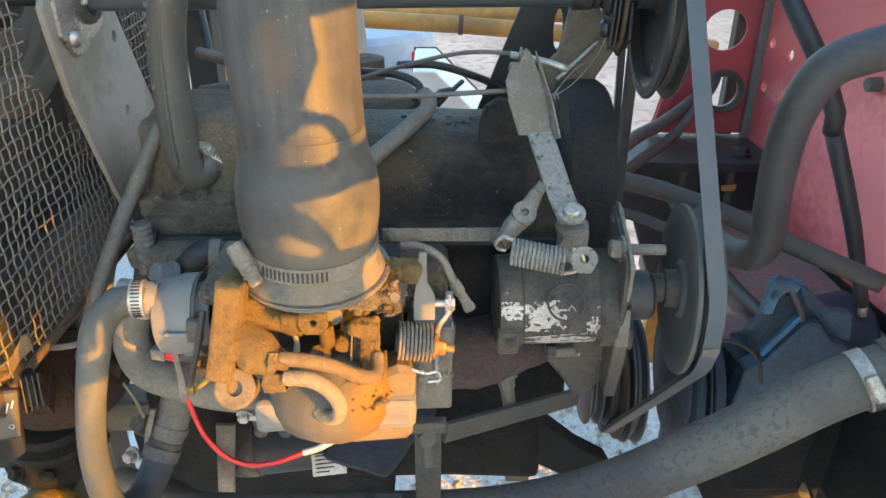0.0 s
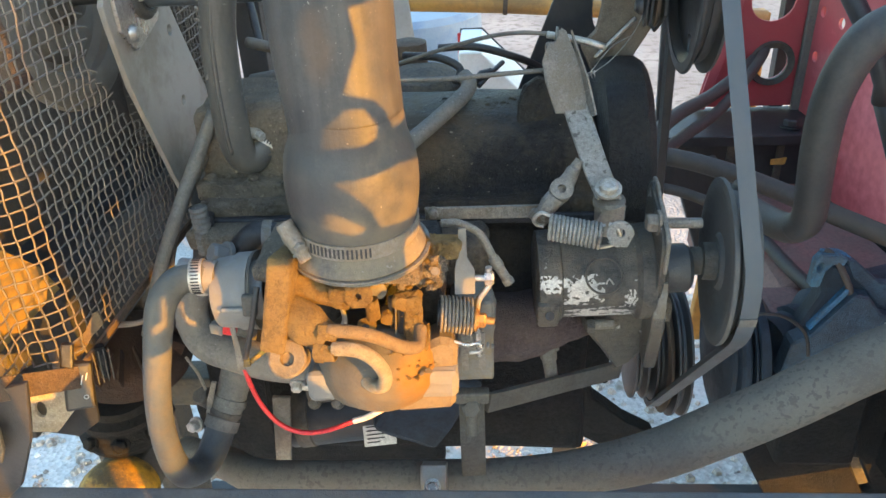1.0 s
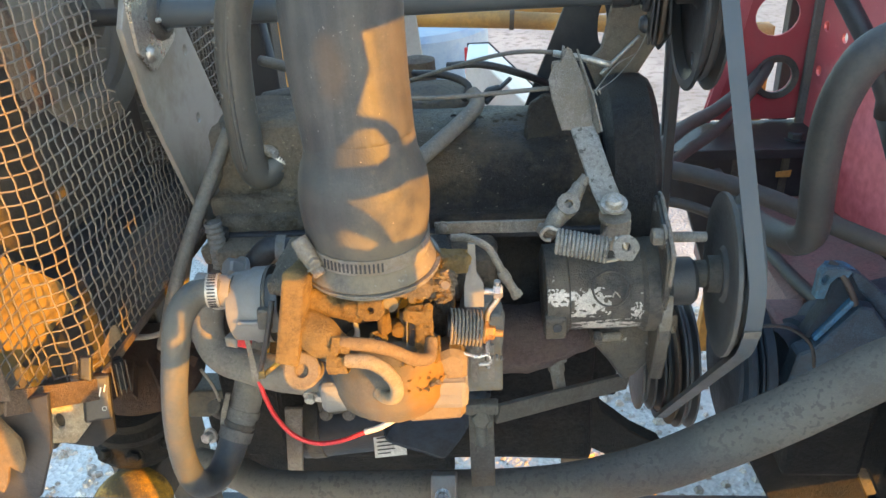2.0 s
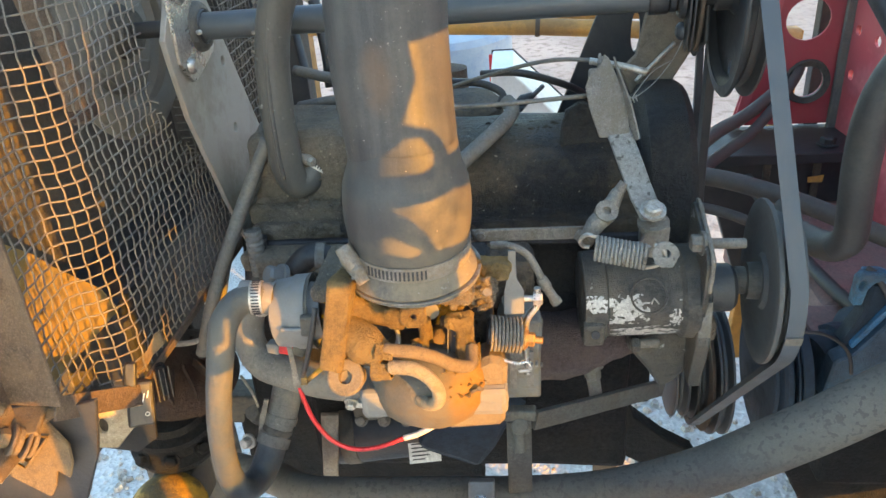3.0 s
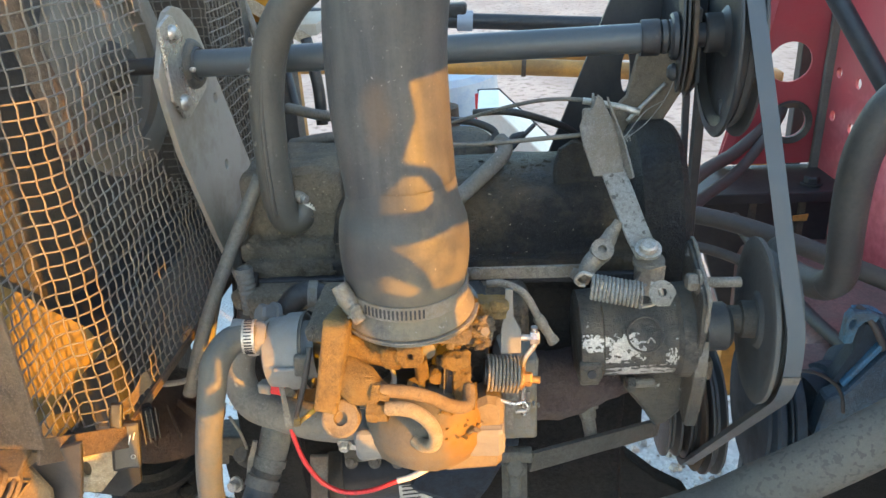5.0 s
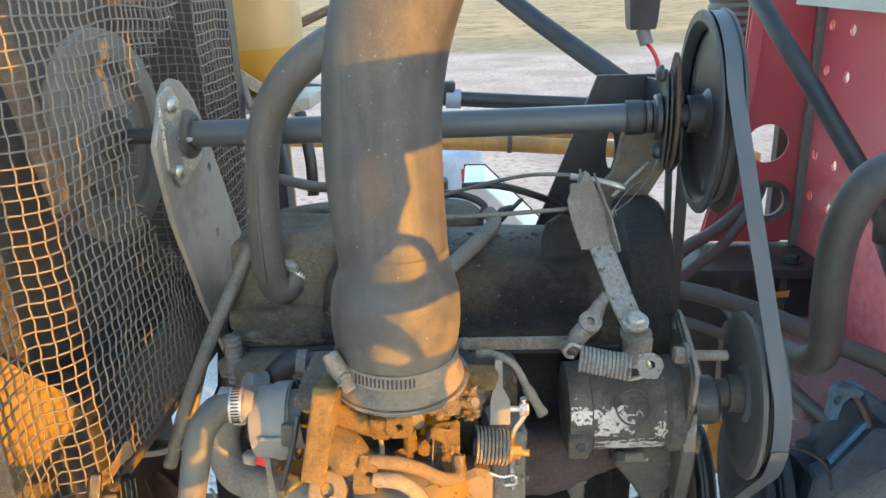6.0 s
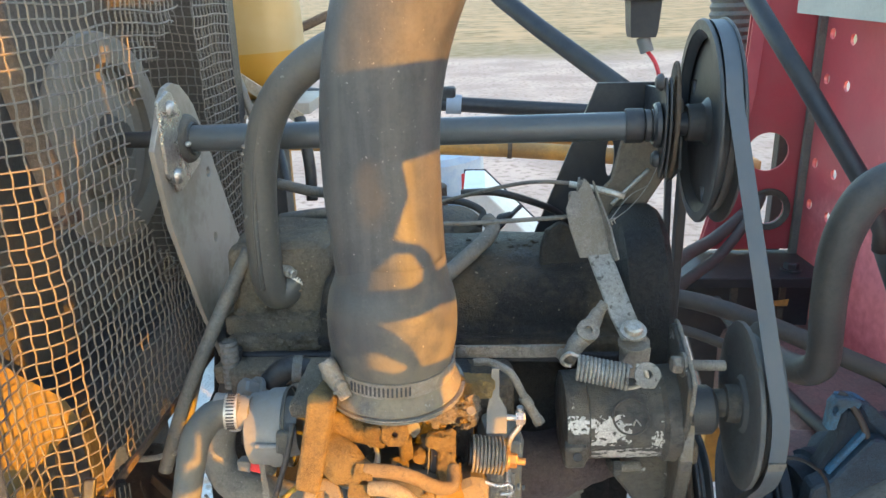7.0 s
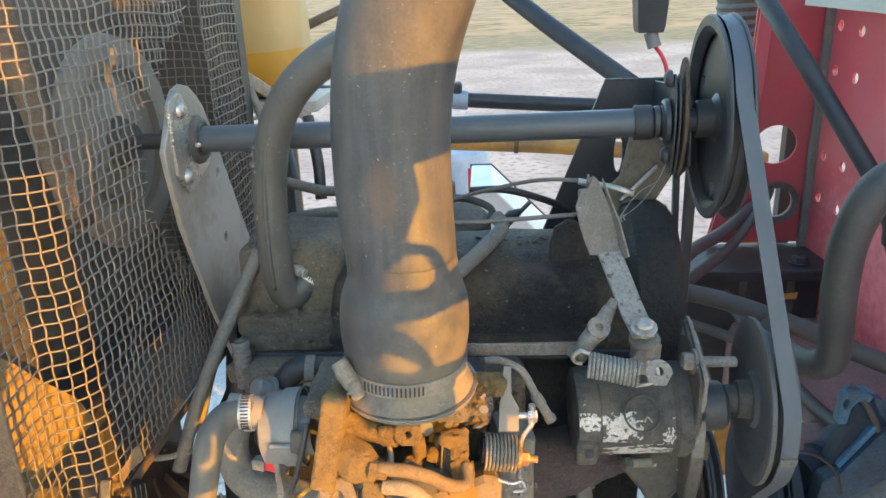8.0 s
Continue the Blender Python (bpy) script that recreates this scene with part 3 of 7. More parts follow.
part("block", rough(box((-0.08, 0.81, 0.86), (0.40, 0.20, 0.22), bevel=0.01), 0.005, 30, 3), OILY, engine)
part("oil_pan", box((-0.07, 0.885, 0.725), (0.38, 0.16, 0.09), bevel=0.02), OILY, engine)
part("sump_guard", rough(box((-0.275, 0.93, 0.60), (0.40, 0.05, 0.20), (0, 0, 0), 0.012), 0.003, 30, 3), OILY, engine, "oily black plate under the front of the engine")
bm = sheet([(-0.032, -0.030), (-0.031, 0.008), (-0.024, 0.024), (-0.012, 0.033), (-0.004, 0.032), (0.002, 0.027), (0.013, 0.025), (0.026, 0.014), (0.034, 0.0), (0.032, -0.016), (0.018, -0.031), (-0.006, -0.035)], (0.068, 0.757, 1.187), (1, 0, 0.02), (0, 0.35, 0.94), 0.014, bevel=0.003)
bmesh.ops.subdivide_edges(bm, edges=bm.edges[:], cuts=1)
part("breather_plate", rough(bm, 0.0025, 70), ENGINE, engine, "bulging crusted breather lobe on the cover")
part("front_housing", rough(box((-0.246, 0.788, 1.150), (0.118, 0.12, 0.112), (0, 0, 0), 0.016), 0.003, 45, 4), BROWNED, engine, "soil-dusted thermostat housing beside the cover")
part("housing_ledge", rough(box((-0.245, 0.735, 1.118), (0.125, 0.05, 0.022), (0, 0, 0), 0.005), 0.0025, 60, 3), BROWNED, engine)
part("side_casting", rough(box((-0.248, 0.722, 1.088), (0.105, 0.06, 0.05), (0, 3, 0), 0.008), 0.006, 70, 4), BROWNED, engine, "crumbly soil-caked casting under the housing")
for k in range(3):
    part("ledge_bolt", hexhead((-0.29 + 0.045 * k, 0.722, 1.129), (0, -0.2, 1), 0.006, 0.006), BROWNED, engine)
part("end_housing", rough(lathe([(0, 0), (0, 0.095), (0.006, 0.108), (0.02, 0.112), (0.045, 0.112), (0.053, 0.106), (0.056, 0.09), (0.056, 0)], (0.121, 0.80, 1.112), (1, 0, 0), 56), 0.0012, 30), ENGINE, engine, "black rounded end housing")
part("exhaust_manifold", rough(tube([(-0.2, 0.68, 1.0), (-0.05, 0.655, 0.985), (0.03, 0.65, 0.985), (0.09, 0.67, 0.995), (0.13, 0.70, 1.0)], [0.03, 0.036, 0.036, 0.034, 0.03], 20), 0.004, 40), MANIFOLD, engine, "heat-browned manifold casting")
part("manifold_stud", merged(hexhead((0.066, 0.640, 0.962), (0.1, -0.35, -0.9), 0.009, 0.012), lathe([(0, 0), (0, 0.0075), (0.028, 0.007), (0.028, 0)], (0.066, 0.638, 0.958), (0.15, -0.3, -0.9), 12)), LINK, engine)
part("head_lug", rough(box((-0.262, 0.665, 1.085), (0.05, 0.03, 0.03), (0, 0, 10), 0.006), 0.003, 60, 2), BROWNED, engine)
part("lifting_rail", rough(box((-0.18, 0.676, 1.086), (0.25, 0.03, 0.022), bevel=0.004), 0.003, 60, 2), BROWNED, engine, "dust-covered ledge below the cover")
part("inlet_flange", rough(box((-0.06, 0.65, 1.075), (0.13, 0.06, 0.05), bevel=0.008), 0.003, 50, 2), CAST, engine)
part("water_housing", rough(lathe([(0, 0.0), (0, 0.0165), (0.008, 0.019), (0.022, 0.024), (0.04, 0.026)], (-0.221, 0.7535, 1.170), (0.5, 0.62, -0.15), 28), 0.0015, 60), CAST, engine, "dusty thermostat outlet")
part("front_cover", rough(sheet([(-0.30, 1.08), (-0.368, 1.06), (-0.38, 0.97), (-0.40, 0.93), (-0.405, 0.70), (-0.39, 0.64), (-0.27, 0.64), (-0.27, 1.08)], (0, 0.93, 0), (1, 0, 0), (0, 0, 1), 0.1, (), 0.004), 0.001, 40), OILY, engine, "oily black timing cover")
part("rear_mount", rough(box((0.125, 0.875, 0.80), (0.10, 0.03, 0.135), (0, 0, 0), 0.006), 0.002, 40, 2), OILY, engine)

rng = random.Random(21)
for lo, hi, n_, s0, s1, mat in (((-0.302, 0.708, 1.127), (-0.19, 0.728, 1.131), 46, 0.0010, 0.0030, BROWNED), ((-0.30, 0.690, 1.105), (-0.20, 0.694, 1.117), 40, 0.0012, 0.0036, BROWNED), ((-0.30, 0.726, 1.14), (-0.20, 0.729, 1.20), 30, 0.0008, 0.0018, BROWNED), ((-0.05, 0.77, 1.183), (0.06, 0.80, 1.187), 44, 0.0010, 0.0028, COVER_PAINT), ((-0.17, 0.706, 1.118), (0.10, 0.709, 1.150), 40, 0.0006, 0.0016, COVER_PAINT)):
    for k in range(n_):
        z = rng.uniform(s0, s1)
        part("dust_clump", lump([rng.uniform(a, b) for a, b in zip(lo, hi)], (z * 1.5, z, z), 0.9, 320, 1 if z < 0.0016 else 2), mat, engine)

# starter below the carburettor, with its label
starter = thing("starter_motor", (-0.17, 0.7, 0.72), "black starter motor with a paper label", "starter motor")
part("body", lathe([(0, 0), (0, 0.036), (0.012, 0.042), (0.15, 0.042), (0.16, 0.036), (0.16, 0)], (-0.26, 0.72, 0.80), (1, 0.05, 0.1), 40), DARK, starter)
part("end_strap", rough(sheet([(-0.261, 0.770), (-0.243, 0.770), (-0.228, 0.878), (-0.250, 0.878)], (0, 0.662, 0), (1, 0.0, 0), (0, 0.0, 1), -0.006, (), 0.001), 0.0008, 60), LINK, starter, "flat grey strap beside the starter")
part("end_cap", lathe([(0, 0), (0, 0.040), (0.006, 0.0435), (0.022, 0.0435), (0.024, 0.041)], (-0.243, 0.7208, 0.8017), (1, 0.05, 0.1), 40), FRAME, starter)
part("solenoid", lathe([(0, 0), (0, 0.026), (0.004, 0.028), (0.07, 0.028), (0.07, 0)], (-0.215, 0.70, 0.872), (1, 0.1, 0.05), 32), FRAME, starter)
for k in range(3):
    part("terminal_stud", hexhead((-0.205 + 0.028 * k, 0.676, 0.858), (0, -0.85, 0.5), 0.006, 0.007), LINK, starter)
sticker = part("sticker", sheet([(-0.020, -0.018), (0.020, -0.018), (0.020, 0.018), (-0.020, 0.018)], (-0.132, 0.6815, 0.808), (1, 0.05, 0.1), (-0.06, 0.35, 0.94), -0.0006), LABEL, starter, "worn white paper label with dark bars")
for k in range(6):
    part("print_bar", sheet([(-0.016, 0.012 - 0.005 * k), (0.012 - 0.006 * (k % 3), 0.012 - 0.005 * k), (0.012 - 0.006 * (k % 3), 0.0135 - 0.005 * k), (-0.016, 0.0135 - 0.005 * k)], (-0.132, 0.6805, 0.8077), (1, 0.05, 0.1), (-0.06, 0.35, 0.94), -0.0006), INK, sticker)
solid("purple_grey_cover", rough(box((-0.075, 0.70, 0.855), (0.09, 0.06, 0.12), (0, 32, 10), 0.01), 0.003, 40, 2), NAVY, "grimy dark side casting below the carburettor", "casting")

# intake hose
hose = thing("intake_hose", (-0.1, 0.515, 1.16), "large black rubber intake hose with a swollen cuff", "hose")
hp = [(-0.0945, 0.5095, 1.248), (-0.0955, 0.511, 1.275), (-0.0985, 0.514, 1.325), (-0.0975, 0.515, 1.38), (-0.089, 0.512, 1.43), (-0.072, 0.505, 1.48), (-0.045, 0.49, 1.54), (0.0, 0.47, 1.60)]
part("hose_wall", tube(hp, [0.0415, 0.0422, 0.0435, 0.0435, 0.0435, 0.044, 0.045, 0.045], 48, 10), HOSE, hose)
ax = Vector((0.04, -0.07, 1)).normalized()
CB = Vector((-0.098, 0.516, 1.164))
part("cuff", lathe([(0.114, 0.0400), (0.106, 0.0415), (0.100, 0.0423), (0.096, 0.0430), (0.092, 0.0441), (0.088, 0.0455), (0.084, 0.0470), (0.078, 0.0488), (0.068, 0.0502), (0.057, 0.0507), (0.046, 0.0504), (0.037, 0.0495), (0.030, 0.0486), (0.026, 0.0482)], CB, ax, 72), CUFF_MID, hose, "swollen rubber cuff over the carburettor neck")
part("cuff_lip", lathe([(0.0262, 0.0481), (0.0145, 0.0482), (0.011, 0.0492), (0.007, 0.0516), (0.003, 0.0540), (0.001, 0.0546), (-0.0005, 0.0540), (-0.0005, 0.046)], CB, ax, 72), CUFF, hose, "dusty flared lip of the cuff")
hose_clamp(hose, CB + ax * 0.020, ax, 0.0484, 0.0125, -0.92, 15, 1.0, CLAMP)
part("worm_screw", merged(lathe([(0, 0), (0, 0.0062), (0.003, 0.0068), (0.022, 0.0068), (0.024, 0.0058), (0.024, 0)], CB + Vector((-0.047, -0.033, 0.034)), (0.5, -0.3, -0.8), 18), hexhead(CB + Vector((-0.034, -0.041, 0.013)), (0.5, -0.3, -0.8), 0.0058, 0.007, 1.25)), CLAMP, hose)
part("clamp_tail", sheet([(0.0, 0.0), (0.016, 0.002), (0.018, 0.009), (0.010, 0.014), (0.0, 0.011)], CB + Vector((-0.046, -0.030, 0.008)), (-0.4, 0.3, 0.6), (0.5, -0.6, 0.3), 0.0015), CLAMP, hose)

# carburettor
carb = thing("carburetor", (-0.09, 0.53, 1.0), "grey die-cast carburettor under a crust of orange dust", "carburetor")
part("neck_flange", lathe([(0, 0.03), (0, 0.0555), (0.0008, 0.0562), (0.0016, 0.0555), (0.004, 0.050), (0.004, 0.03)], (-0.097, 0.518, 1.158), ax, 64), CLAMP, carb, "thin bright rim under the intake hose")
part("rim_edge", lathe([(0, 0.0545), (0.0, 0.0572), (0.0011, 0.0572), (0.0011, 0.0545)], (-0.0975, 0.5175, 1.1618), ax, 72, True), CLAMP, carb, "thin bright rolled rim")
part("air_horn", rough(box((-0.113, 0.530, 1.147), (0.135, 0.085, 0.016), (0, 2, 0), 0.007), 0.0015, 80, 3), BROWNED, carb)
# Body set back and coloured dark, for the shade inside the cavity.
part("main_body", rough(box((-0.098, 0.575, 1.092), (0.125, 0.07, 0.09), bevel=0.006), 0.003, 70, 3), ENGINE, carb)
part("throttle_base", rough(box((-0.088, 0.535, 1.035), (0.13, 0.085, 0.03), (0, 0, 3), 0.006), 0.002, 70, 3), CARB_GREY, carb)
bowl = lathe([(0, 0), (0, 0.012), (0.004, 0.026), (0.014, 0.040), (0.03, 0.046), (0.048, 0.0472), (0.058, 0.0455), (0.068, 0.041), (0.076, 0.034), (0.080, 0.026), (0.080, 0)], (-0.090, 0.512, 1.006), (0.05, 0.12, 1), 48)
for v in bowl.verts:
    v.co.x = -0.093 + (v.co.x + 0.09) * 1.12
grains_at = [v.co.copy() for v in bowl.verts if -0.10 < v.co.x and v.co.y < 0.495 and 1.045 < v.co.z < 1.085]
part("float_bowl", rough(bowl, 0.0014, 55), BOWL, carb, "rounded grey float bowl, one side orange with dust and painted sunlight")
part("bowl_lug", rough(sheet([(-0.036, -0.026), (0.017, -0.026), (0.018, 0.036), (0.012, 0.043), (0.002, 0.046), (-0.012, 0.040), (-0.022, 0.02), (-0.030, -0.004)], (-0.040, 0.500, 1.03), (1, 0.12, 0), (0.05, 0.1, 1), -0.034, bevel=0.005), 0.001, 60), CARB_PALE, carb, "squared end of the bowl")
part("choke_housing", lathe([(0, 0), (0, 0.024), (0.003, 0.030), (0.018, 0.0315), (0.021, 0.0335), (0.034, 0.0335), (0.034, 0.026), (0.045, 0.024)], (-0.226, 0.53, 1.108), (1, 0.03, 0.05), 44), CARB_GREY, carb, "smooth grey round choke housing")
part("housing_rib", tube([(-0.212, 0.4965, 1.1125), (-0.201, 0.4955, 1.1128), (-0.192, 0.4962, 1.1132)], 0.0022, 8), CARB_GREY, carb)
part("housing_seam", band((-0.190, 0.5311, 1.1098), (1, 0.03, 0.05), 0.0335, 0.0025, 0.0006), FRAME, carb)
part("housing_tab", box((-0.188, 0.496, 1.117), (0.012, 0.007, 0.02), (0, 5, 0), 0.002), FRAME, carb)
part("outlet_stub", lathe([(0, 0.012), (0, 0.0145), (0.03, 0.014), (0.03, 0)], (-0.252, 0.522, 1.131), (1, 0.04, -0.12), 28), CARB_GREY, carb)
part("choke_lead", tube([(-0.1765, 0.489, 1.139), (-0.178, 0.484, 1.13), (-0.182, 0.482, 1.114), (-0.19, 0.484, 1.09), (-0.197, 0.487, 1.071)], 0.0024, 8), CABLE, carb)
part("lead_tip", sheet([(-0.003, 0.0), (0.003, 0.0), (0.002, 0.009), (-0.002, 0.009)], (-0.197, 0.486, 1.062), (1, 0.1, 0), (0.1, 0, 1), -0.002), YELLOW, carb)
part("end_block", rough(box((-0.152, 0.476, 1.137), (0.019, 0.046, 0.076), (-14, 9, -5), 0.0035), 0.0008, 110, 3), CARB_DUST, carb, "upright dust-caked end block")
part("inlet_boss", rough(tube([(-0.150, 0.474, 1.128), (-0.132, 0.463, 1.120), (-0.117, 0.458, 1.112)], [0.015, 0.0165, 0.011], 22), 0.0015, 80), CARB_DUST, carb)
part("inlet_boss", rough(tube([(-0.145, 0.482, 1.147), (-0.125, 0.482, 1.137), (-0.104, 0.486, 1.126)], [0.009, 0.009, 0.006], 16), 0.0015, 80), CARB_DUST, carb)
part("banjo_fitting", lathe([(-0.02, 0), (-0.02, 0.011), (0.0, 0.0138), (0.010, 0.0150), (0.0125, 0.0148), (0.0135, 0.0132), (0.0130, 0.0056), (0.0085, 0.0050), (0.0085, 0)], (-0.1479, 0.4560, 1.0939), (0.02, -0.80, 0.58), 40), CARB_PALE, carb, "round dusty plug with a hex socket")
part("banjo_neck", tube([(-0.1479, 0.470, 1.1019), (-0.140, 0.470, 1.104), (-0.118, 0.460, 1.108)], 0.009, 16), CARB_GREY, carb)
part("fuel_line", tube([(-0.1156, 0.4520, 1.1230), (-0.0959, 0.4520, 1.1212), (-0.0791, 0.4560, 1.1134), (-0.0628, 0.4660, 1.0972), (-0.0517, 0.4760, 1.0897), (-0.0500, 0.4860, 1.0915), (-0.0503, 0.4940, 1.0965)], 0.0053, 16), FUEL_TAN, carb, "short dusty rubber fuel line")
part("line_collar", lathe([(0, 0.005), (0, 0.0074), (0.006, 0.0078), (0.0065, 0.0066), (0.014, 0.0064), (0.014, 0.005)], (-0.122, 0.452, 1.1225), (1, 0.0, -0.18), 6), CARB_DUST, carb)
hook = [(-0.1117, 0.4470, 1.1100), (-0.0940, 0.4460, 1.1090), (-0.0818, 0.4490, 1.0980), (-0.0758, 0.4550, 1.0793), (-0.0792, 0.4620, 1.0621), (-0.0884, 0.4680, 1.0565), (-0.0946, 0.4740, 1.0576)]
line_core = part("braided_line", tube(hook, 0.0052, 18), BRAID, carb, "pale braided fuel line bent in a hook")
for strand in braid(hook, 0.0053, 0.00045, 9, 7.0, 90):
    part("strand", strand, BRAID, line_core)
part("line_collar", lathe([(0, 0.006), (0, 0.0085), (0.007, 0.0088), (0.008, 0.0078), (0.016, 0.0074), (0.016, 0.006)], (-0.126, 0.4495, 1.1055), (1, -0.1, 0.02), 6), CARB_DUST, carb)
part("jet_rod", tube([(-0.1285, 0.512, 1.142), (-0.128, 0.512, 1.116)], 0.0030, 10), CARB_DUST, carb)
part("jet_rod", tube([(-0.1205, 0.502, 1.146), (-0.119, 0.502, 1.118), (-0.117, 0.502, 1.110)], [0.0042, 0.0042, 0.0025], 12, 3), CARB_GREY, carb)
part("jet_cap", lathe([(0, 0), (0, 0.0045), (0.007, 0.0045), (0.007, 0)], (-0.1195, 0.500, 1.128), (0, 0, -1), 14), CARB_DUST, carb)
part("screw_lug", sheet([(-0.009, -0.014), (0.009, -0.014), (0.011, 0.004), (0.005, 0.010), (-0.005, 0.010), (-0.011, 0.004)], (-0.094, 0.474, 1.139), (1, 0.05, 0), (0, -0.25, -1), 0.006, [(0, 0.001, 0.0025, 0.0025)], 0.001), CARB_DUST, carb, "drilled screw lug")
part("linkage_block", rough(box((-0.111, 0.480, 1.137), (0.015, 0.010, 0.013), (0, 12, 0), 0.003), 0.0015, 140, 2), CARB_DUST, carb)
part("vacuum_boss", rough(tube([(-0.0945, 0.502, 1.092), (-0.0945, 0.494, 1.096)], 0.0075, 16), 0.0008, 120), CARB_DUST, carb)
part("boss_hole", lathe([(0, 0), (0, 0.0032), (0.0012, 0.0032), (0.0012, 0)], (-0.0945, 0.4928, 1.0965), (0, -1, 0.3), 16), INK, carb)
part("boss_post", rough(tube([(-0.090, 0.502, 1.118), (-0.0885, 0.50, 1.100)], 0.006, 12), 0.001, 120), CARB_DUST, carb)
part("throttle_disc", lathe([(0, 0), (0, 0.014), (0.003, 0.014), (0.003, 0.009), (0.0015, 0.008), (0.0015, 0.005), (0.004, 0.004), (0.004, 0)], (-0.084, 0.522, 1.083), (0, -1, 0.35), 32), CAST, carb)
part("idle_screw", rough(tube([(-0.0785, 0.510, 1.101), (-0.0765, 0.500, 1.099)], 0.0065, 14), 0.001, 120), CARB_DUST, carb)
part("screw_rod", tube([(-0.0735, 0.508, 1.116), (-0.0725, 0.506, 1.078)], 0.0035, 12), CAST, carb)
part("throttle_shaft", box((-0.0665, 0.503, 1.095), (0.0062, 0.006, 0.046), (0, 5, 0), 0.0012), DARK, carb)
part("idle_block", rough(box((-0.0600, 0.500, 1.118), (0.022, 0.014, 0.012), (0, 4, 0), 0.003), 0.0025, 130, 3), CARB_DUST, carb)
part("idle_block", rough(box((-0.0560, 0.502, 1.108), (0.013, 0.012, 0.03), (0, 2, 0), 0.003), 0.0025, 130, 3), CARB_DUST, carb)
part("crusted_lobe", lump((-0.0555, 0.498, 1.092), (0.0085, 0.009, 0.0105), 0.35, 160, 3), CARB_DUST, carb)
part("crusted_lobe", lump((-0.050, 0.503, 1.074), (0.006, 0.007, 0.012), 0.35, 160, 3), CARB_DUST, carb)
# Near-black wall that stands for the shade deep in the cavity.
part("inner_wall", rough(box((-0.105, 0.548, 1.10), (0.085, 0.01, 0.075), bevel=0.002), 0.003, 80, 3), OILY, carb)
part("inner_boss", rough(lathe([(0, 0), (0, 0.014), (0.03, 0.012), (0.03, 0)], (-0.107, 0.545, 1.125), (0, -1, -0.1), 20), 0.001, 90), CAST, carb)
part("choke_rod", tube([(-0.1345, 0.515, 1.143), (-0.134, 0.515, 1.118)], 0.0022, 8), STEEL, carb)
part("choke_link", sheet([(-0.004, 0.0), (0.004, 0.0), (0.005, 0.020), (0.001, 0.030), (-0.004, 0.026)], (-0.119, 0.507, 1.112), (1, 0.2, 0), (0.05, 0.05, 1), -0.002), LINK, carb)
part("accelerator_rod", tube([(-0.115, 0.50, 1.118), (-0.112, 0.498, 1.104), (-0.113, 0.497, 1.096)], [0.0022, 0.0022, 0.003], 8, 3), CARB_GREY, carb)
part("gasket_edge", box((-0.100, 0.512, 1.132), (0.060, 0.006, 0.0016), (0, 1, 0), 0), INK, carb)
part("cavity_boss", rough(lathe([(0, 0), (0, 0.010), (0.012, 0.009), (0.013, 0)], (-0.100, 0.530, 1.112), (0, -1, 0.1), 20), 0.0008, 120), MANIFOLD, carb)
part("cavity_boss", rough(lathe([(0, 0), (0, 0.008), (0.016, 0.007), (0.017, 0)], (-0.084, 0.525, 1.118), (0, -1, 0.2), 20), 0.0008, 120), CARB_MIX, carb)
for k in range(4):
    part("cover_screw", lathe([(0, 0), (0, 0.0038), (0.0018, 0.0034), (0.0018, 0)], (-0.125 + 0.03 * k, 0.4885, 1.148 + 0.001 * k), (0, -0.6, 0.8), 14), CARB_MIX, carb)
part("pin", tube([(-0.196, 0.490, 1.063), (-0.180, 0.490, 1.077)], 0.0022, 8), YELLOW, carb)
part("throttle_spring", coil((-0.036, 0.522, 1.090), (-0.008, 0.524, 1.086), 0.0150, 0.0013, 9), LINK, carb, "coiled throttle return spring")
part("spring_core", lathe([(0, 0), (0, 0.011), (0.03, 0.011), (0.03, 0)], (-0.038, 0.523, 1.09), (1, 0.05, -0.12), 20), DARK, carb)
part("brass_nut", hexhead((-0.003, 0.522, 1.083), (1, -0.1, -0.05), 0.0064, 0.006, 1.25, 0.007), BRASS, carb, "brass nut on the throttle shaft")
part("bronze_bush", lathe([(0, 0), (0, 0.007), (0.012, 0.0085), (0.012, 0)], (-0.020, 0.522, 1.084), (1, -0.1, -0.05), 16), BRASS, carb)
part("spring_tail", tube([(-0.028, 0.512, 1.070), (-0.014, 0.510, 1.066), (-0.004, 0.512, 1.066), (-0.002, 0.512, 1.058), (-0.012, 0.512, 1.056)], 0.0016, 8), STEEL, carb)
part("cable_bracket", sheet([(-0.006, 0.0), (0.011, 0.0), (0.0105, 0.022), (0.004, 0.034), (0.003, 0.060), (-0.003, 0.060), (-0.0035, 0.038), (-0.006, 0.022)], (-0.017, 0.527, 1.106), (1, 0.02, 0), (0.03, 0.05, 1), -0.0022), CARB_GREY, carb, "bent bright bracket plate")
part("throttle_lever", merged(tube([(0.0055, 0.535, 1.127), (0.0055, 0.535, 1.110), (-0.004, 0.533, 1.094), (-0.005, 0.531, 1.07), (-0.004, 0.530, 1.04)], 0.003, 8, 5), tube([(-0.006, 0.534, 1.117), (0.009, 0.534, 1.117)], 0.0028, 10), hexhead((0.002, 0.534, 1.117), (1, 0, 0), 0.006, 0.008, 0)), STEEL, carb, "cranked steel throttle lever")
part("slotted_link", sheet([(-0.0105, -0.012), (-0.0045, -0.012), (-0.0045, 0.004), (0.0, 0.010), (0.0045, 0.004), (0.0045, -0.012), (0.0105, -0.012), (0.0105, 0.026), (-0.0105, 0.026)], (-0.009, 0.528, 1.037), (1, 0.03, 0), (0, 0.1, 1), -0.0022), LINK, carb)
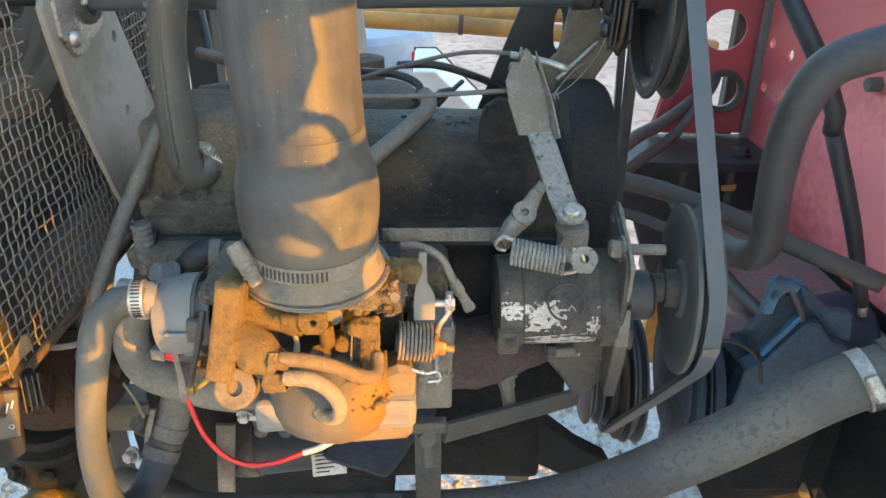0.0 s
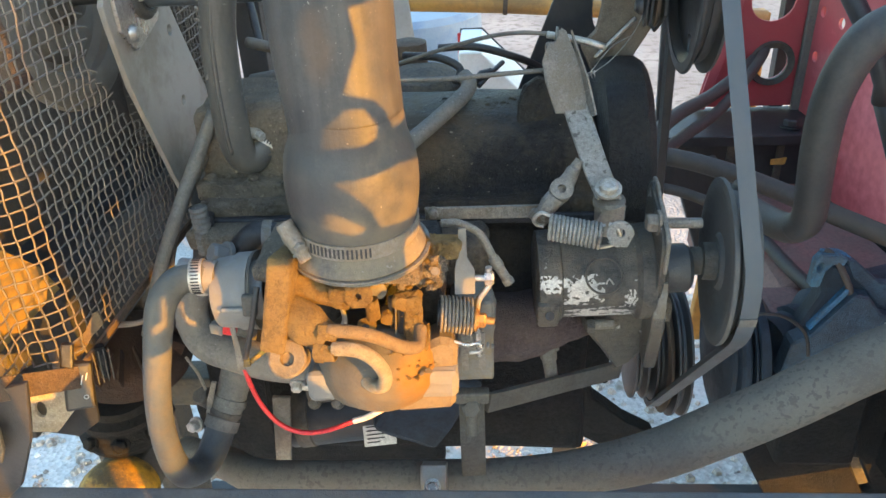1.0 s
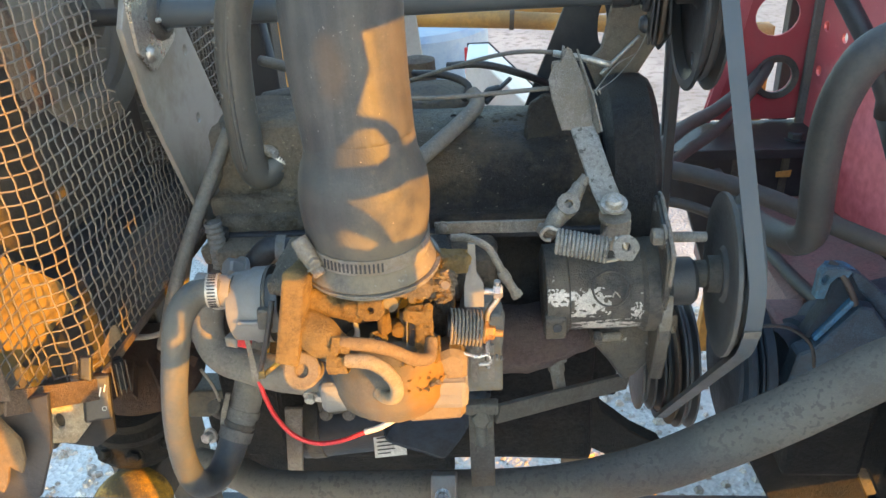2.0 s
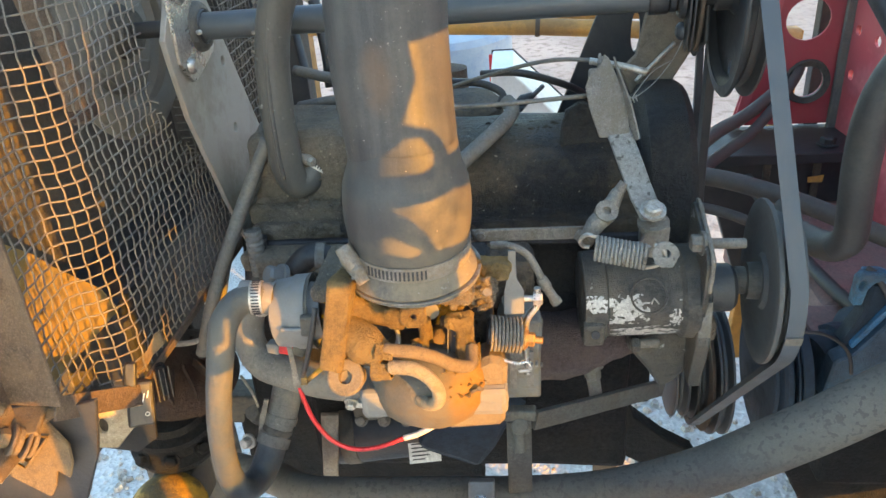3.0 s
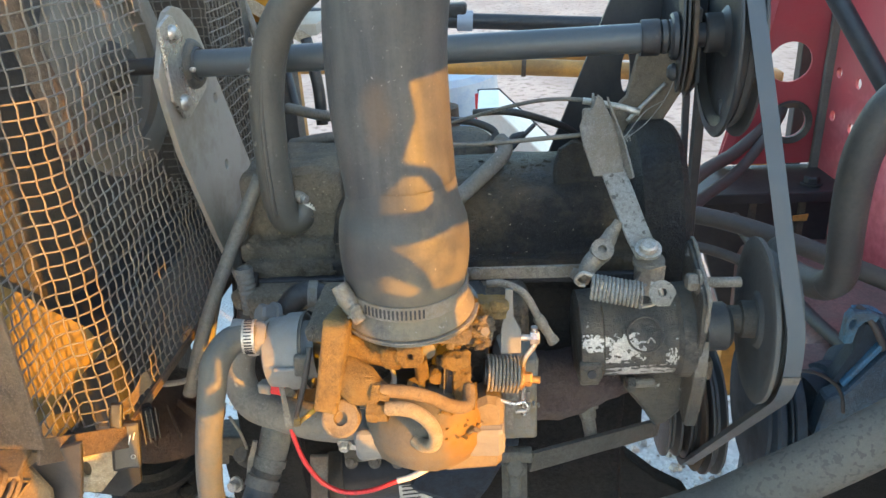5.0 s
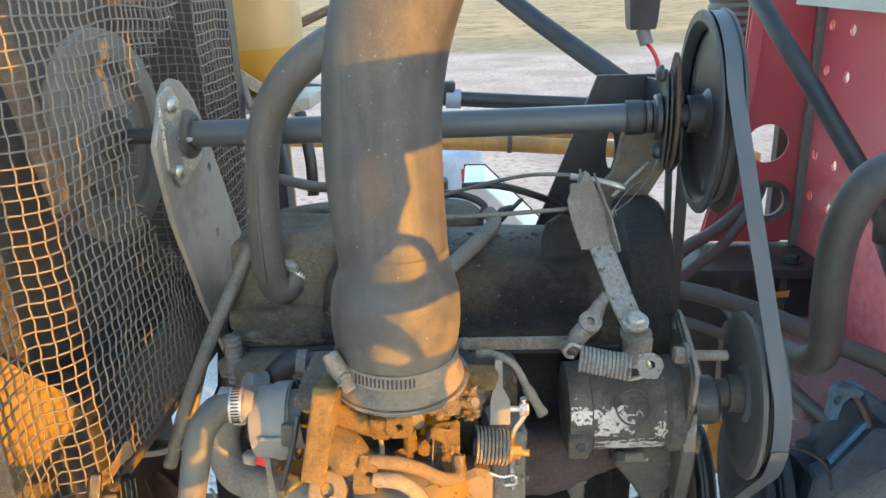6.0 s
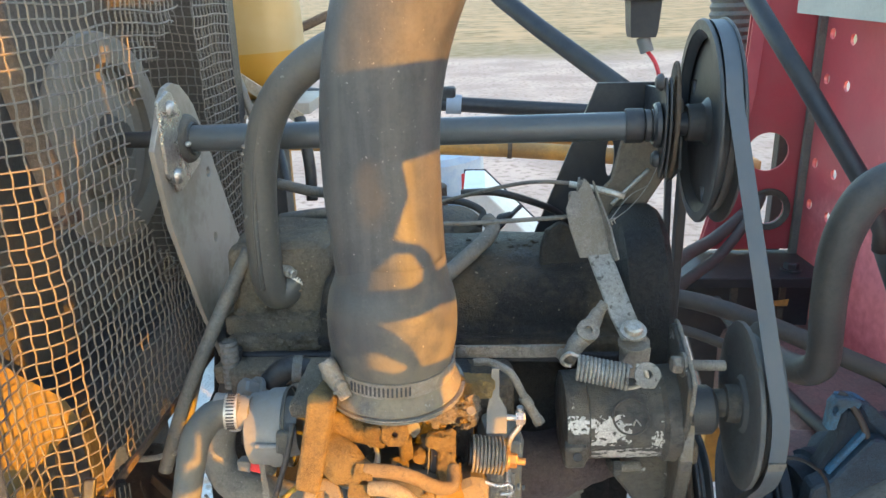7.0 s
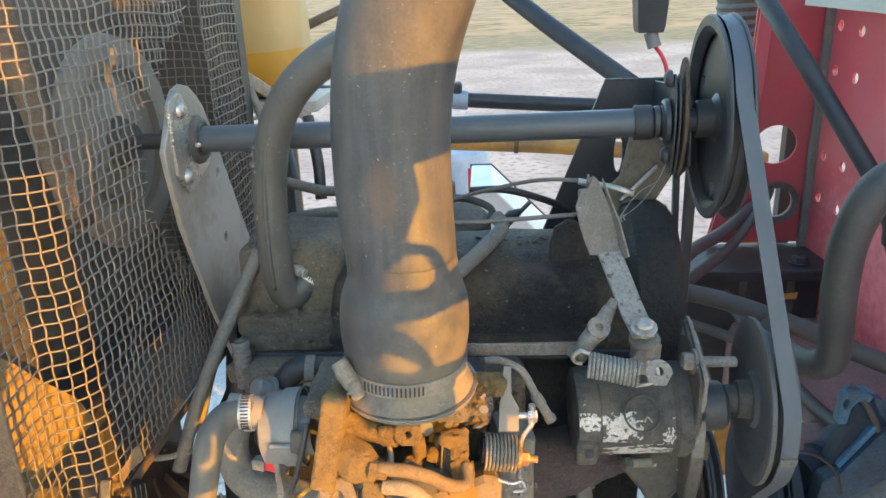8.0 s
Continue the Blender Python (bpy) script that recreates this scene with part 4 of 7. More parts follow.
part("mounting_leg", sheet([(-0.030, 0.0), (0.015, 0.0), (0.015, 0.085), (0.004, 0.085), (-0.004, 0.06), (-0.030, 0.05)], (-0.006, 0.556, 0.990), (1, 0.05, 0), (0, 0.05, 1), -0.012, bevel=0.002), CARB_MIX, carb)
part("side_housing", rough(box((-0.012, 0.59, 1.035), (0.040, 0.05, 0.085), (0, 4, 8), 0.012), 0.002, 60, 3), CARB_MIX, carb)
part("top_lug", rough(box((-0.031, 0.527, 1.152), (0.028, 0.02, 0.016), (0, 6, 0), 0.004), 0.0025, 120, 3), CARB_DUST, carb)
part("shelf_crust", rough(box((-0.052, 0.520, 1.138), (0.044, 0.026, 0.026), (0, 10, 0), 0.006), 0.006, 170, 5), BROWNED, carb, "brown crumbly crust under the rim")
part("shelf_crust", rough(box((-0.0755, 0.508, 1.080), (0.060, 0.022, 0.010), (0, 3, 0), 0.003), 0.004, 220, 5), CARB_DUST, carb)
for k in range(5):
    part("throttle_plate", box((-0.0705 + 0.0036 * k, 0.503 + 0.002 * (k % 2), 1.098), (0.0012, 0.010, 0.034 - 0.004 * (k % 3)), (0, 4, 0), 0.0003), (LINK, DARK, CARB_DUST)[k % 3], carb)
for k in range(6):
    part("linkage_pin", tube([(-0.012 + 0.004 * k, 0.518, 1.062 - 0.002 * (k % 2)), (-0.012 + 0.004 * k, 0.512, 1.061)], 0.0012, 8), LINK, carb)
part("washer_stack", lathe([(0, 0.003), (0, 0.009), (0.0015, 0.009), (0.0016, 0.0065), (0.003, 0.0065), (0.0031, 0.010), (0.005, 0.010), (0.005, 0.003)], (-0.0095, 0.5225, 1.0835), (1, -0.1, -0.05), 24, True), BRASS, carb)
rng = random.Random(11)
for lo, hi, n_, s0, s1, mats in (((-0.072, 0.502, 1.122), (-0.034, 0.526, 1.154), 60, 0.0009, 0.0030, (BROWNED, BROWNED, CARB_DUST)), ((-0.105, 0.478, 1.054), (-0.040, 0.502, 1.063), 70, 0.0007, 0.0024, (CARB_DUST, BROWNED)), ((-0.052, 0.512, 1.152), (-0.020, 0.53, 1.162), 30, 0.0008, 0.0026, (CARB_DUST,)), ((-0.150, 0.49, 1.142), (-0.112, 0.505, 1.150), 16, 0.0008, 0.002, (CARB_DUST, BROWNED)), ((-0.066, 0.494, 1.10), (-0.050, 0.50, 1.126), 22, 0.0008, 0.002, (CARB_DUST,))):
    for k in range(n_):
        s = rng.uniform(s0, s1)
        part("dust_clump", lump([rng.uniform(p, q) for p, q in zip(lo, hi)], (s * 1.4, s, s), 0.9, 320, 1 if s < 0.0016 else 2), mats[k % len(mats)], carb)
for q in rng.sample(grains_at, min(len(grains_at), 60)):
    s = rng.uniform(0.0005, 0.0014)
    part("dust_clump", lump(q + Vector((rng.uniform(-0.003, 0.003), -0.0004, rng.uniform(-0.002, 0.002))), (s * 1.3, s, s), 0.9, 320, 1), CARB_DUST, carb)
part("base_screw", merged(hexhead((-0.162, 0.50, 1.031), (0, -0.8, -0.3), 0.0048, 0.006), box((-0.153, 0.505, 1.026), (0.014, 0.008, 0.006), (0, 10, 0), 0.001)), ZINC, carb)
part("drain_plug", lathe([(0, 0), (0, 0.0105), (0.012, 0.0105), (0.018, 0.0075), (0.020, 0)], (-0.142, 0.512, 1.030), (0, -0.25, -1), 20), LINK, carb)

# hoses and lines round the carburettor
bend = thing("coolant_hose", (-0.3, 0.56, 0.82), "grey rubber coolant hose bent in a long loop", "hose")
part("hose_wall", tube([(-0.224, 0.524, 1.129), (-0.245, 0.517, 1.131), (-0.254, 0.507, 1.129), (-0.259, 0.491, 1.121), (-0.261, 0.480, 1.104), (-0.264, 0.474, 1.085), (-0.268, 0.471, 1.064), (-0.274, 0.471, 1.033), (-0.282, 0.479, 0.994), (-0.291, 0.496, 0.946), (-0.300, 0.524, 0.899), (-0.300, 0.549, 0.877), (-0.296, 0.570, 0.872), (-0.291, 0.590, 0.882), (-0.286, 0.603, 0.897)], [0.01265, 0.01265, 0.01246, 0.01209, 0.01163, 0.01116, 0.01097, 0.01097, 0.01116, 0.01209, 0.01349, 0.01442, 0.01535, 0.016, 0.01581], 30, 8), RUBBER_GREY, bend)
hose_clamp(bend, (-0.2365, 0.5205, 1.1305), (1, 0.15, -0.05), 0.0134, 0.0105, 2.2, 30, 5.9, ZINC)
part("lower_sleeve", lathe([(0, 0.0165), (0, 0.0182), (0.006, 0.0185), (0.012, 0.0182), (0.012, 0.0165)], (-0.2885, 0.598, 0.890), (0.3, 0.6, 0.75), 32), RUBBER_TAN, bend, "dusty end bead of the hose")
elbow = thing("lower_pipe_joint", (-0.28, 0.62, 0.88), "grey pipe elbow with a hose joint", "pipe")
part("pipe", tube([(-0.286, 0.604, 0.897), (-0.279, 0.615, 0.913), (-0.274, 0.625, 0.930), (-0.270, 0.635, 0.948), (-0.267, 0.648, 0.97), (-0.262, 0.67, 1.0)], [0.0155, 0.0165, 0.0168, 0.0168, 0.0168, 0.0165], 28), RUBBER_TAN, elbow)
part("joint_ring", lathe([(0, 0.015), (0, 0.0168), (0.003, 0.0174), (0.006, 0.0168), (0.006, 0.015)], (-0.284, 0.607, 0.901), (0.35, 0.5, 0.8), 32), FRAME, elbow)
part("collar", lathe([(0, 0.016), (0, 0.0178), (0.005, 0.0182), (0.009, 0.0178), (0.009, 0.016)], (-0.280, 0.613, 0.910), (0.3, 0.5, 0.85), 32), RUBBER_TAN, elbow)
part("clip_wire", tube([(-0.307, 0.60, 0.985), (-0.299, 0.60, 0.964), (-0.296, 0.602, 0.941)], 0.0016, 8), LINK, elbow)
part("clip_lever", sheet([(0.0, 0.0), (0.004, 0.001), (0.010, 0.022), (0.016, 0.045), (0.011, 0.046), (0.004, 0.024)], (-0.304, 0.602, 0.900), (1, 0.1, 0), (0.05, 0.1, 1), -0.003), LINK, elbow)
part("clip", rough(tube([(-0.310, 0.612, 0.925), (-0.306, 0.625, 0.91), (-0.303, 0.64, 0.895)], [0.008, 0.012, 0.009], 14), 0.0012, 90), FRAME, elbow)
solid("clip_bolt", merged(hexhead((-0.316, 0.600, 0.893), (-0.3, -0.85, 0.3), 0.0065, 0.009), tube([(-0.300, 0.603, 0.888), (-0.301, 0.60, 0.897), (-0.299, 0.598, 0.904)], 0.0018, 8)), ZINC, "small pale clip bolt beside the pipe joint", "bolt")
water = thing("water_hose", (-0.23, 0.57, 1.0), "thick dull rubber hose leading under the carburettor", "hose")
part("hose_wall", tube([(-0.262, 0.585, 1.10), (-0.271, 0.574, 1.078), (-0.271, 0.562, 1.055), (-0.257, 0.552, 1.037), (-0.23, 0.547, 1.029), (-0.20, 0.545, 1.021), (-0.162, 0.545, 1.016), (-0.13, 0.545, 1.016)], [0.0145, 0.0148, 0.0152, 0.016, 0.0165, 0.017, 0.017, 0.017], 28), RUBBER_TAN, water)
wire = thing("red_wire", (-0.16, 0.53, 0.95), "bright red insulated wire hanging in a loop", "wire")
part("insulation", tube([(-0.219, 0.531, 1.028), (-0.216, 0.53, 1.008), (-0.209, 0.529, 0.983), (-0.195, 0.528, 0.961), (-0.175, 0.527, 0.951), (-0.15, 0.525, 0.955), (-0.122, 0.522, 0.970)], 0.0023, 10), WIRE_RED, wire)
part("sleeve", tube([(-0.122, 0.522, 0.970), (-0.108, 0.52, 0.977), (-0.09, 0.518, 0.990)], 0.0029, 10), WIRE_WHITE, wire, "pale crimp sleeve")
part("terminal", rough(box((-0.2275, 0.54, 1.064), (0.012, 0.01, 0.011), (0, 10, 0), 0.002), 0.001, 90, 2), WIRE_RED, wire)
part("plug_body", rough(box((-0.239, 0.541, 1.064), (0.012, 0.011, 0.011), (0, 8, 0), 0.002), 0.001, 90, 2), CARB_GREY, wire, "grey plug body")
solid("wire_tab", sheet([(-0.0035, 0.0), (0.0035, 0.0), (0.0015, 0.03), (0.001, 0.046), (-0.0035, 0.047), (-0.0025, 0.02)], (-0.2135, 0.512, 1.038), (1, 0.1, 0), (-0.04, 0.15, 1), -0.0015), LINK, "thin grey tab beside the choke housing", "bracket")
fitting = thing("vacuum_fitting", (0.0, 0.55, 1.1), "bent grey vacuum line with a nipple", "pipe")
part("line", tube([(-0.034, 0.562, 1.155), (-0.020, 0.560, 1.156), (-0.003, 0.556, 1.149), (0.006, 0.552, 1.135), (0.011, 0.549, 1.124)], 0.0034, 12), LINK, fitting)
part("nipple", lathe([(0, 0), (0, 0.0046), (0.004, 0.0052), (0.010, 0.0052), (0.011, 0.0042), (0.022, 0.0042), (0.024, 0.0052), (0.028, 0.005), (0.028, 0)], (0.009, 0.550, 1.128), (0.5, -0.15, -0.82), 20), LINK, fitting)
small = thing("bypass_hose", (-0.22, 0.63, 1.09), "small dark hose with a ribbed clamp", "hose")
part("hose_wall", tube([(-0.233, 0.615, 1.103), (-0.216, 0.618, 1.118), (-0.196, 0.622, 1.113), (-0.18, 0.63, 1.095)], 0.012, 18), CABLE, small)
hose_clamp(small, (-0.205, 0.620, 1.1165), (1, 0.1, -0.1), 0.0124, 0.009, 1.2, 6, 1.2, CLAMP)
part("union", merged(hexhead((-0.244, 0.60, 1.105), (-0.6, -0.5, 0.5), 0.01, 0.014), rough(box((-0.228, 0.602, 1.088), (0.035, 0.03, 0.02), (0, 0, 12), 0.005), 0.002, 80, 2)), CARB_GREY, small)

# radiator hose
rad = thing("radiator_hose", (-0.25, 0.72, 1.14), "weathered black radiator hose rising in an arch", "hose")
part("hose_wall", tube([(-0.2235, 0.750, 1.174), (-0.232, 0.742, 1.161), (-0.2425, 0.734, 1.1515), (-0.2515, 0.727, 1.1535), (-0.2562, 0.722, 1.170), (-0.257, 0.72, 1.195), (-0.2565, 0.72, 1.24), (-0.252, 0.718, 1.29), (-0.238, 0.712, 1.340), (-0.213, 0.704, 1.378), (-0.178, 0.70, 1.405), (-0.14, 0.70, 1.42), (-0.09, 0.70, 1.425)], 0.0175, 28, 8), RUBBER_RAD, rad)
hose_clamp(rad, (-0.2300, 0.7435, 1.1640), (0.52, 0.48, 0.76), 0.0178, 0.010, -0.75, 10, 1.6, ZINC)
part("hose_foot", lathe([(0, 0.0165), (0.010, 0.0168), (0.022, 0.0172), (0.030, 0.018)], (-0.2245, 0.749, 1.172), (0.5, 0.55, -0.2), 28), BROWNED, rad, "dusty stub of the housing inside the hose")
rng = random.Random(3)
part("mould_ridge", tube([(-0.2575, 0.7045, 1.165), (-0.258, 0.7035, 1.195), (-0.2575, 0.7035, 1.24), (-0.253, 0.7025, 1.29), (-0.241, 0.6975, 1.340), (-0.219, 0.690, 1.380)], [0.0025, 0.003, 0.003, 0.003, 0.003, 0.002], 10, 6), RUBBER_RAD, rad)
for k in range(34):
    z = rng.uniform(1.19, 1.37)
    t = max(0.0, (z - 1.30) / 0.07)
    part("crust_speck", lump((-0.2685 + 0.022 * t * t + rng.uniform(0, 0.02), 0.7062 + rng.uniform(-0.001, 0.001), z), (0.0022, 0.0013, 0.0024), 0.4, 300, 2), RUBBER_TAN, rad)

# line shaft, bearings, left plate
shaft = thing("line_shaft", (-0.1, 0.77, 1.30), "blue-grey painted line shaft in flange bearings", "shaft")
SH0, SH1 = Vector((-0.3547, 0.782, 1.3136)), Vector((0.1219, 0.757, 1.3241))
SAX = (SH1 - SH0).normalized()


def on_shaft(x):
    """The point of the shaft's axis at x."""
    return SH0 + (SH1 - SH0) * ((x - SH0.x) / (SH1.x - SH0.x))


part("tube_shaft", lathe([(0, 0), (0, 0.0135), (0.001, 0.0145), (0.4773, 0.0145), (0.4773, 0)], SH0, SAX, 40), SHAFT, shaft)
part("collar", lathe([(0, 0.0145), (0, 0.0172), (0.001, 0.0178), (0.017, 0.0178), (0.018, 0.0172), (0.018, 0.0145)], SH1, SAX, 36, True), DARK, shaft)
part("stub", lathe([(0, 0), (0, 0.009), (0.10, 0.009), (0.10, 0)], on_shaft(-0.452), SAX, 24), DARK, shaft)
part("stub", lathe([(0, 0.012), (0.095, 0.012), (0.095, 0)], on_shaft(0.139), SAX, 24), DARK, shaft)
part("stub_collar", lathe([(0, 0.009), (0, 0.0135), (0.016, 0.0135), (0.017, 0.009)], on_shaft(-0.386), SAX, 28), DARK, shaft)
for k in range(2):
    part("lock_ring", lathe([(0, 0.012), (0, 0.0158), (0.001, 0.0165), (0.005, 0.0165), (0.006, 0.0158), (0.006, 0.012)], on_shaft(0.1415 + 0.0075 * k), SAX, 36, True), PULLEY, shaft)


def flange_bearing(x, left, sheet_mat, name_label):
    """A two-bolt pressed flange bearing standing across the shaft at x."""
    c = on_shaft(x)
    u = Vector((0.05, 1, 0)).normalized()
    ob = thing("flange_bearing", (c.x, c.y, c.z - 0.06), name_label, "bearing", "flange bearings on the shaft")
    if left:
        rim = [(-0.060, 0.048), (-0.034, 0.056), (-0.026, 0.053), (0.022, -0.018), (0.026, -0.026), (0.020, -0.032), (-0.030, -0.050), (-0.040, -0.049), (-0.060, -0.026)]
        bolts = [(-0.037, 0.038), (-0.040, -0.032)]
        part("flange", sheet(rim, c, u, (0, 0, 1), 0.004, [(0, 0, 0.0145, 0.0145)], 0.0008), sheet_mat, ob, "pressed steel bearing flange")
        part("dome", lathe([(0.003, 0.027), (0.006, 0.0262), (0.009, 0.0235), (0.010, 0.0205), (0.010, 0.0185), (0.006, 0.018)], c, SAX, 40), FRAME, ob, "dusty swollen bearing seat")
        part("seal_ring", lathe([(0.008, 0.0150), (0.011, 0.0152), (0.0115, 0.0165), (0.009, 0.0185)], c, SAX, 36), DARK, ob)
        part("grease_nipple", lathe([(0, 0), (0, 0.0028), (0.004, 0.0028), (0.005, 0.0018), (0.007, 0.0018), (0.008, 0)], c + Vector((0.010, -0.022, -0.002)), (0.7, -0.7, 0.2), 10), ZINC, ob)
    else:
        rim = [((0.030 - 0.008 * math.sin(q * 0.2094) ** 2) * math.cos(q * 0.2094), 0.004 + 0.060 * math.sin(q * 0.2094)) for q in range(30)]
        bolts = [(-0.006, 0.044), (-0.006, -0.034)]
        part("flange", sheet(rim, c + Vector((0.010, 0, 0)), u, (0, 0, 1), 0.004, [(0, 0, 0.014, 0.014), (-0.012, 0.040, 0.006, 0.011)], 0.001), RUST, ob, "brown pressed backing flange")
        front = [(q[0] * 0.62 - 0.008, q[1] * 0.86 - 0.006) for q in rim]
        part("front_flange", sheet(front, c, u, (0, 0, 1), 0.0025, [(0, 0, 0.0135, 0.0135)], 0.0006), sheet_mat, ob, "black pressed bearing flange")
        part("front_flange", sheet(front, c + Vector((0.0045, 0, 0)), u, (0, 0, 1), 0.0025, [(0, 0, 0.0135, 0.0135)], 0.0006), sheet_mat, ob)
        part("dome", lathe([(-0.002, 0.0235), (-0.006, 0.0225), (-0.008, 0.0195), (-0.007, 0.0165)], c, SAX, 40), sheet_mat, ob)
    for a, b in bolts:
        q = c + u * a + Vector((0.004 if left else -0.002, 0, b))
        way = Vector((1, 0, 0)) if left else Vector((-1, 0, 0))
        part("bolt", lathe([(0, 0), (0, 0.0088), (0.002, 0.0088), (0.004, 0.0078), (0.0065, 0.005), (0.007, 0.0)], q, way, 20), sheet_mat, ob)
    return ob


flange_bearing(-0.3505, True, STEEL, "bright zinc two-bolt flange bearing on the plate")
plate = thing("bearing_plate", (-0.355, 0.8, 1.0), "upright dull aluminium bearing plate with drilled holes", "plate")
part("plate", sheet([(0.728, 1.345), (0.738, 1.362), (0.752, 1.372), (0.7708, 1.3755), (0.7923, 1.3704), (0.810, 1.358), (0.8245, 1.3445), (0.8412, 1.3159), (0.8888, 1.225), (0.9528, 1.1018), (0.985, 0.98), (0.84, 0.98), (0.770, 1.115), (0.7461, 1.1714), (0.7203, 1.2322), (0.7071, 1.2961), (0.7044, 1.3151)], (-0.3590, 0, 0), (0, 1, 0), (0, 0, 1), 0.006, [(0.8429, 1.2621, 0.006, 0.006), (0.840, 1.1812, 0.006, 0.006)], 0.0008), ALU, plate)

# right bearing stand
stand = thing("bearing_stand", (0.13, 0.9, 0.9), "black steel stand carrying the shaft bearing", "bracket")
part("back_plate", sheet([(0.118, 1.348), (0.19, 1.348), (0.19, 1.285), (0.150, 1.215), (0.125, 1.10), (0.025, 1.10), (0.040, 1.145)], (0, 0.925, 0), (1, 0, 0), (0, 0, 1), -0.006, [(0.1375, 1.254, 0.0055, 0.024)], 0.001), DARK, stand)
part("side_gusset", sheet([(0.755, 1.35), (0.80, 1.355), (0.925, 1.345), (0.925, 1.285), (0.84, 1.262), (0.79, 1.255), (0.745, 1.28)], (0.1765, 0, 0), (0, 1, 0), (0, 0, 1), 0.004, (), 0.001), DARK, stand)
part("web", rough(sheet([(0.134, 1.30), (0.189, 1.30), (0.189, 1.258), (0.157, 1.203), (0.124, 1.198), (0.108, 1.233), (0.124, 1.249)], (0, 0.83, 0), (1, 0, 0), (0, 0, 1), -0.006, (), 0.002), 0.0008, 50), DUSTWEB, stand, "brown dusty web plate under the bearing")
flange_bearing(0.158, False, PULLEY, "black two-bolt flange bearing by the pulley")
part("weld_bead", tube([(0.124, 0.82, 1.222), (0.14, 0.822, 1.238), (0.165, 0.825, 1.262)], 0.0025, 8), ZINC, stand)

# pulleys and belt
def groove_pulley(name, centre, r, width, bore, label, group, hub=0.03):
    """A cast single-groove pulley on the shaft's axis, with a dished web and a few small gaps."""
    c = Vector(centre)
    ob = thing(name, (c.x, c.y, c.z - r), label, "pulley", group)
    w = width / 2
    part("rim", lathe([(-w, r - 0.011), (-w, r - 0.0015), (-w + 0.0015, r), (-w + 0.003, r), (-w + 0.0055, r - 0.012), (w - 0.0055, r - 0.012), (w - 0.003, r), (w - 0.001, r), (w, r - 0.001), (w, r - 0.012)], c, SAX, 84, True), PULLEY, ob)
    gaps = []
    for k in range(3):
        a0, a1 = radians(-104 + 120 * k), radians(-88 + 120 * k)
        mid = (a0 + a1) / 2
        gaps.append([(r * 0.83 * math.cos(mid), r * 0.83 * math.sin(mid)), (r * 0.66 * math.cos(a1), r * 0.66 * math.sin(a1)), (r * 0.64 * math.cos(mid), r * 0.64 * math.sin(mid)), (r * 0.66 * math.cos(a0), r * 0.66 * math.sin(a0))])
    circle = [((r - 0.009) * math.cos(q * math.pi / 32), (r - 0.009) * math.sin(q * math.pi / 32)) for q in range(64)]
    part("web", sheet(circle, c - SAX * 0.001, (0.05, 1, 0), (0, 0, 1), 0.005, (), 0, 20, gaps), PULLEY, ob, "smooth dished web with small open gaps")
    part("inner_lip", lathe([(-w + 0.0005, r - 0.010), (-w + 0.003, r - 0.014), (-0.003, r - 0.019), (-0.001, r - 0.012)], c, SAX, 72, True), PULLEY, ob)
    part("hub", lathe([(-w - 0.010, bore), (-w - 0.010, hub - 0.0015), (-w - 0.008, hub), (-0.006, hub), (-0.001, hub + 0.006), (w, hub + 0.002), (w, bore)], c, SAX, 44, True), PULLEY, ob)
    return ob


groove_pulley("shaft_pulley", (0.2050, 0.7545, 1.3272), 0.1022, 0.024, 0.012, "large black cast pulley on the line shaft", "belt pulleys", 0.019)
gp = thing("governor_pulley", (0.22, 0.625, 0.99), "dull grey pressed pulley on the governor", "pulley", "belt pulleys")
GAX = Vector((1, -0.08, 0)).normalized()
part("disc", lathe([(0.0, 0.0), (0.0, 0.024), (0.0035, 0.028), (0.0045, 0.060), (0.0005, 0.067), (-0.0005, 0.0745), (0.0, 0.0795), (0.0015, 0.080), (0.004, 0.0795), (0.009, 0.068), (0.015, 0.068), (0.020, 0.0795), (0.023, 0.080), (0.023, 0.0)], (0.2193, 0.625, 1.0772), GAX, 80), PRESSED, gp)
part("hub", lathe([(0, 0), (0, 0.0135), (0.010, 0.0135), (0.011, 0.0180), (0.026, 0.0185), (0.026, 0)], Vector((0.2193, 0.625, 1.0772)) - GAX * 0.023, GAX, 36), FRAME, gp)


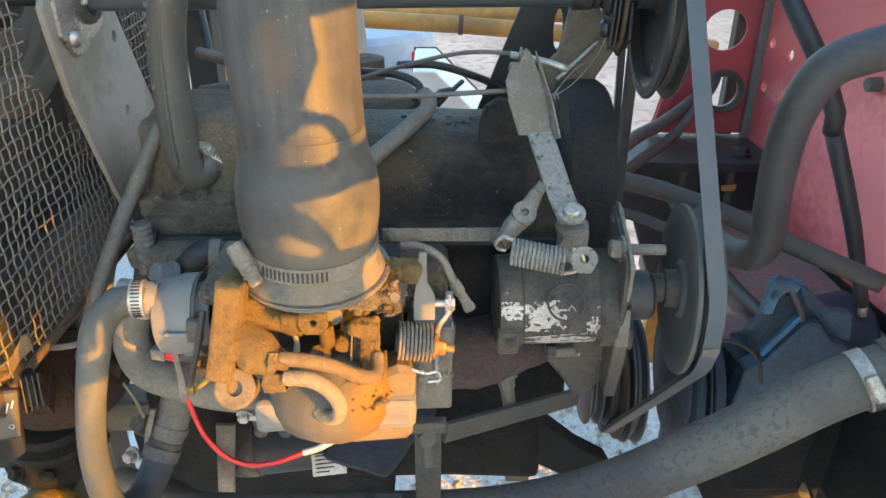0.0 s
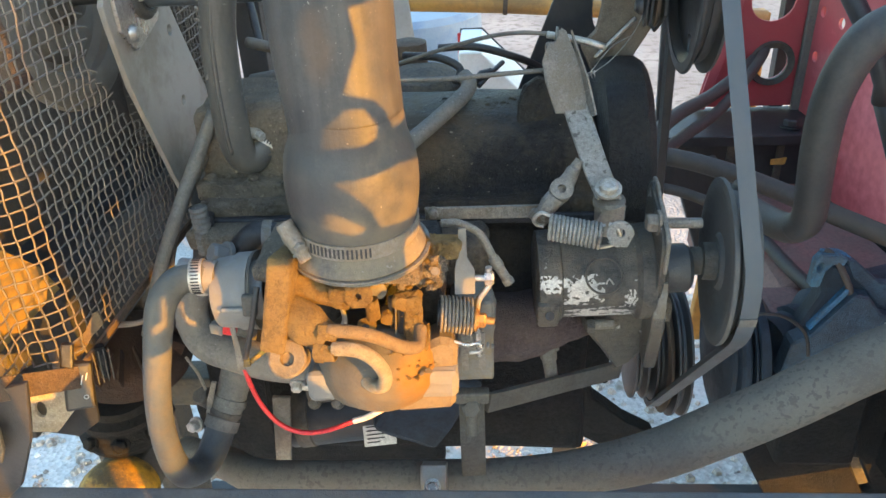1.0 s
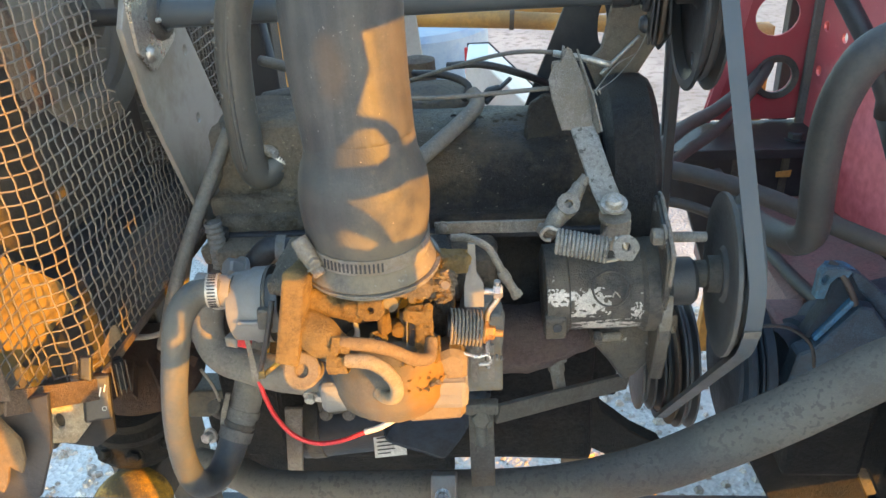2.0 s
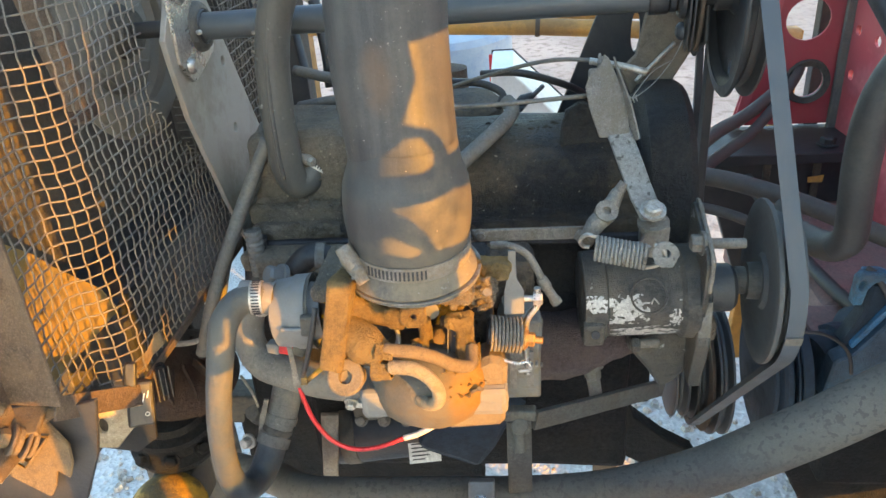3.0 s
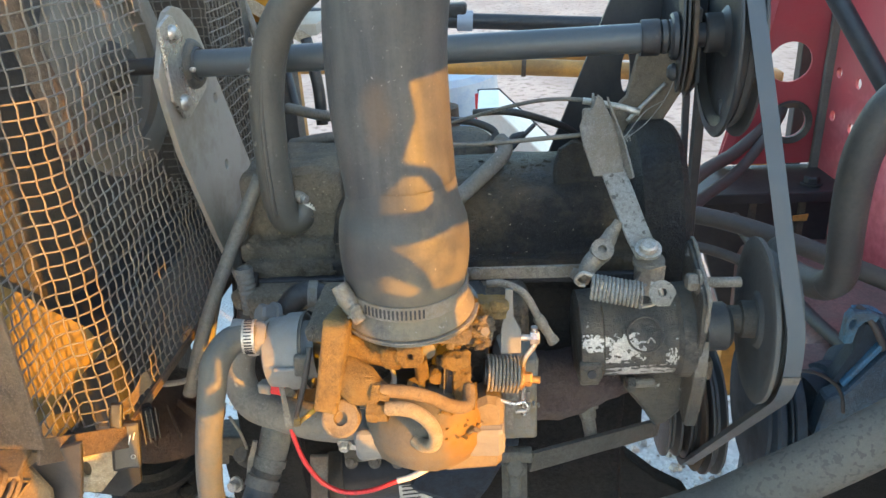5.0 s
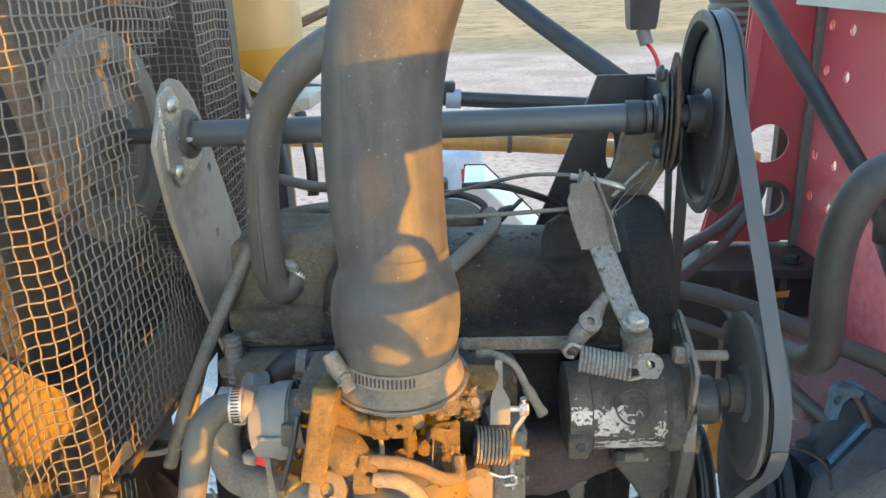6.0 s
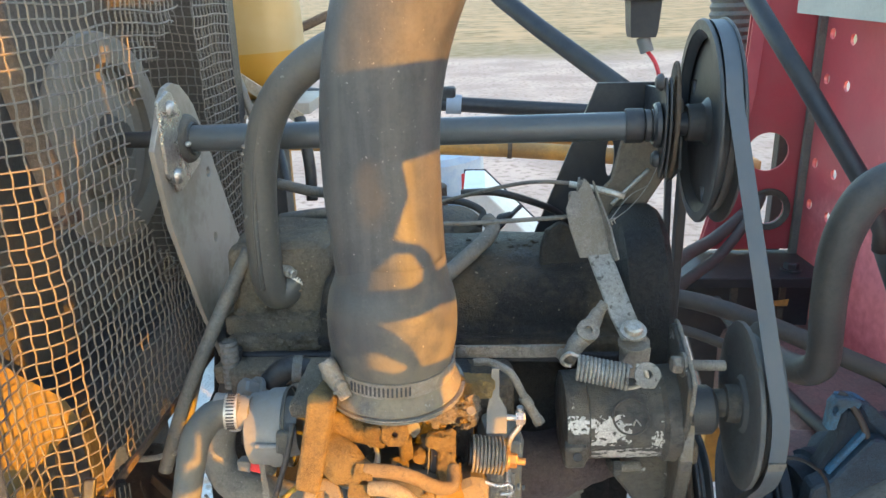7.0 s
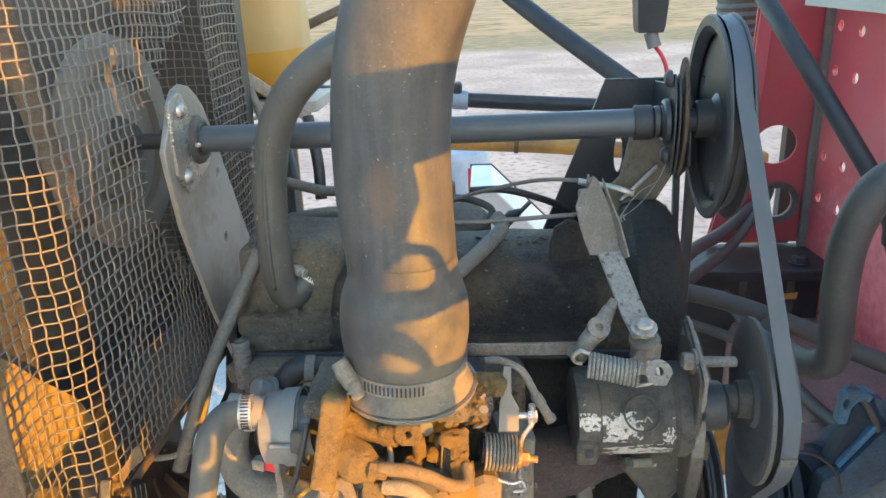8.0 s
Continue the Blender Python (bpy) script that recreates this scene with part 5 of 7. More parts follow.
def belt_loop(circles, width, thick, lean, name, material, label):
    """A flat-backed belt round circles (x, y, z, r) that stand nearly across the x axis, leaning by lean, given anticlockwise as seen from +x."""
    pts = []
    n = len(circles)
    tang = []
    for i in range(n):
        (_, y0, z0, r0), (_, y1, z1, r1) = circles[i], circles[(i + 1) % n]
        d = math.hypot(y1 - y0, z1 - z0)
        tang.append(math.atan2(z1 - z0, y1 - y0) - math.acos(max(-1, min(1, (r0 - r1) / d))))
    for i in range(n):
        x0, y0, z0, r0 = circles[i]
        a0, a1 = tang[i - 1], tang[i]
        while a1 < a0:
            a1 += 2 * math.pi
        steps = max(2, int((a1 - a0) / 0.05))
        for k in range(steps + 1):
            a = a0 + (a1 - a0) * k / steps
            pts.append((x0 + lean * r0 * math.cos(a), y0 + r0 * math.cos(a), z0 + r0 * math.sin(a), math.cos(a), math.sin(a)))
    bm = bmesh.new()
    w = width / 2
    rows = []
    for x, y, z, oy, oz in pts:
        rows.append([bm.verts.new((x - w, y, z)), bm.verts.new((x + w, y, z)), bm.verts.new((x + w * 0.65, y - oy * thick, z - oz * thick)), bm.verts.new((x - w * 0.65, y - oy * thick, z - oz * thick))])
    for a, b in zip(rows, rows[1:] + rows[:1]):
        for k in range(4):
            f = bm.faces.new((a[k], a[(k + 1) % 4], b[(k + 1) % 4], b[k]))
            f.material_index = 0 if k == 0 else 1
            f.smooth = k == 0
    bmesh.ops.recalc_face_normals(bm, faces=bm.faces)
    for e in bm.edges:
        e.smooth = e.calc_face_angle(0) < 0.5
    ob = thing(name, (circles[0][0], circles[0][1], circles[0][2] - circles[0][3]), label, "belt")
    part("belt_back", bm, material, ob).data.materials.append(DARK)
    return ob


belt_loop([(0.2335, 0.625, 1.0772, 0.0815), (0.2430, 0.905, 0.757, 0.079), (0.2050, 0.7545, 1.3272, 0.1005)], 0.0150, 0.008, 0.06, "drive_belt", BELT, "blue-grey rubber drive belt over three pulleys")
part("worn_mark", box((0.2288, 0.5443, 1.062), (0.0150, 0.0014, 0.009), (12, 0, 3), 0), RUBBER_SPOT, bpy.data.objects["drive_belt"], "pale worn mark on the belt")

# crank pulleys and hub
crank = thing("crank_pulley", (0.25, 0.86, 0.65), "black stacked crankshaft pulley with worn rims", "pulley")
for x, r in ((0.2183, 0.073), (0.2475, 0.076), (0.272, 0.099)):
    part("sheave", lathe([(-0.012, 0.0), (-0.012, r - 0.014), (-0.010, r), (-0.007, r), (-0.002, r - 0.01), (0.002, r - 0.01), (0.007, r), (0.010, r), (0.012, r - 0.014), (0.012, 0.0)], (x, 0.915, 0.757), (1, 0, 0), 60), PULLEY, crank)
part("hub_face", lathe([(0, 0), (0, 0.088), (0.006, 0.095), (0.006, 0)], (0.2585, 0.915, 0.757), (-1, 0, 0), 40), RUST, crank, "rusty inner face of the pulley")
clutch = thing("clutch_housing", (0.36, 0.86, 0.65), "dark blue clutch drum with stepped rings", "drum")
part("front_plate", lathe([(-0.013, 0), (-0.013, 0.080), (-0.009, 0.083), (-0.009, 0.104), (-0.006, 0.108), (0.0, 0.108), (0.0, 0)], (0.344, 0.89, 0.770), (1, 0, 0), 64), NAVY, clutch)
for x, r, w in ((0.345, 0.101, 0.006), (0.352, 0.108, 0.005), (0.358, 0.106, 0.016)):
    part("ring", lathe([(0, 0.05), (0, r - 0.002), (0.002, r), (w - 0.003, r), (w - 0.001, r - 0.003), (w - 0.001, 0.05)], (x, 0.89, 0.770), (1, 0, 0), 64, True), NAVY, clutch)

# governor
gov = thing("governor", (0.11, 0.63, 1.0), "governor with chipped black paint over cast metal", "governor")
gax = Vector((1, 0.03, 0.02)).normalized()
part("body", rough(lathe([(-0.013, 0), (-0.013, 0.038), (-0.011, 0.0435), (0.009, 0.0445), (0.011, 0.0415), (0.078, 0.0415), (0.082, 0.046), (0.095, 0.047), (0.098, 0.04), (0.098, 0)], (0.062, 0.622, 1.066), gax, 64), 0.0006, 60), GOV, gov, "cylindrical governor body, paint worn to bright metal")
def worn_patch(s0, s1, a0, a1, r, seed, level):
    """An irregular worn area lying on the governor's round body: cells kept where noise is high."""
    side = gax.cross(Vector((0, 0, 1))).normalized()
    upv = side.cross(gax).normalized()
    bm = bmesh.new()
    nx, ny = 40, 34
    grid = {}
    for i in range(nx + 1):
        for k in range(ny + 1):
            s, an = s0 + (s1 - s0) * i / nx, radians(a0 + (a1 - a0) * k / ny)
            grid[i, k] = Vector((0.062, 0.622, 1.066)) + gax * s + (side * -math.cos(an) * -1 + upv * math.sin(an)) * r
    if (grid[0, 0] - Vector((0.062, 0.622, 1.066))).y > 0:
        for key, q in grid.items():
            q.y = 2 * (0.622 + 0.03 * (q.x - 0.062)) - q.y
    made = {}
    for i in range(nx):
        for k in range(ny):
            e = 1.0 - ((2 * (i + 0.5) / nx - 1) ** 2 + (2 * (k + 0.5) / ny - 1) ** 2)
            if e * 0.5 + noise.fractal(Vector((i * 0.16 + seed, k * 0.16, 0)), 1.0, 2.0, 4) > level:
                vs = [made.setdefault(q, bm.verts.new(grid[q]) if q not in made else made[q]) for q in ((i, k), (i + 1, k), (i + 1, k + 1), (i, k + 1))]
                bm.faces.new(vs)
    bmesh.ops.recalc_face_normals(bm, faces=bm.faces)
    return bm


part("worn_spot", worn_patch(0.008, 0.048, -12, 30, 0.0422, 5.0, 0.10), BARE, gov, "bright bare metal worn through the paint")
part("worn_spot", worn_patch(-0.011, 0.009, 8, 30, 0.0449, 9.0, -0.02), BARE, gov)
part("worn_spot", worn_patch(0.066, 0.079, -20, 8, 0.0421, 14.0, 0.22), BARE, gov)
part("worn_spot", worn_patch(0.012, 0.078, -48, -18, 0.0421, 21.0, 0.16), BARE, gov)
part("body_lug", rough(box((0.060, 0.585, 1.048), (0.021, 0.016, 0.030), (14, 0, 0), 0.004), 0.0008, 80, 2), GOV, gov, "cast lug with a countersunk screw")
part("lug_screw", lathe([(0, 0), (0, 0.0042), (0.002, 0.0042), (0.002, 0.002), (0.001, 0)], (0.061, 0.5755, 1.050), (0, -1, 0.25), 14), INK, gov)
part("name_disc", lathe([(0, 0.0152), (0.0009, 0.0158), (0.0009, 0.0168), (0.0, 0.0174)], (0.1095, 0.5828, 1.088), (0.03, -0.85, 0.5), 36, True), GOV, gov)
part("tick_mark", tube([(0.1115, 0.5795, 1.081), (0.1135, 0.579, 1.087), (0.118, 0.5795, 1.081)], 0.0008, 6, 2), ZINC, gov)
part("end_plate", rough(sheet([(-0.040, -0.010), (0.022, -0.010), (0.030, 0.04), (0.028, 0.074), (0.020, 0.080), (0.012, 0.082), (-0.018, 0.071), (-0.045, 0.060), (-0.053, 0.051), (-0.051, 0.022)], (0.156, 0.622, 1.073), (0, 1, 0), (0, 0.05, 1), 0.006, [], 0.0012), 0.0006, 60), GOV, gov, "flat end plate with worn edges")
part("end_casting", rough(sheet([(-0.040, -0.035), (-0.034, 0.018), (-0.020, 0.030), (0.03, 0.028), (0.03, -0.06), (0.004, -0.092), (-0.020, -0.096)], (0.156, 0.622, 1.066), (0, 1, 0), (0, 0.05, 1), 0.013, [], 0.002), 0.0008, 60), GOV, gov, "thick end casting of the governor")
part("worn_edge", rough(box((0.1625, 0.5835, 1.060), (0.0115, 0.003, 0.038), (-4, 0, 0), 0.0008), 0.0008, 120, 3), CLAMP, gov, "bright worn casting edge")
part("worn_edge", rough(box((0.1625, 0.5905, 1.005), (0.010, 0.003, 0.045), (16, 0, 0), 0.0008), 0.0008, 120, 3), LINK, gov)
part("worn_edge", rough(tube([(0.1605, 0.5730, 1.096), (0.1605, 0.5700, 1.124), (0.1605, 0.5780, 1.134), (0.1605, 0.6060, 1.1455), (0.1605, 0.6360, 1.1565), (0.1605, 0.6460, 1.1550)], 0.0020, 8), 0.0007, 110), LINK, gov)
part("adjuster_stud", lathe([(0, 0), (0, 0.0050), (0.034, 0.0048), (0.036, 0)], (0.163, 0.600, 1.132), (1, 0.2, -0.12), 16), LINK, gov)
part("nut", hexhead((0.155, 0.599, 1.133), (-1, -0.05, 0.05), 0.0085, 0.009), LINK, gov)
part("bearing_cap", lathe([(0, 0), (0, 0.0225), (0.006, 0.0235), (0.026, 0.0235), (0.030, 0.020), (0.030, 0)], (0.164, 0.618, 1.074), gax, 36), PULLEY, gov)
part("cap_lug", rough(box((0.168, 0.598, 1.043), (0.016, 0.02, 0.022), bevel=0.004), 0.001, 90, 2), CAST, gov)
part("bolt_thread", lathe([(0, 0), (0, 0.005), (0.018, 0.005), (0.018, 0.0035), (0.022, 0)], (0.108, 0.606, 1.018), (1, 0.05, 0.02), 14), LINK, gov)
part("bolt_head", hexhead((0.107, 0.606, 1.018), (-1, -0.05, -0.02), 0.0085, 0.008, 0), GOV, gov)
part("support", rough(sheet([(0.0, 0.095), (0.0, 0.058), (0.020, 0.030), (0.034, 0.005), (0.046, 0.012), (0.062, 0.030), (0.062, 0.095)], (0.100, 0.618, 0.945), (1, 0.05, 0), (0, 0.0, 1), -0.02, (), 0.003), 0.0015, 50), GOV, gov, "tapering foot web under the governor")

arm = thing("governor_lever", (0.1, 0.65, 1.14), "scuffed grey lever arm bolted to the governor", "lever")
part("arm", rough(sheet([(-0.011, -0.004), (0.011, -0.006), (0.0105, 0.03), (0.0125, 0.075), (0.0115, 0.11), (0.010, 0.125), (-0.010, 0.125), (-0.011, 0.105), (-0.012, 0.06), (-0.013, 0.02)], (0.112, 0.609, 1.158), (0.98, 0.16, 0.0), (-0.235, 0.62, 0.56), -0.0035, (), 0.0008), 0.0004, 60), LEVER, arm, "flat grey arm with chipped paint")
part("pivot_boss", lathe([(0, 0), (0, 0.0125), (0.017, 0.0125), (0.018, 0.0145), (0.022, 0.0145), (0.022, 0)], (0.115, 0.618, 1.128), (-0.03, -0.22, 1), 32), LINK, arm)
part("pivot_bolt", merged(lathe([(0, 0), (0, 0.0118), (0.003, 0.0118), (0.003, 0)], (0.1125, 0.6105, 1.1605), (-0.03, -0.42, 0.9), 28), lathe([(0.003, 0), (0.003, 0.0085), (0.008, 0.008), (0.0095, 0.006), (0.0095, 0)], (0.1125, 0.6105, 1.1605), (-0.03, -0.42, 0.9), 24)), ZINC, arm)
part("stop_tongue", sheet([(-0.032, 0.0), (0.014, -0.012), (0.014, 0.026), (-0.006, 0.026), (-0.012, 0.010), (-0.030, 0.008)], (0.114, 0.606, 1.122), (1, 0.05, 0), (0, -0.15, 1), -0.004, (), 0.001), LINK, arm)
clev = part("clevis", sheet([(-0.015, -0.020), (0.014, -0.022), (0.016, 0.006), (0.011, 0.032), (0.004, 0.056), (0.000, 0.060), (-0.004, 0.052), (-0.008, 0.046), (-0.016, 0.042), (-0.022, 0.030), (-0.021, 0.010)], (0.082, 0.680, 1.230), (0.98, 0.16, 0.0), (-0.1, 0.50, 0.84), -0.0022, (), 0.0005), LINK, arm, "folded clevis plate at the top of the lever")
part("clevis_side", sheet([(0, -0.026), (0.011, -0.024), (0.011, 0.01), (0.005, 0.035), (0.0, 0.058), (-0.001, 0.03)], (0.098, 0.684, 1.229), (0.35, -0.9, 0.35), (-0.2, 0.50, 0.84), 0.002), LINK, clev)
part("clevis_shoulder", rough(box((0.069, 0.705, 1.262), (0.016, 0.010, 0.014), (-30, 0, 8), 0.003), 0.0008, 90, 2), LINK, clev)
part("cable_stud", tube([(0.064, 0.731, 1.270), (0.095, 0.726, 1.265), (0.119, 0.72, 1.259)], 0.0034, 10, 2), ZINC, arm)
part("stud_nut", hexhead((0.074, 0.728, 1.268), (1, -0.15, -0.1), 0.008, 0.008, 1.2), LINK, arm)
solid("control_cable", tube([(0.07, 0.731, 1.2705), (0.035, 0.742, 1.270), (0.0, 0.757, 1.262), (-0.054, 0.80, 1.238), (-0.10, 0.84, 1.215)], 0.0022, 8), CABLE_GREY, "thin steel control cable to the lever clevis", "cable", "control cables")
solid("control_cable", tube([(0.093, 0.708, 1.244), (0.04, 0.70, 1.243), (-0.03, 0.69, 1.242), (-0.08, 0.685, 1.243)], 0.0024, 8), CABLE_GREY, "straight steel control rod to the lever clevis", "cable", "control cables")
solid("twisted_wire", merged(tube([(0.104, 0.715, 1.233), (0.13, 0.74, 1.243), (0.155, 0.77, 1.262), (0.168, 0.78, 1.29)], 0.00045, 6), tube([(0.104, 0.713, 1.236), (0.128, 0.745, 1.252), (0.15, 0.765, 1.258)], 0.00045, 6), coil((0.098, 0.712, 1.232), (0.11, 0.714, 1.236), 0.003, 0.0006, 4)), ZINC, "twisted pale tie wire at the lever", "wire")

spring = thing("governor_spring", (0.08, 0.58, 1.12), "short zinc coil spring hooked between linkages", "spring")
part("coil", coil((0.059, 0.584, 1.1385), (0.104, 0.5755, 1.1325), 0.0106, 0.00168, 13, 18), LEVER, spring)
part("hook", tube([(0.060, 0.584, 1.149), (0.052, 0.588, 1.150), (0.046, 0.592, 1.142), (0.049, 0.595, 1.135), (0.055, 0.594, 1.134)], 0.0019, 8), ZINC, spring)
part("hook", tube([(0.103, 0.575, 1.122), (0.112, 0.572, 1.126), (0.118, 0.569, 1.134), (0.116, 0.57, 1.143), (0.109, 0.574, 1.146)], 0.0019, 8), ZINC, spring)
part("eye_tab", sheet([(0.0115 * math.cos(k * 0.3142), 0.0115 * math.sin(k * 0.3142)) for k in range(13)] + [(-0.0115, -0.0115 * 0.6), (-0.004, -0.0115), (0.006, -0.011)], (0.118, 0.5665, 1.1395), (1, -0.1, 0), (0, 0.35, 0.94), -0.003, [(0.0, 0.001, 0.0038, 0.0038)], 0.0004), LEVER, spring, "pale drilled spring eye")
rod = thing("throttle_linkage", (0.0, 0.62, 1.12), "dirty steel throttle linkage bar with a swivel", "linkage")
part("bar", rough(box((0.003, 0.632, 1.130), (0.115, 0.004, 0.0125), (0, -0.6, 0), 0.0008), 0.0004, 90, 2), LINK, rod)
part("bar_rivet", hexhead((-0.046, 0.629, 1.131), (0, -1, 0), 0.005, 0.004), LINK, rod)
part("swivel", rough(tube([(0.084, 0.632, 1.172), (0.078, 0.626, 1.163), (0.070, 0.618, 1.154), (0.060, 0.606, 1.149), (0.051, 0.598, 1.140)], [0.006, 0.0075, 0.0095, 0.0085, 0.006], 16), 0.0008, 100), LINK, rod)
part("swivel_eye", lathe([(-0.004, 0.004), (-0.004, 0.0105), (0.004, 0.0105), (0.004, 0.004)], (0.071, 0.612, 1.1605), (0.1, -0.65, 0.7), 28, True), LINK, rod)
part("swivel_tip", lathe([(0, 0), (0, 0.0055), (0.012, 0.005), (0.012, 0)], (0.083, 0.631, 1.170), (0.55, 0.3, 0.75), 14), LINK, rod)
part("joint", rough(box((0.052, 0.606, 1.137), (0.018, 0.014, 0.012), (0, 30, 20), 0.004), 0.001, 90, 2), LINK, rod)

# lower strap, link bar, clamp block, big lower hose
strap = thing("support_strap", (-0.013, 0.56, 0.84), "dirty flat steel strap bolted under the carburettor", "bracket")
part("strap", rough(sheet([(-0.0125, -0.10), (0.0125, -0.10), (0.0125, 0.024), (-0.0125, 0.024)], (-0.013, 0.556, 0.952), (1, 0.02, 0), (0.0, -0.02, 1), -0.004, (), 0.0006), 0.0004, 60), STRAP, strap)
part("bolt", merged(hexhead((-0.013, 0.550, 0.962), (0, -0.8, 0.45), 0.0095, 0.009, 1.3), lathe([(0, 0), (0, 0.006), (0.02, 0.006), (0.02, 0)], (-0.013, 0.546, 0.957), (0, -0.45, -0.9), 14)), STRAP, strap)
part("ear", rough(box((-0.013, 0.552, 0.975), (0.034, 0.012, 0.012), bevel=0.002), 0.0008, 80, 2), STRAP, strap)
solid("link_bar", rough(box((0.077, 0.62, 0.932), (0.199, 0.006, 0.021), (0, 16, 39), 0.001), 0.0006, 60, 3), STRAP, "dirty diagonal flat steel link bar", "bar")
low = thing("lower_hose", (0.0, 0.57, 0.82), "thick dusty black hose sweeping below the engine", "hose")
part("hose_wall", tube([(-0.38, 0.68, 0.775), (-0.30, 0.62, 0.815), (-0.2534, 0.585, 0.832), (-0.18, 0.572, 0.842), (-0.0973, 0.57, 0.8455), (0.0048, 0.57, 0.8465), (0.0815, 0.57, 0.8547), (0.1664, 0.57, 0.8793), (0.2392, 0.57, 0.9205), (0.2929, 0.57, 0.9545), (0.3559, 0.57, 0.999), (0.40, 0.566, 1.024), (0.47, 0.56, 1.052)], [0.019, 0.019, 0.019, 0.0195, 0.020, 0.021, 0.0225, 0.0255, 0.0268, 0.0268, 0.0268, 0.0268, 0.0268], 32, 8), RUBBER_SPOT, low)
hose_clamp(low, (0.384, 0.567, 1.0155), (0.9, -0.03, 0.45), 0.0276, 0.013, -0.55, 9, 0.95)
part("hose_end", lathe([(0, 0.0275), (0.0, 0.030), (0.05, 0.0305), (0.05, 0.0275)], (0.402, 0.566, 1.025), (0.9, -0.05, 0.40), 32), FRAME, low)
clampblk = thing("hose_saddle", (-0.053, 0.55, 0.84), "grey steel saddle clamp with a bolt on the hose", "clamp")
part("saddle", rough(box((-0.053, 0.543, 0.868), (0.026, 0.026, 0.040), (-35, 0, 0), 0.002), 0.0005, 80, 2), ALU, clampblk)
part("saddle_bolt", merged(hexhead((-0.053, 0.524, 0.883), (0, -0.75, 0.6), 0.006, 0.007), lathe([(0, 0), (0, 0.005), (0.012, 0.005), (0.012, 0)], (-0.053, 0.525, 0.872), (0, -0.6, -0.5), 12)), STEEL, clampblk)
part("saddle_foot", box((-0.053, 0.565, 0.80), (0.03, 0.02, 0.09), bevel=0.002), FRAME, clampblk)

# frame of the machine
frame_ob = thing("chassis", (0, 0.7, 0.0), "black steel chassis rails of the machine", "chassis")
part("front_rail", rough(box((0.05, 0.462, 0.9055), (1.5, 0.035, 0.045), bevel=0.003), 0.001, 40, 0), RAIL, frame_ob, "grey front rail with scuffed paint")
part("rear_rail", box((-0.37, 0.93, 0.68), (0.9, 0.05, 0.055), bevel=0.004), FRAME, frame_ob)
part("cross_brace", sheet([(-0.20, 0.80), (0.12, 0.76), (0.146, 0.735), (0.158, 0.692), (0.205, 0.650), (0.250, 0.622), (0.262, 0.60), (0.18, 0.595), (0.137, 0.621), (0.034, 0.616), (-0.20, 0.616)], (0, 0.905, 0), (1, 0, 0), (0, 0, 1), 0.03, (), 0.002), OILY, frame_ob, "oily black brace under the engine")
part("tab", sheet([(-0.020, -0.022), (0.015, -0.022), (0.020, 0.03), (-0.022, 0.03)], (0.119, 0.874, 0.605), (1, 0, 0), (0, 0.15, 0.98), -0.006, [(0, 0, 0.0085, 0.0085)], 0.001), RUST, frame_ob, "small rusty tab with a bolt hole")
for x, y in ((-0.62, 0.462), (0.72, 0.462), (-0.62, 0.9), (0.72, 0.9)):
    part("leg", box((x, y, 0.45), (0.05, 0.05, 0.9), bevel=0.004), FRAME, frame_ob)
part("side_rail", box((-0.62, 0.68, 0.88), (0.05, 0.5, 0.05), bevel=0.004), FRAME, frame_ob)
part("side_rail", box((0.72, 0.95, 0.88), (0.05, 1.0, 0.05), bevel=0.004), FRAME, frame_ob)
part("rear_crossmember", box((0.05, 1.1, 0.22), (1.3, 0.06, 0.06), bevel=0.004), DARK, frame_ob)

# radiator guard
guard = thing("radiator_guard", (-0.5, 0.75, 0.9), "wire mesh radiator guard in a rusty steel frame", "guard")
plan = [(-0.405, 0.445), (-0.414, 0.528), (-0.394, 0.534), (-0.381, 0.553), (-0.381, 0.75), (-0.381, 1.07), (-0.43, 1.10), (-0.55, 1.105)]
dist = [0.0]
for a, b in zip(plan, plan[1:]):
    dist.append(dist[-1] + math.dist(a, b))


def on_plan(s):
    for i in range(len(plan) - 1):
        if s <= dist[i + 1] or i == len(plan) - 2:
            t = (s - dist[i]) / (dist[i + 1] - dist[i])
            return Vector((plan[i][0] + (plan[i + 1][0] - plan[i][0]) * t, plan[i][1] + (plan[i + 1][1] - plan[i][1]) * t, 0))


PITCH, Z0, Z1 = 0.0127, 1.024, 1.56


def wavy(q, k):
    return q + Vector((noise.noise(q * 14 + Vector((k, 0, 0))), noise.noise(q * 14 + Vector((0, k, 5))), noise.noise(q * 14 + Vector((7, 3, k))))) * (0.002 + 0.0035 * min(1.0, max(0.0, (q.y - 0.53) * 12)))


rng = random.Random(8)


def torn(q):
    """Inside the ragged opening that lets the shaft and its plate through."""
    return abs(q.x + 0.381) < 0.02 and 0.705 < q.y < 0.93 and 1.245 - (q.y - 0.705) * 0.95 < q.z < 1.335 + (q.y - 0.705) * 0.62


def wire(name, pts):
    """One wire of the mesh, left out where the opening is; the cut ends stick out a little."""
    run = []
    for q in pts + [None]:
        if q is not None and not torn(q):
            run.append(q)
            continue
        if len(run) > 1:
            if q is not None:
                run.append(run[-1] + (run[-1] - run[-2]).normalized() * rng.uniform(0.002, 0.010) + Vector((rng.uniform(-0.004, 0.006), 0, rng.uniform(-0.004, 0.004))))
            part(name, tube(run, 0.00095, 5, 1, False), WIREMESH, guard)
        run = []


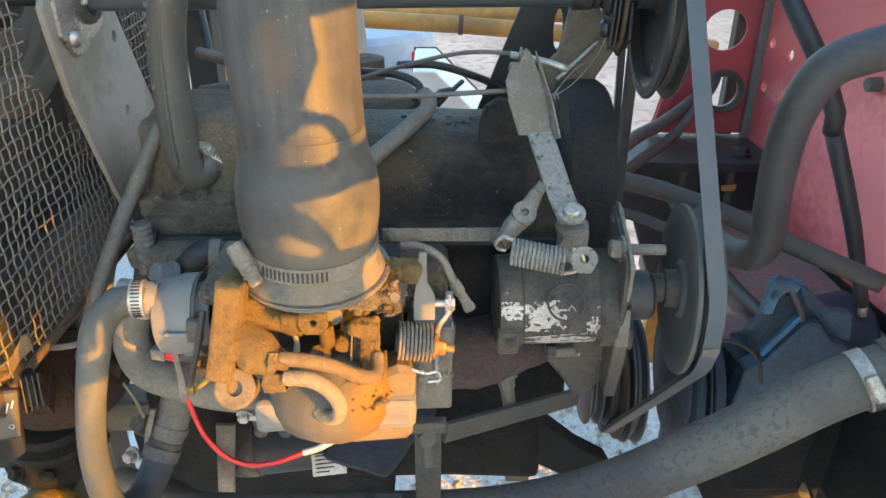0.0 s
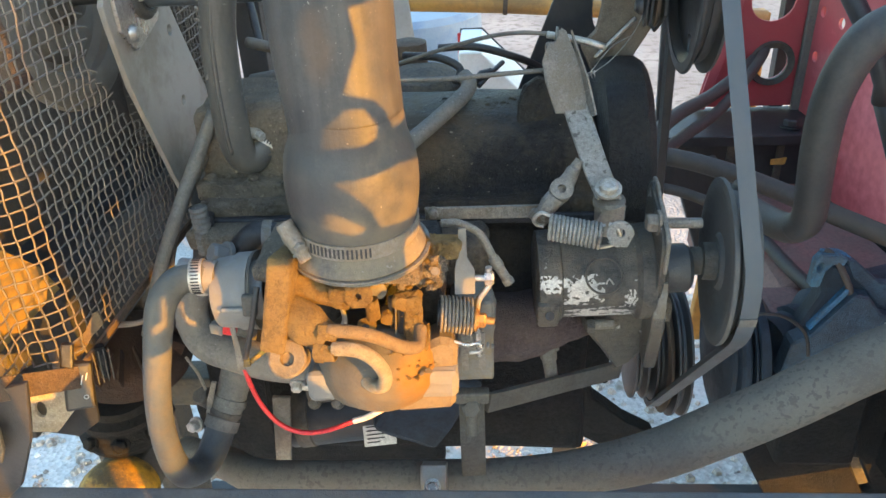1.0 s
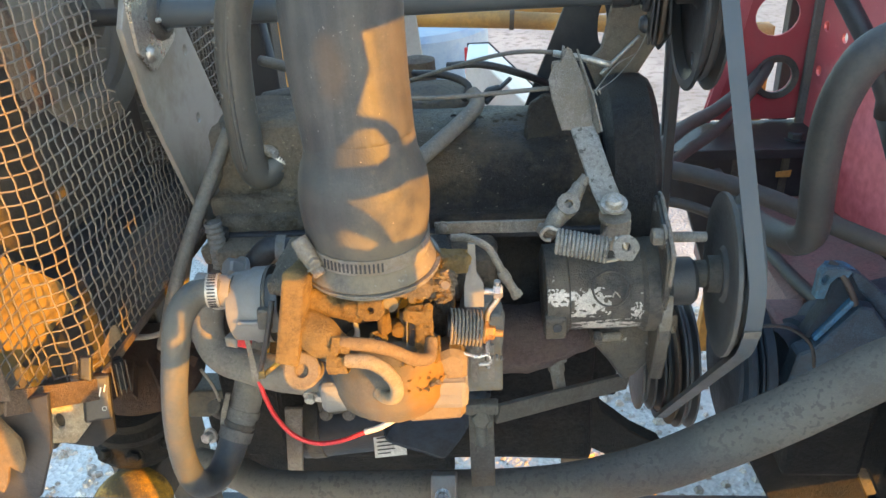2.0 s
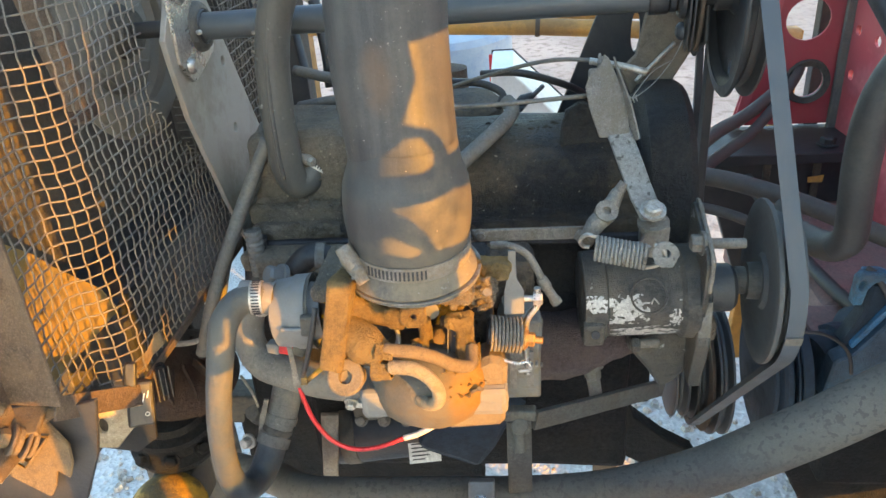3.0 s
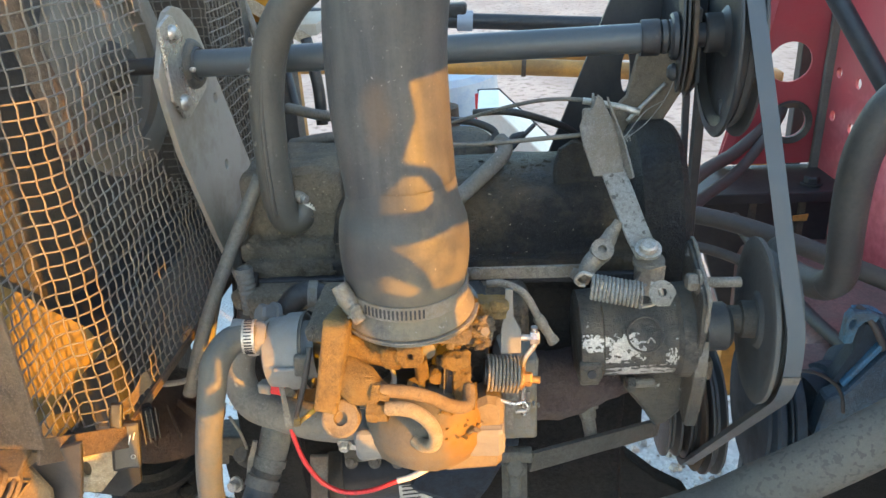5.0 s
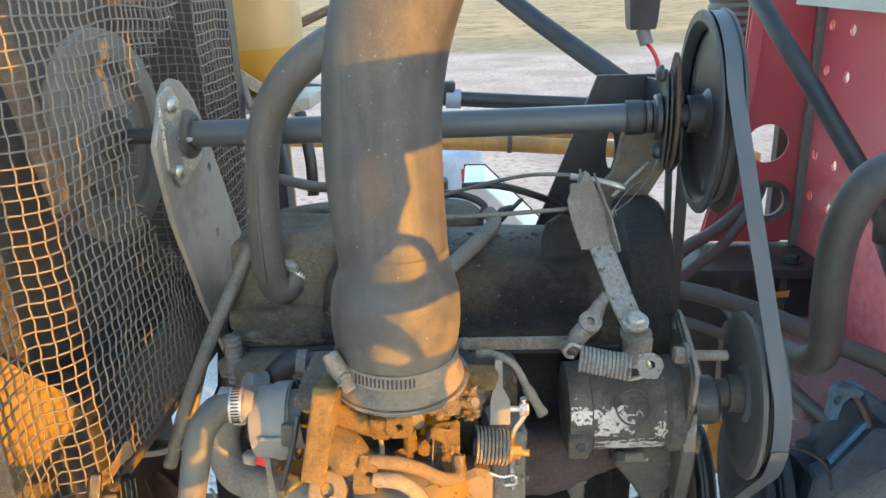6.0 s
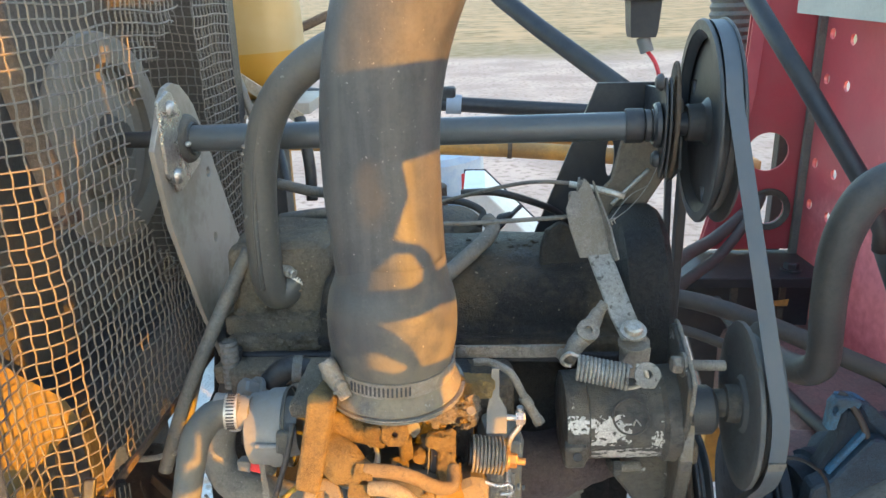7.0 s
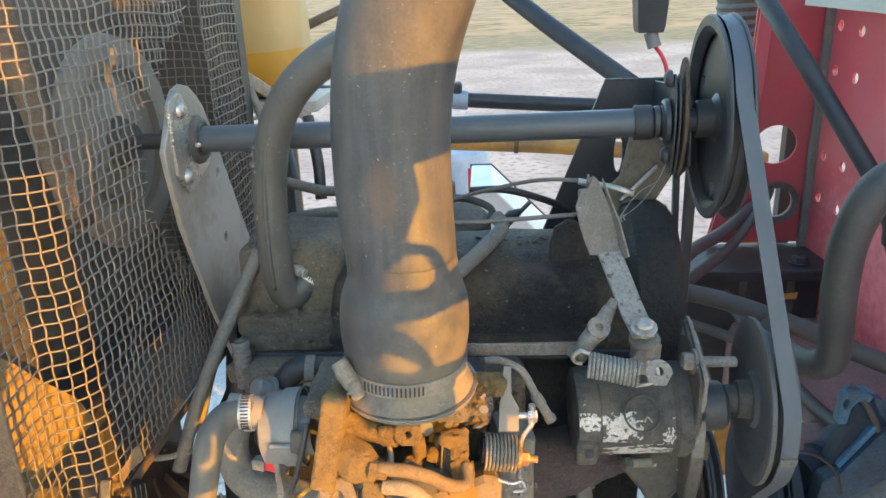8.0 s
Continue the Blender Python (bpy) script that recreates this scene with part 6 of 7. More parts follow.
count = int(dist[-1] / PITCH)
for i in range(count):
    base = on_plan(i * PITCH + 0.004)
    low_z = Z0 + 0.055 * max(0.0, 1 - i * PITCH / 0.09)
    wire("vertical_wire", [wavy(base + Vector((0.0008 * (-1) ** j, 0, low_z + (Z1 - low_z) * j / 42)), 0.0) for j in range(43)])
for k in range(int((Z1 - Z0) / PITCH)):
    z = Z0 + 0.006 + k * PITCH
    steps = int(dist[-1] / PITCH)
    first = 0.0 if z > Z0 + 0.055 else 0.09 * (1 - (z - Z0) / 0.055)
    wire("horizontal_wire", [wavy(on_plan(first + (dist[-1] - first) * j / steps) + Vector((-0.0008 * (-1) ** j, 0, z)), 0.0) for j in range(steps + 1)])
part("front_post", sheet([(-0.437, 1.077), (-0.391, 1.075), (-0.384, 1.56), (-0.418, 1.56)], (0, 0.441, 0), (1, 0, 0), (0, 0, 1), -0.004, [], 0.0006), RUST, guard, "wide rusty upright of the guard")
part("post_flange", box((-0.436, 0.42, 1.29), (0.004, 0.04, 0.52), bevel=0.0005), RUST, guard)
part("post_bolt", merged(lathe([(0, 0), (0, 0.013), (0.002, 0.013), (0.002, 0)], (-0.413, 0.437, 1.196), (0, -1, 0), 24), hexhead((-0.413, 0.435, 1.196), (0, -1, 0.05), 0.009, 0.008, 0)), ZINC, guard)
part("bottom_rail", merged(sheet([(0, -0.013), (0.121, -0.013), (0.121, 0.008), (0, 0.008)], (-0.402, 0.446, 1.072), (0.018, 0.099, -0.064), (0, 0.50, 0.86), 0.003, (), 0.0004), box((-0.3795, 0.80, 1.018), (0.004, 0.5, 0.008), bevel=0.0005)), RUST, guard, "rusty bottom rail")
part("back_post", box((-0.385, 1.085, 1.25), (0.006, 0.03, 0.62), bevel=0.001), DARK, guard)
part("foot", box((-0.50, 0.60, 0.97), (0.05, 0.06, 0.14), (0, 0, 0), 0.003), FRAME, guard)
rad_unit = thing("radiator", (-0.62, 0.86, 0.86), "dark grimy radiator behind the mesh guard", "radiator")
part("core", rough(box((-0.62, 0.86, 1.24), (0.10, 0.60, 0.68), bevel=0.01), 0.002, 30, 4), SHROUD, rad_unit)
part("lower_tank", rough(box((-0.56, 0.90, 0.955), (0.16, 0.42, 0.13), bevel=0.012), 0.002, 30, 3), DARK, rad_unit)
part("rear_shroud", sheet([(-0.66, 0.9), (-0.402, 0.9), (-0.402, 1.58), (-0.66, 1.58)], (0, 1.125, 0), (1, 0, 0), (0, 0, 1), -0.004), SHROUD, rad_unit, "black sheet shroud behind the mesh")
part("support", box((-0.55, 0.95, 0.45), (0.06, 0.06, 0.9), bevel=0.004), FRAME, rad_unit)
fan = thing("fan_pulley", (-0.44, 0.77, 1.22), "grey pulley disc on the shaft end behind mesh", "pulley")
FC = on_shaft(-0.432)
part("rim", lathe([(0.0, 0.084), (-0.003, 0.090), (-0.003, 0.108), (0.001, 0.116), (0.008, 0.118), (0.012, 0.116), (0.010, 0.084)], FC, -SAX, 72, True), FANGREY, fan, "pale dusty rim of the disc")
part("web", lathe([(0.010, 0.0845), (0.016, 0.076), (0.016, 0.068), (0.008, 0.060), (0.004, 0.030), (0.012, 0.030), (0.024, 0.0845)], FC, -SAX, 60, True), FANGREY, fan)
part("hub", lathe([(-0.010, 0.0095), (-0.010, 0.022), (0.004, 0.0295), (0.022, 0.0295), (0.022, 0.0095)], FC, -SAX, 40, True), FRAME, fan)
inner = thing("rusty_tube", (-0.46, 0.66, 1.20), "rusty upright tube inside the guard", "pipe")
part("tube", tube([(-0.470, 0.655, 1.52), (-0.458, 0.657, 1.42), (-0.4465, 0.66, 1.34), (-0.438, 0.66, 1.297), (-0.430, 0.66, 1.252)], 0.0125, 18), RUST, inner)
part("end_collar", lathe([(0, 0.010), (0, 0.0145), (0.010, 0.0145), (0.011, 0.010)], (-0.4305, 0.66, 1.255), (-0.17, 0, 0.98), 24, True), RUSTDARK, inner)
solid("shroud_panel", rough(sheet([(0.47, 1.02), (0.68, 1.02), (0.66, 1.06), (0.60, 1.12), (0.575, 1.15), (0.54, 1.18), (0.50, 1.20), (0.47, 1.21)], (-0.475, 0, 0), (0, 1, 0), (0, 0, 1), 0.003), 0.001, 30), SHROUD_TAN, "tan shroud panel inside the guard", "panel")

# things low on the guard's side
sw = thing("switch_box", (-0.384, 0.53, 0.97), "black switch box with worn white marks", "switch box")
SWT = (-18, 8, 24)
part("body", rough(box((-0.388, 0.541, 0.998), (0.026, 0.018, 0.046), SWT, 0.003), 0.0008, 80, 2), DARK, sw)
part("side_cover", rough(box((-0.370, 0.560, 1.012), (0.010, 0.020, 0.032), (-18, 4, 30), 0.003), 0.0008, 80, 2), OILY, sw)
for k in range(4):
    part("cover_rib", box((-0.370 + 0.0035 * k, 0.547 + 0.003 * k, 1.012), (0.0012, 0.002, 0.032), (-18, 4, 30), 0.0005), FRAME, sw)
SWM = pose(-0.388, 0.541, 0.998, *SWT)
for k in range(5):
    mk = box((0, 0, 0), (0.0010, 0.0008, 0.009 - 0.002 * (k % 3)), (0, 14, 0), 0)
    bmesh.ops.transform(mk, matrix=SWM @ Matrix.Translation((-0.009 + 0.0042 * k, -0.0095, 0.010 - 0.003 * (k % 2))), verts=mk.verts)
    part("mark_bar", mk, LABEL, sw)
part("mark_ring", lathe([(0, 0.0016), (0, 0.0023), (0.0006, 0.0023), (0.0006, 0.0016)], SWM @ Vector((0.006, -0.0095, -0.010)), SWM.to_3x3() @ Vector((0, -1, 0)), 16, True), LABEL, sw)
solid("corner_gusset", rough(sheet([(-0.364, 1.067), (-0.359, 1.069), (-0.357, 1.055), (-0.372, 1.041), (-0.382, 1.028), (-0.400, 1.000), (-0.401, 1.020), (-0.389, 1.036), (-0.378, 1.046)], (0, 0.56, 0), (1, 0, 0), (0, 0, 1), -0.0025), 0.0005, 60), TAN_PAINT, "bent tan gusset at the guard corner", "bracket")
solid("corner_clip", rough(box((-0.386, 0.536, 1.036), (0.011, 0.008, 0.024), (-20, 10, 15), 0.002), 0.0006, 60, 2), DARK, "black corner clip of the guard", "clip")
hexp = thing("hex_plate", (-0.44, 0.56, 0.93), "cream angular plate with an oval hole", "plate")
part("plate", sheet([(-0.019, -0.027), (0.010, -0.029), (0.030, -0.006), (0.020, 0.028), (-0.012, 0.030), (-0.022, 0.004)], (-0.445, 0.556, 0.957), (1, 0.10, 0), (0, 0.25, 0.97), -0.006, [(-0.003, -0.003, 0.0058, 0.0085)], 0.0008), CREAM, hexp)
part("hole_plug", lathe([(0, 0), (0, 0.0095), (0.002, 0.0095), (0.002, 0)], (-0.448, 0.562, 0.954), (0, -1, 0.25), 20), FRAME, hexp)
part("back_plate", sheet([(-0.03, -0.036), (0.012, -0.045), (0.034, -0.03), (0.034, 0.02), (-0.03, 0.03)], (-0.437, 0.575, 0.953), (1, 0.10, 0), (0, 0.25, 0.97), -0.004), DARK, hexp)
part("edge_strip", box((-0.469, 0.562, 0.955), (0.003, 0.008, 0.06), (-14, 12, 5), 0.0006), DARK, hexp)
solid("frame_bracket", rough(sheet([(-0.54, 1.062), (-0.421, 1.052), (-0.376, 1.064), (-0.381, 1.045), (-0.387, 1.02), (-0.393, 1.000), (-0.419, 0.946), (-0.436, 0.93), (-0.54, 0.93)], (0, 0.463, 0), (1, 0.0, 0), (0, 0.0, 1), -0.005, (), 0.0008), 0.0006, 50), DARK, "dusty black frame bracket below the guard", "bracket")
# Tan plate cut to the outline of the sunlit patch on the dark bracket.
stepb = thing("bracket_step", (-0.44, 0.45, 0.96), "tan dusted stepped bracket with a slot, shaped as a sunlit patch", "bracket")
part("plate", rough(sheet([(-0.485, 1.060), (-0.396, 1.064), (-0.420, 1.048), (-0.408, 1.022), (-0.411, 1.000), (-0.418, 0.984), (-0.428, 0.992), (-0.436, 0.972), (-0.444, 0.960), (-0.475, 0.985)], (0, 0.452, 0), (1, 0, 0), (0, 0, 1), -0.004, (), 0.0006, 20, [[(-0.435, 1.037), (-0.421, 1.036), (-0.452, 1.002), (-0.461, 1.009)]]), 0.0004, 60), TAN_PAINT, stepb)
part("slot_rim", tube([(-0.435, 0.447, 1.038), (-0.420, 0.447, 1.037), (-0.452, 0.447, 1.000), (-0.462, 0.447, 1.009)], 0.0014, 6, 1, True, True), TAN_PAINT, stepb)
part("step", rough(box((-0.440, 0.434, 1.062), (0.06, 0.034, 0.006), (8, -2, 12), 0.0015), 0.0005, 60, 2), TAN_PAINT, stepb)
mount = thing("mount_bolt", (-0.43, 0.425, 1.045), "rusty bolt with a stack of washers", "bolt")
for k, (r, w) in enumerate(((0.013, 0.004), (0.0145, 0.003), (0.012, 0.005), (0.0135, 0.003))):
    part("washer", lathe([(0, 0.004), (0, r - 0.001), (0.001, r), (w - 0.001, r), (w, r - 0.001), (w, 0.004)], Vector((-0.416, 0.428, 1.048)) + Vector((-0.62, -0.45, 0.6)).normalized() * 0.0055 * k, (-0.62, -0.45, 0.6), 28), RUST if k % 2 else TAN_PAINT, mount)
part("bolt_head", hexhead(Vector((-0.416, 0.428, 1.048)) + Vector((-0.62, -0.45, 0.6)).normalized() * 0.021, (-0.62, -0.45, 0.6), 0.008, 0.007, 0), TAN_PAINT, mount)
part("end_hole", lathe([(0, 0), (0, 0.004), (0.0006, 0.004), (0.0006, 0)], Vector((-0.416, 0.428, 1.048)) + Vector((-0.62, -0.45, 0.6)).normalized() * 0.028, (-0.62, -0.45, 0.6), 14), INK, mount)
solid("retaining_clip", rough(tube([(-0.437, 0.425, 1.118), (-0.442, 0.42, 1.104), (-0.436, 0.42, 1.094), (-0.430, 0.425, 1.085)], [0.004, 0.006, 0.008, 0.005], 12), 0.001, 100), TAN_PAINT, "small tan retaining clip by the post", "clip")
solid("white_corner", rough(sheet([(-0.60, 1.18), (-0.452, 1.100), (-0.444, 1.083), (-0.4446, 1.0175), (-0.60, 1.008)], (0, 0.424, 0), (1, 0, 0), (0, 0, 1), 0.014, (), 0.002), 0.0003, 30), PALE, "pale painted body corner", "panel")
alt = thing("alternator", (-0.5, 0.77, 0.6), "rusty finned unit with a black neck and yellow base", "alternator")
part("fan", lathe([(0, 0.0), (0.0, 0.026), (-0.012, 0.062), (-0.03, 0.082), (-0.045, 0.086), (-0.05, 0.07), (-0.05, 0)], (-0.515, 0.84, 0.835), (0.1, -0.25, 1), 40), RUSTDARK, alt, "dark rusty cooling fan")
for k in range(14):
    a = k * 2 * math.pi / 14
    part("fin", box((-0.515 + 0.056 * math.cos(a), 0.845 + 0.056 * math.sin(a), 0.821), (0.050, 0.003, 0.022), (0, 28, math.degrees(a)), 0.001), RUSTDARK, alt)
part("neck", rough(lathe([(0, 0), (0, 0.062), (0.012, 0.066), (0.022, 0.056), (0.04, 0.054), (0.046, 0.064), (0.058, 0.066), (0.064, 0.055), (0.075, 0.052), (0.075, 0)], (-0.528, 0.805, 0.705), (0.1, -0.1, 1), 44), 0.001, 50), OILY, alt)
for k in range(8):
    a = k * 2 * math.pi / 8 + 0.3
    part("neck_bolt", hexhead((-0.526 + 0.058 * math.cos(a), 0.80 + 0.058 * math.sin(a), 0.721), (math.cos(a), math.sin(a), 0.6), 0.009, 0.009), OILY, alt)
part("base_ring", lathe([(0, 0), (0, 0.046), (0.004, 0.052), (0.02, 0.055), (0.026, 0.05), (0.032, 0.054), (0.046, 0.050), (0.056, 0.038), (0.060, 0.02), (0.060, 0)], (-0.516, 0.722, 0.634), (0.05, -0.3, 1), 44), YELLOW, alt, "yellow painted ribbed base")
part("foot", box((-0.525, 0.775, 0.64), (0.06, 0.10, 0.08), bevel=0.004), FRAME, alt)
solid("side_link", rough(tube([(-0.41, 0.66, 0.984), (-0.385, 0.66, 0.986), (-0.361, 0.66, 0.993), (-0.31, 0.662, 0.998)], 0.0032, 10), 0.0006, 60), LINK, "short dirty steel link beside the guard", "bar")
for pts, r in (([(-0.278, 0.735, 1.20), (-0.300, 0.715, 1.155), (-0.325, 0.69, 1.10), (-0.350, 0.67, 1.04), (-0.375, 0.66, 0.97)], 0.0075), ([(-0.272, 0.745, 1.195), (-0.305, 0.725, 1.14), (-0.335, 0.70, 1.08), (-0.36, 0.69, 1.0)], 0.006), ([(-0.29, 0.68, 1.11), (-0.30, 0.67, 1.05), (-0.33, 0.66, 0.98)], 0.011)):
    solid("harness_cable", tube(pts, r, 12), CABLE_GREY if r < 0.01 else CABLE, "dusty cable running down beside the plate", "cable", "harness cables")
solid("ribbed_conduit", lathe([(0.003 * k, 0.0085 + 0.001 * (k % 2)) for k in range(18)], (-0.288, 0.665, 1.125), (0.02, -0.05, -1), 18), CABLE_GREY, "short ribbed grey conduit", "conduit")

# cap, box and cables behind the valve cover
dist_cap = thing("breather_unit", (-0.08, 0.92, 1.1), "round dusty breather unit behind the valve cover", "breather")
part("body", rough(lathe([(0, 0), (0, 0.045), (0.03, 0.05), (0.06, 0.05), (0.068, 0.042), (0.075, 0)], (-0.075, 0.90, 1.12), (0, -0.05, 1), 36), 0.001, 50), CAST, dist_cap)
part("cap", lathe([(0, 0), (0, 0.025), (0.03, 0.024), (0.034, 0.01), (0.034, 0)], (-0.098, 0.985, 1.175), (0, 0, 1), 30), RUST, dist_cap, "brown round cap")
part("outlet", tube([(-0.11, 0.975, 1.0), (-0.105, 0.98, 1.1), (-0.1, 0.985, 1.175)], 0.02, 16), CAST, dist_cap)
solid("breather_pipe", tube([(-0.02, 0.80, 1.212), (-0.014, 0.79, 1.207), (-0.018, 0.775, 1.20), (-0.045, 0.735, 1.187), (-0.075, 0.69, 1.175), (-0.1, 0.66, 1.16)], 0.0085, 16), RUBBER_TAN, "bent grey breather pipe over the cover", "pipe")
for pts, r in (([(-0.05, 0.87, 1.225), (-0.01, 0.86, 1.228), (0.03, 0.87, 1.215), (0.07, 0.90, 1.19), (0.1, 0.95, 1.15)], 0.0045), ([(-0.09, 0.86, 1.22), (-0.05, 0.84, 1.222), (-0.025, 0.83, 1.212), (-0.03, 0.82, 1.198)], 0.0045), ([(0.025, 0.93, 1.19), (0.01, 0.90, 1.185), (-0.005, 0.88, 1.175)], 0.003), ([(-0.30, 0.95, 1.22), (-0.24, 0.92, 1.215), (-0.19, 0.90, 1.222), (-0.14, 0.88, 1.222)], 0.007), ([(-0.28, 0.88, 1.19), (-0.22, 0.86, 1.203), (-0.16, 0.85, 1.205)], 0.008)):
    solid("loose_cable", tube(pts, r, 12), CABLE if r < 0.005 else CABLE_GREY, "loose cable lying behind the valve cover", "cable", "loose cables")
solid("cable_plug", rough(tube([(-0.01, 0.89, 1.178), (0.0, 0.892, 1.184), (0.012, 0.895, 1.19)], [0.004, 0.0075, 0.004], 12), 0.0006, 100), CABLE, "black plug on a loose cable", "plug")
for pts, r, mt in (([(-0.36, 1.15, 1.32), (-0.32, 1.05, 1.24), (-0.30, 1.0, 1.2)], 0.006, CABLE), ([(-0.275, 1.0, 1.30), (-0.262, 0.98, 1.24), (-0.26, 0.97, 1.19)], 0.008, CABLE), ([(-0.42, 1.18, 1.36), (-0.39, 1.12, 1.33), (-0.37, 1.1, 1.28)], 0.006, CABLE_GREY)):
    solid("hanging_cable", tube(pts, r, 10), mt, "cable hanging behind the shaft", "cable", "hanging cables")

# red machine body
body = thing("red_machine_body", (0.55, 1.4, 0.0), "red painted machine body with punched panels", "machine body")
part("gusset_panel", sheet([(0.476, 1.52), (0.63, 1.52), (0.63, 0.945), (0.413, 0.945), (0.447, 1.10), (0.470, 1.26)], (0, 1.45, 0), (1, 0, 0), (0, 0, 1), -0.006, [(0.533, 1.146, 0.040, 0.038), (0.545, 1.03, 0.031, 0.031)], 0.001, ), RED, body, "red gusset with two round holes")
part("grommet", lathe([(0, 0.030), (0.004, 0.041), (-0.004, 0.043), (-0.006, 0.030)], (0.545, 1.443, 1.03), (0, -1, 0), 36, True), FRAME, body)
part("gusset_edge", sheet([(0.478, 1.52), (0.502, 1.52), (0.492, 1.26), (0.462, 1.08), (0.428, 0.945), (0.411, 0.945), (0.446, 1.10), (0.468, 1.26)], (0, 1.435, 0), (1, 0, 0), (0, 0, 1), -0.004, (), 0.0005), PINK, body, "turned red edge of the gusset, painted paler for the sun on it")
part("corner_strip", box((0.605, 1.44, 1.22), (0.024, 0.012, 0.60), bevel=0.002), CABLE_GREY, body, "grey corner strip")
ANG = Vector((0.06, -1.0, 0)).normalized()
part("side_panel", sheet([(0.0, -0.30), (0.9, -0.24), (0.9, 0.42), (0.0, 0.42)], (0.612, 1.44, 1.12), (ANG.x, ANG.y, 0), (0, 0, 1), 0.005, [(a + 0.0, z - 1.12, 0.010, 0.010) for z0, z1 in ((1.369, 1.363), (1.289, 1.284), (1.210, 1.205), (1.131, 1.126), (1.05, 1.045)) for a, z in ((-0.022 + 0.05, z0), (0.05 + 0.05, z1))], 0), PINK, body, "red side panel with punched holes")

# Lower part of the side panel, coloured near black.
part("lower_panel", sheet([(0.0, -0.62), (0.9, -0.62), (0.9, -0.243), (0.0, -0.303)], (0.612, 1.44, 1.12), (ANG.x, ANG.y, 0), (0, 0, 1), 0.005), OILY, body, "near-black lower side panel")
part("panel_bolt", hexhead((0.632, 1.08, 1.146), (-1, -0.06, 0), 0.012, 0.022, 1.5), FRAME, body)
part("top_sheet", sheet([(0.0, 0.0), (0.50, 0.0), (0.50, 0.16), (0.0, 0.16)], (0.520, 1.36, 1.408), (0.06, -1.0, -0.02), (0, 0.02, 1), -0.004, [(0.12, 0.05, 0.008, 0.006)]), PALE, body, "pale galvanised top sheet")
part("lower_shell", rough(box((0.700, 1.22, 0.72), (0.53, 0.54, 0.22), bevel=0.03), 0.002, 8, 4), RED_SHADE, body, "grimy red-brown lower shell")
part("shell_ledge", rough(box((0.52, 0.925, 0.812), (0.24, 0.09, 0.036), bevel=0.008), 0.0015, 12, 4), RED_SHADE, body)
part("shelf", box((0.45, 1.38, 0.93), (0.34, 0.16, 0.02), bevel=0.002), DARK, body)
part("under_panel", sheet([(0.33, 0.92), (0.60, 0.92), (0.60, 0.68), (0.418, 0.68), (0.369, 0.822), (0.33, 0.822)], (0, 1.35, 0), (1, 0, 0), (0, 0, 1), 0.02, (), 0.002), DARK, body, "black panel under the shelf")
for x in (0.455, 0.545):
    part("panel_rib", box((x, 1.338, 0.80), (0.014, 0.024, 0.24), bevel=0.002), FRAME, body)
part("shelf_post", box((0.585, 1.385, 0.66), (0.03, 0.03, 0.54), bevel=0.002), DARK, body)
part("shelf_bolt", hexhead((0.56, 1.34, 0.945), (0, 0, 1), 0.014, 0.012), DARK, body)
# Unseen panel added to keep the sun off the drum behind.
part("rear_panel", box((0.707 * (1.78 - 0.35), 0.707 * (1.78 + 0.35), 0.8), (0.56, 0.02, 1.6), (0, 0, 45), 0.003), RED, body)
# Unseen post added to stop sun coming through the punched holes.
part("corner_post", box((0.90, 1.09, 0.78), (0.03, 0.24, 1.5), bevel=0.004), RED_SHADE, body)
part("foot", box((0.80, 1.25, 0.36), (0.26, 0.3, 0.72), bevel=0.01), FRAME, body)
part("belly_plate", sheet([(0.40, 0.60), (0.42, 0.52), (0.50, 0.36), (0.90, 0.36), (0.90, 0.80), (0.47, 0.80)], (0, 0.96, 0), (1, 0, 0), (0, 0, 1), 0.02, (), 0.003, 20, [[(0.591, 0.512), (0.611, 0.509), (0.648, 0.436), (0.631, 0.431)]]), OILY, body, "oily black belly plate")
solid("orange_skid", sheet([(-0.03, 0.0), (0.03, 0.0), (0.045, 0.30), (-0.01, 0.30)], (0.485, 1.46, 0.385), (1, 0.1, 0), (0, 0, 1), 0.02, (), 0.002), ORANGE, "orange steel part hanging behind the pulleys", "machine part")
solid("orange_tag", sheet([(-0.014, -0.006), (0.012, -0.007), (0.015, 0.006), (-0.014, 0.004)], (0.540, 1.315, 0.884), (1, 0.1, 0), (0, 0.2, 1), -0.003), ORANGE, "small orange tag on the red body", "tag")
strut = thing("gas_strut", (0.5, 0.95, 0.88), "black diagonal steel strut", "strut")
part("tube", tube([(0.33, 1.16, 1.50), (0.48, 0.96, 1.20), (0.505, 0.945, 1.12)], 0.0125, 20, 2), DARK, strut)
part("rod", tube([(0.503, 0.947, 1.13), (0.55, 0.92, 1.0), (0.583, 0.90, 0.885)], [0.012, 0.011, 0.009], 18, 3), DARK, strut)
part("tip", tube([(0.583, 0.90, 0.892), (0.586, 0.898, 0.87)], 0.006, 14), ZINC, strut)
big = thing("suction_hose", (0.37, 0.78, 1.0), "thick matt black hose in a tall bend", "hose")
part("hose_wall", tube([(0.53, 0.742, 1.275), (0.45, 0.742, 1.279), (0.405, 0.742, 1.270), (0.3765, 0.743, 1.2565), (0.3610, 0.744, 1.2330), (0.3515, 0.747, 1.193), (0.3515, 0.751, 1.142), (0.3560, 0.756, 1.099), (0.3610, 0.762, 1.063), (0.3620, 0.769, 1.043), (0.3580, 0.782, 1.028)], [0.0215, 0.0215, 0.0212, 0.0206, 0.0200, 0.0192, 0.0186, 0.0183, 0.0182, 0.0182, 0.0180], 32, 8), RUBBER, big)
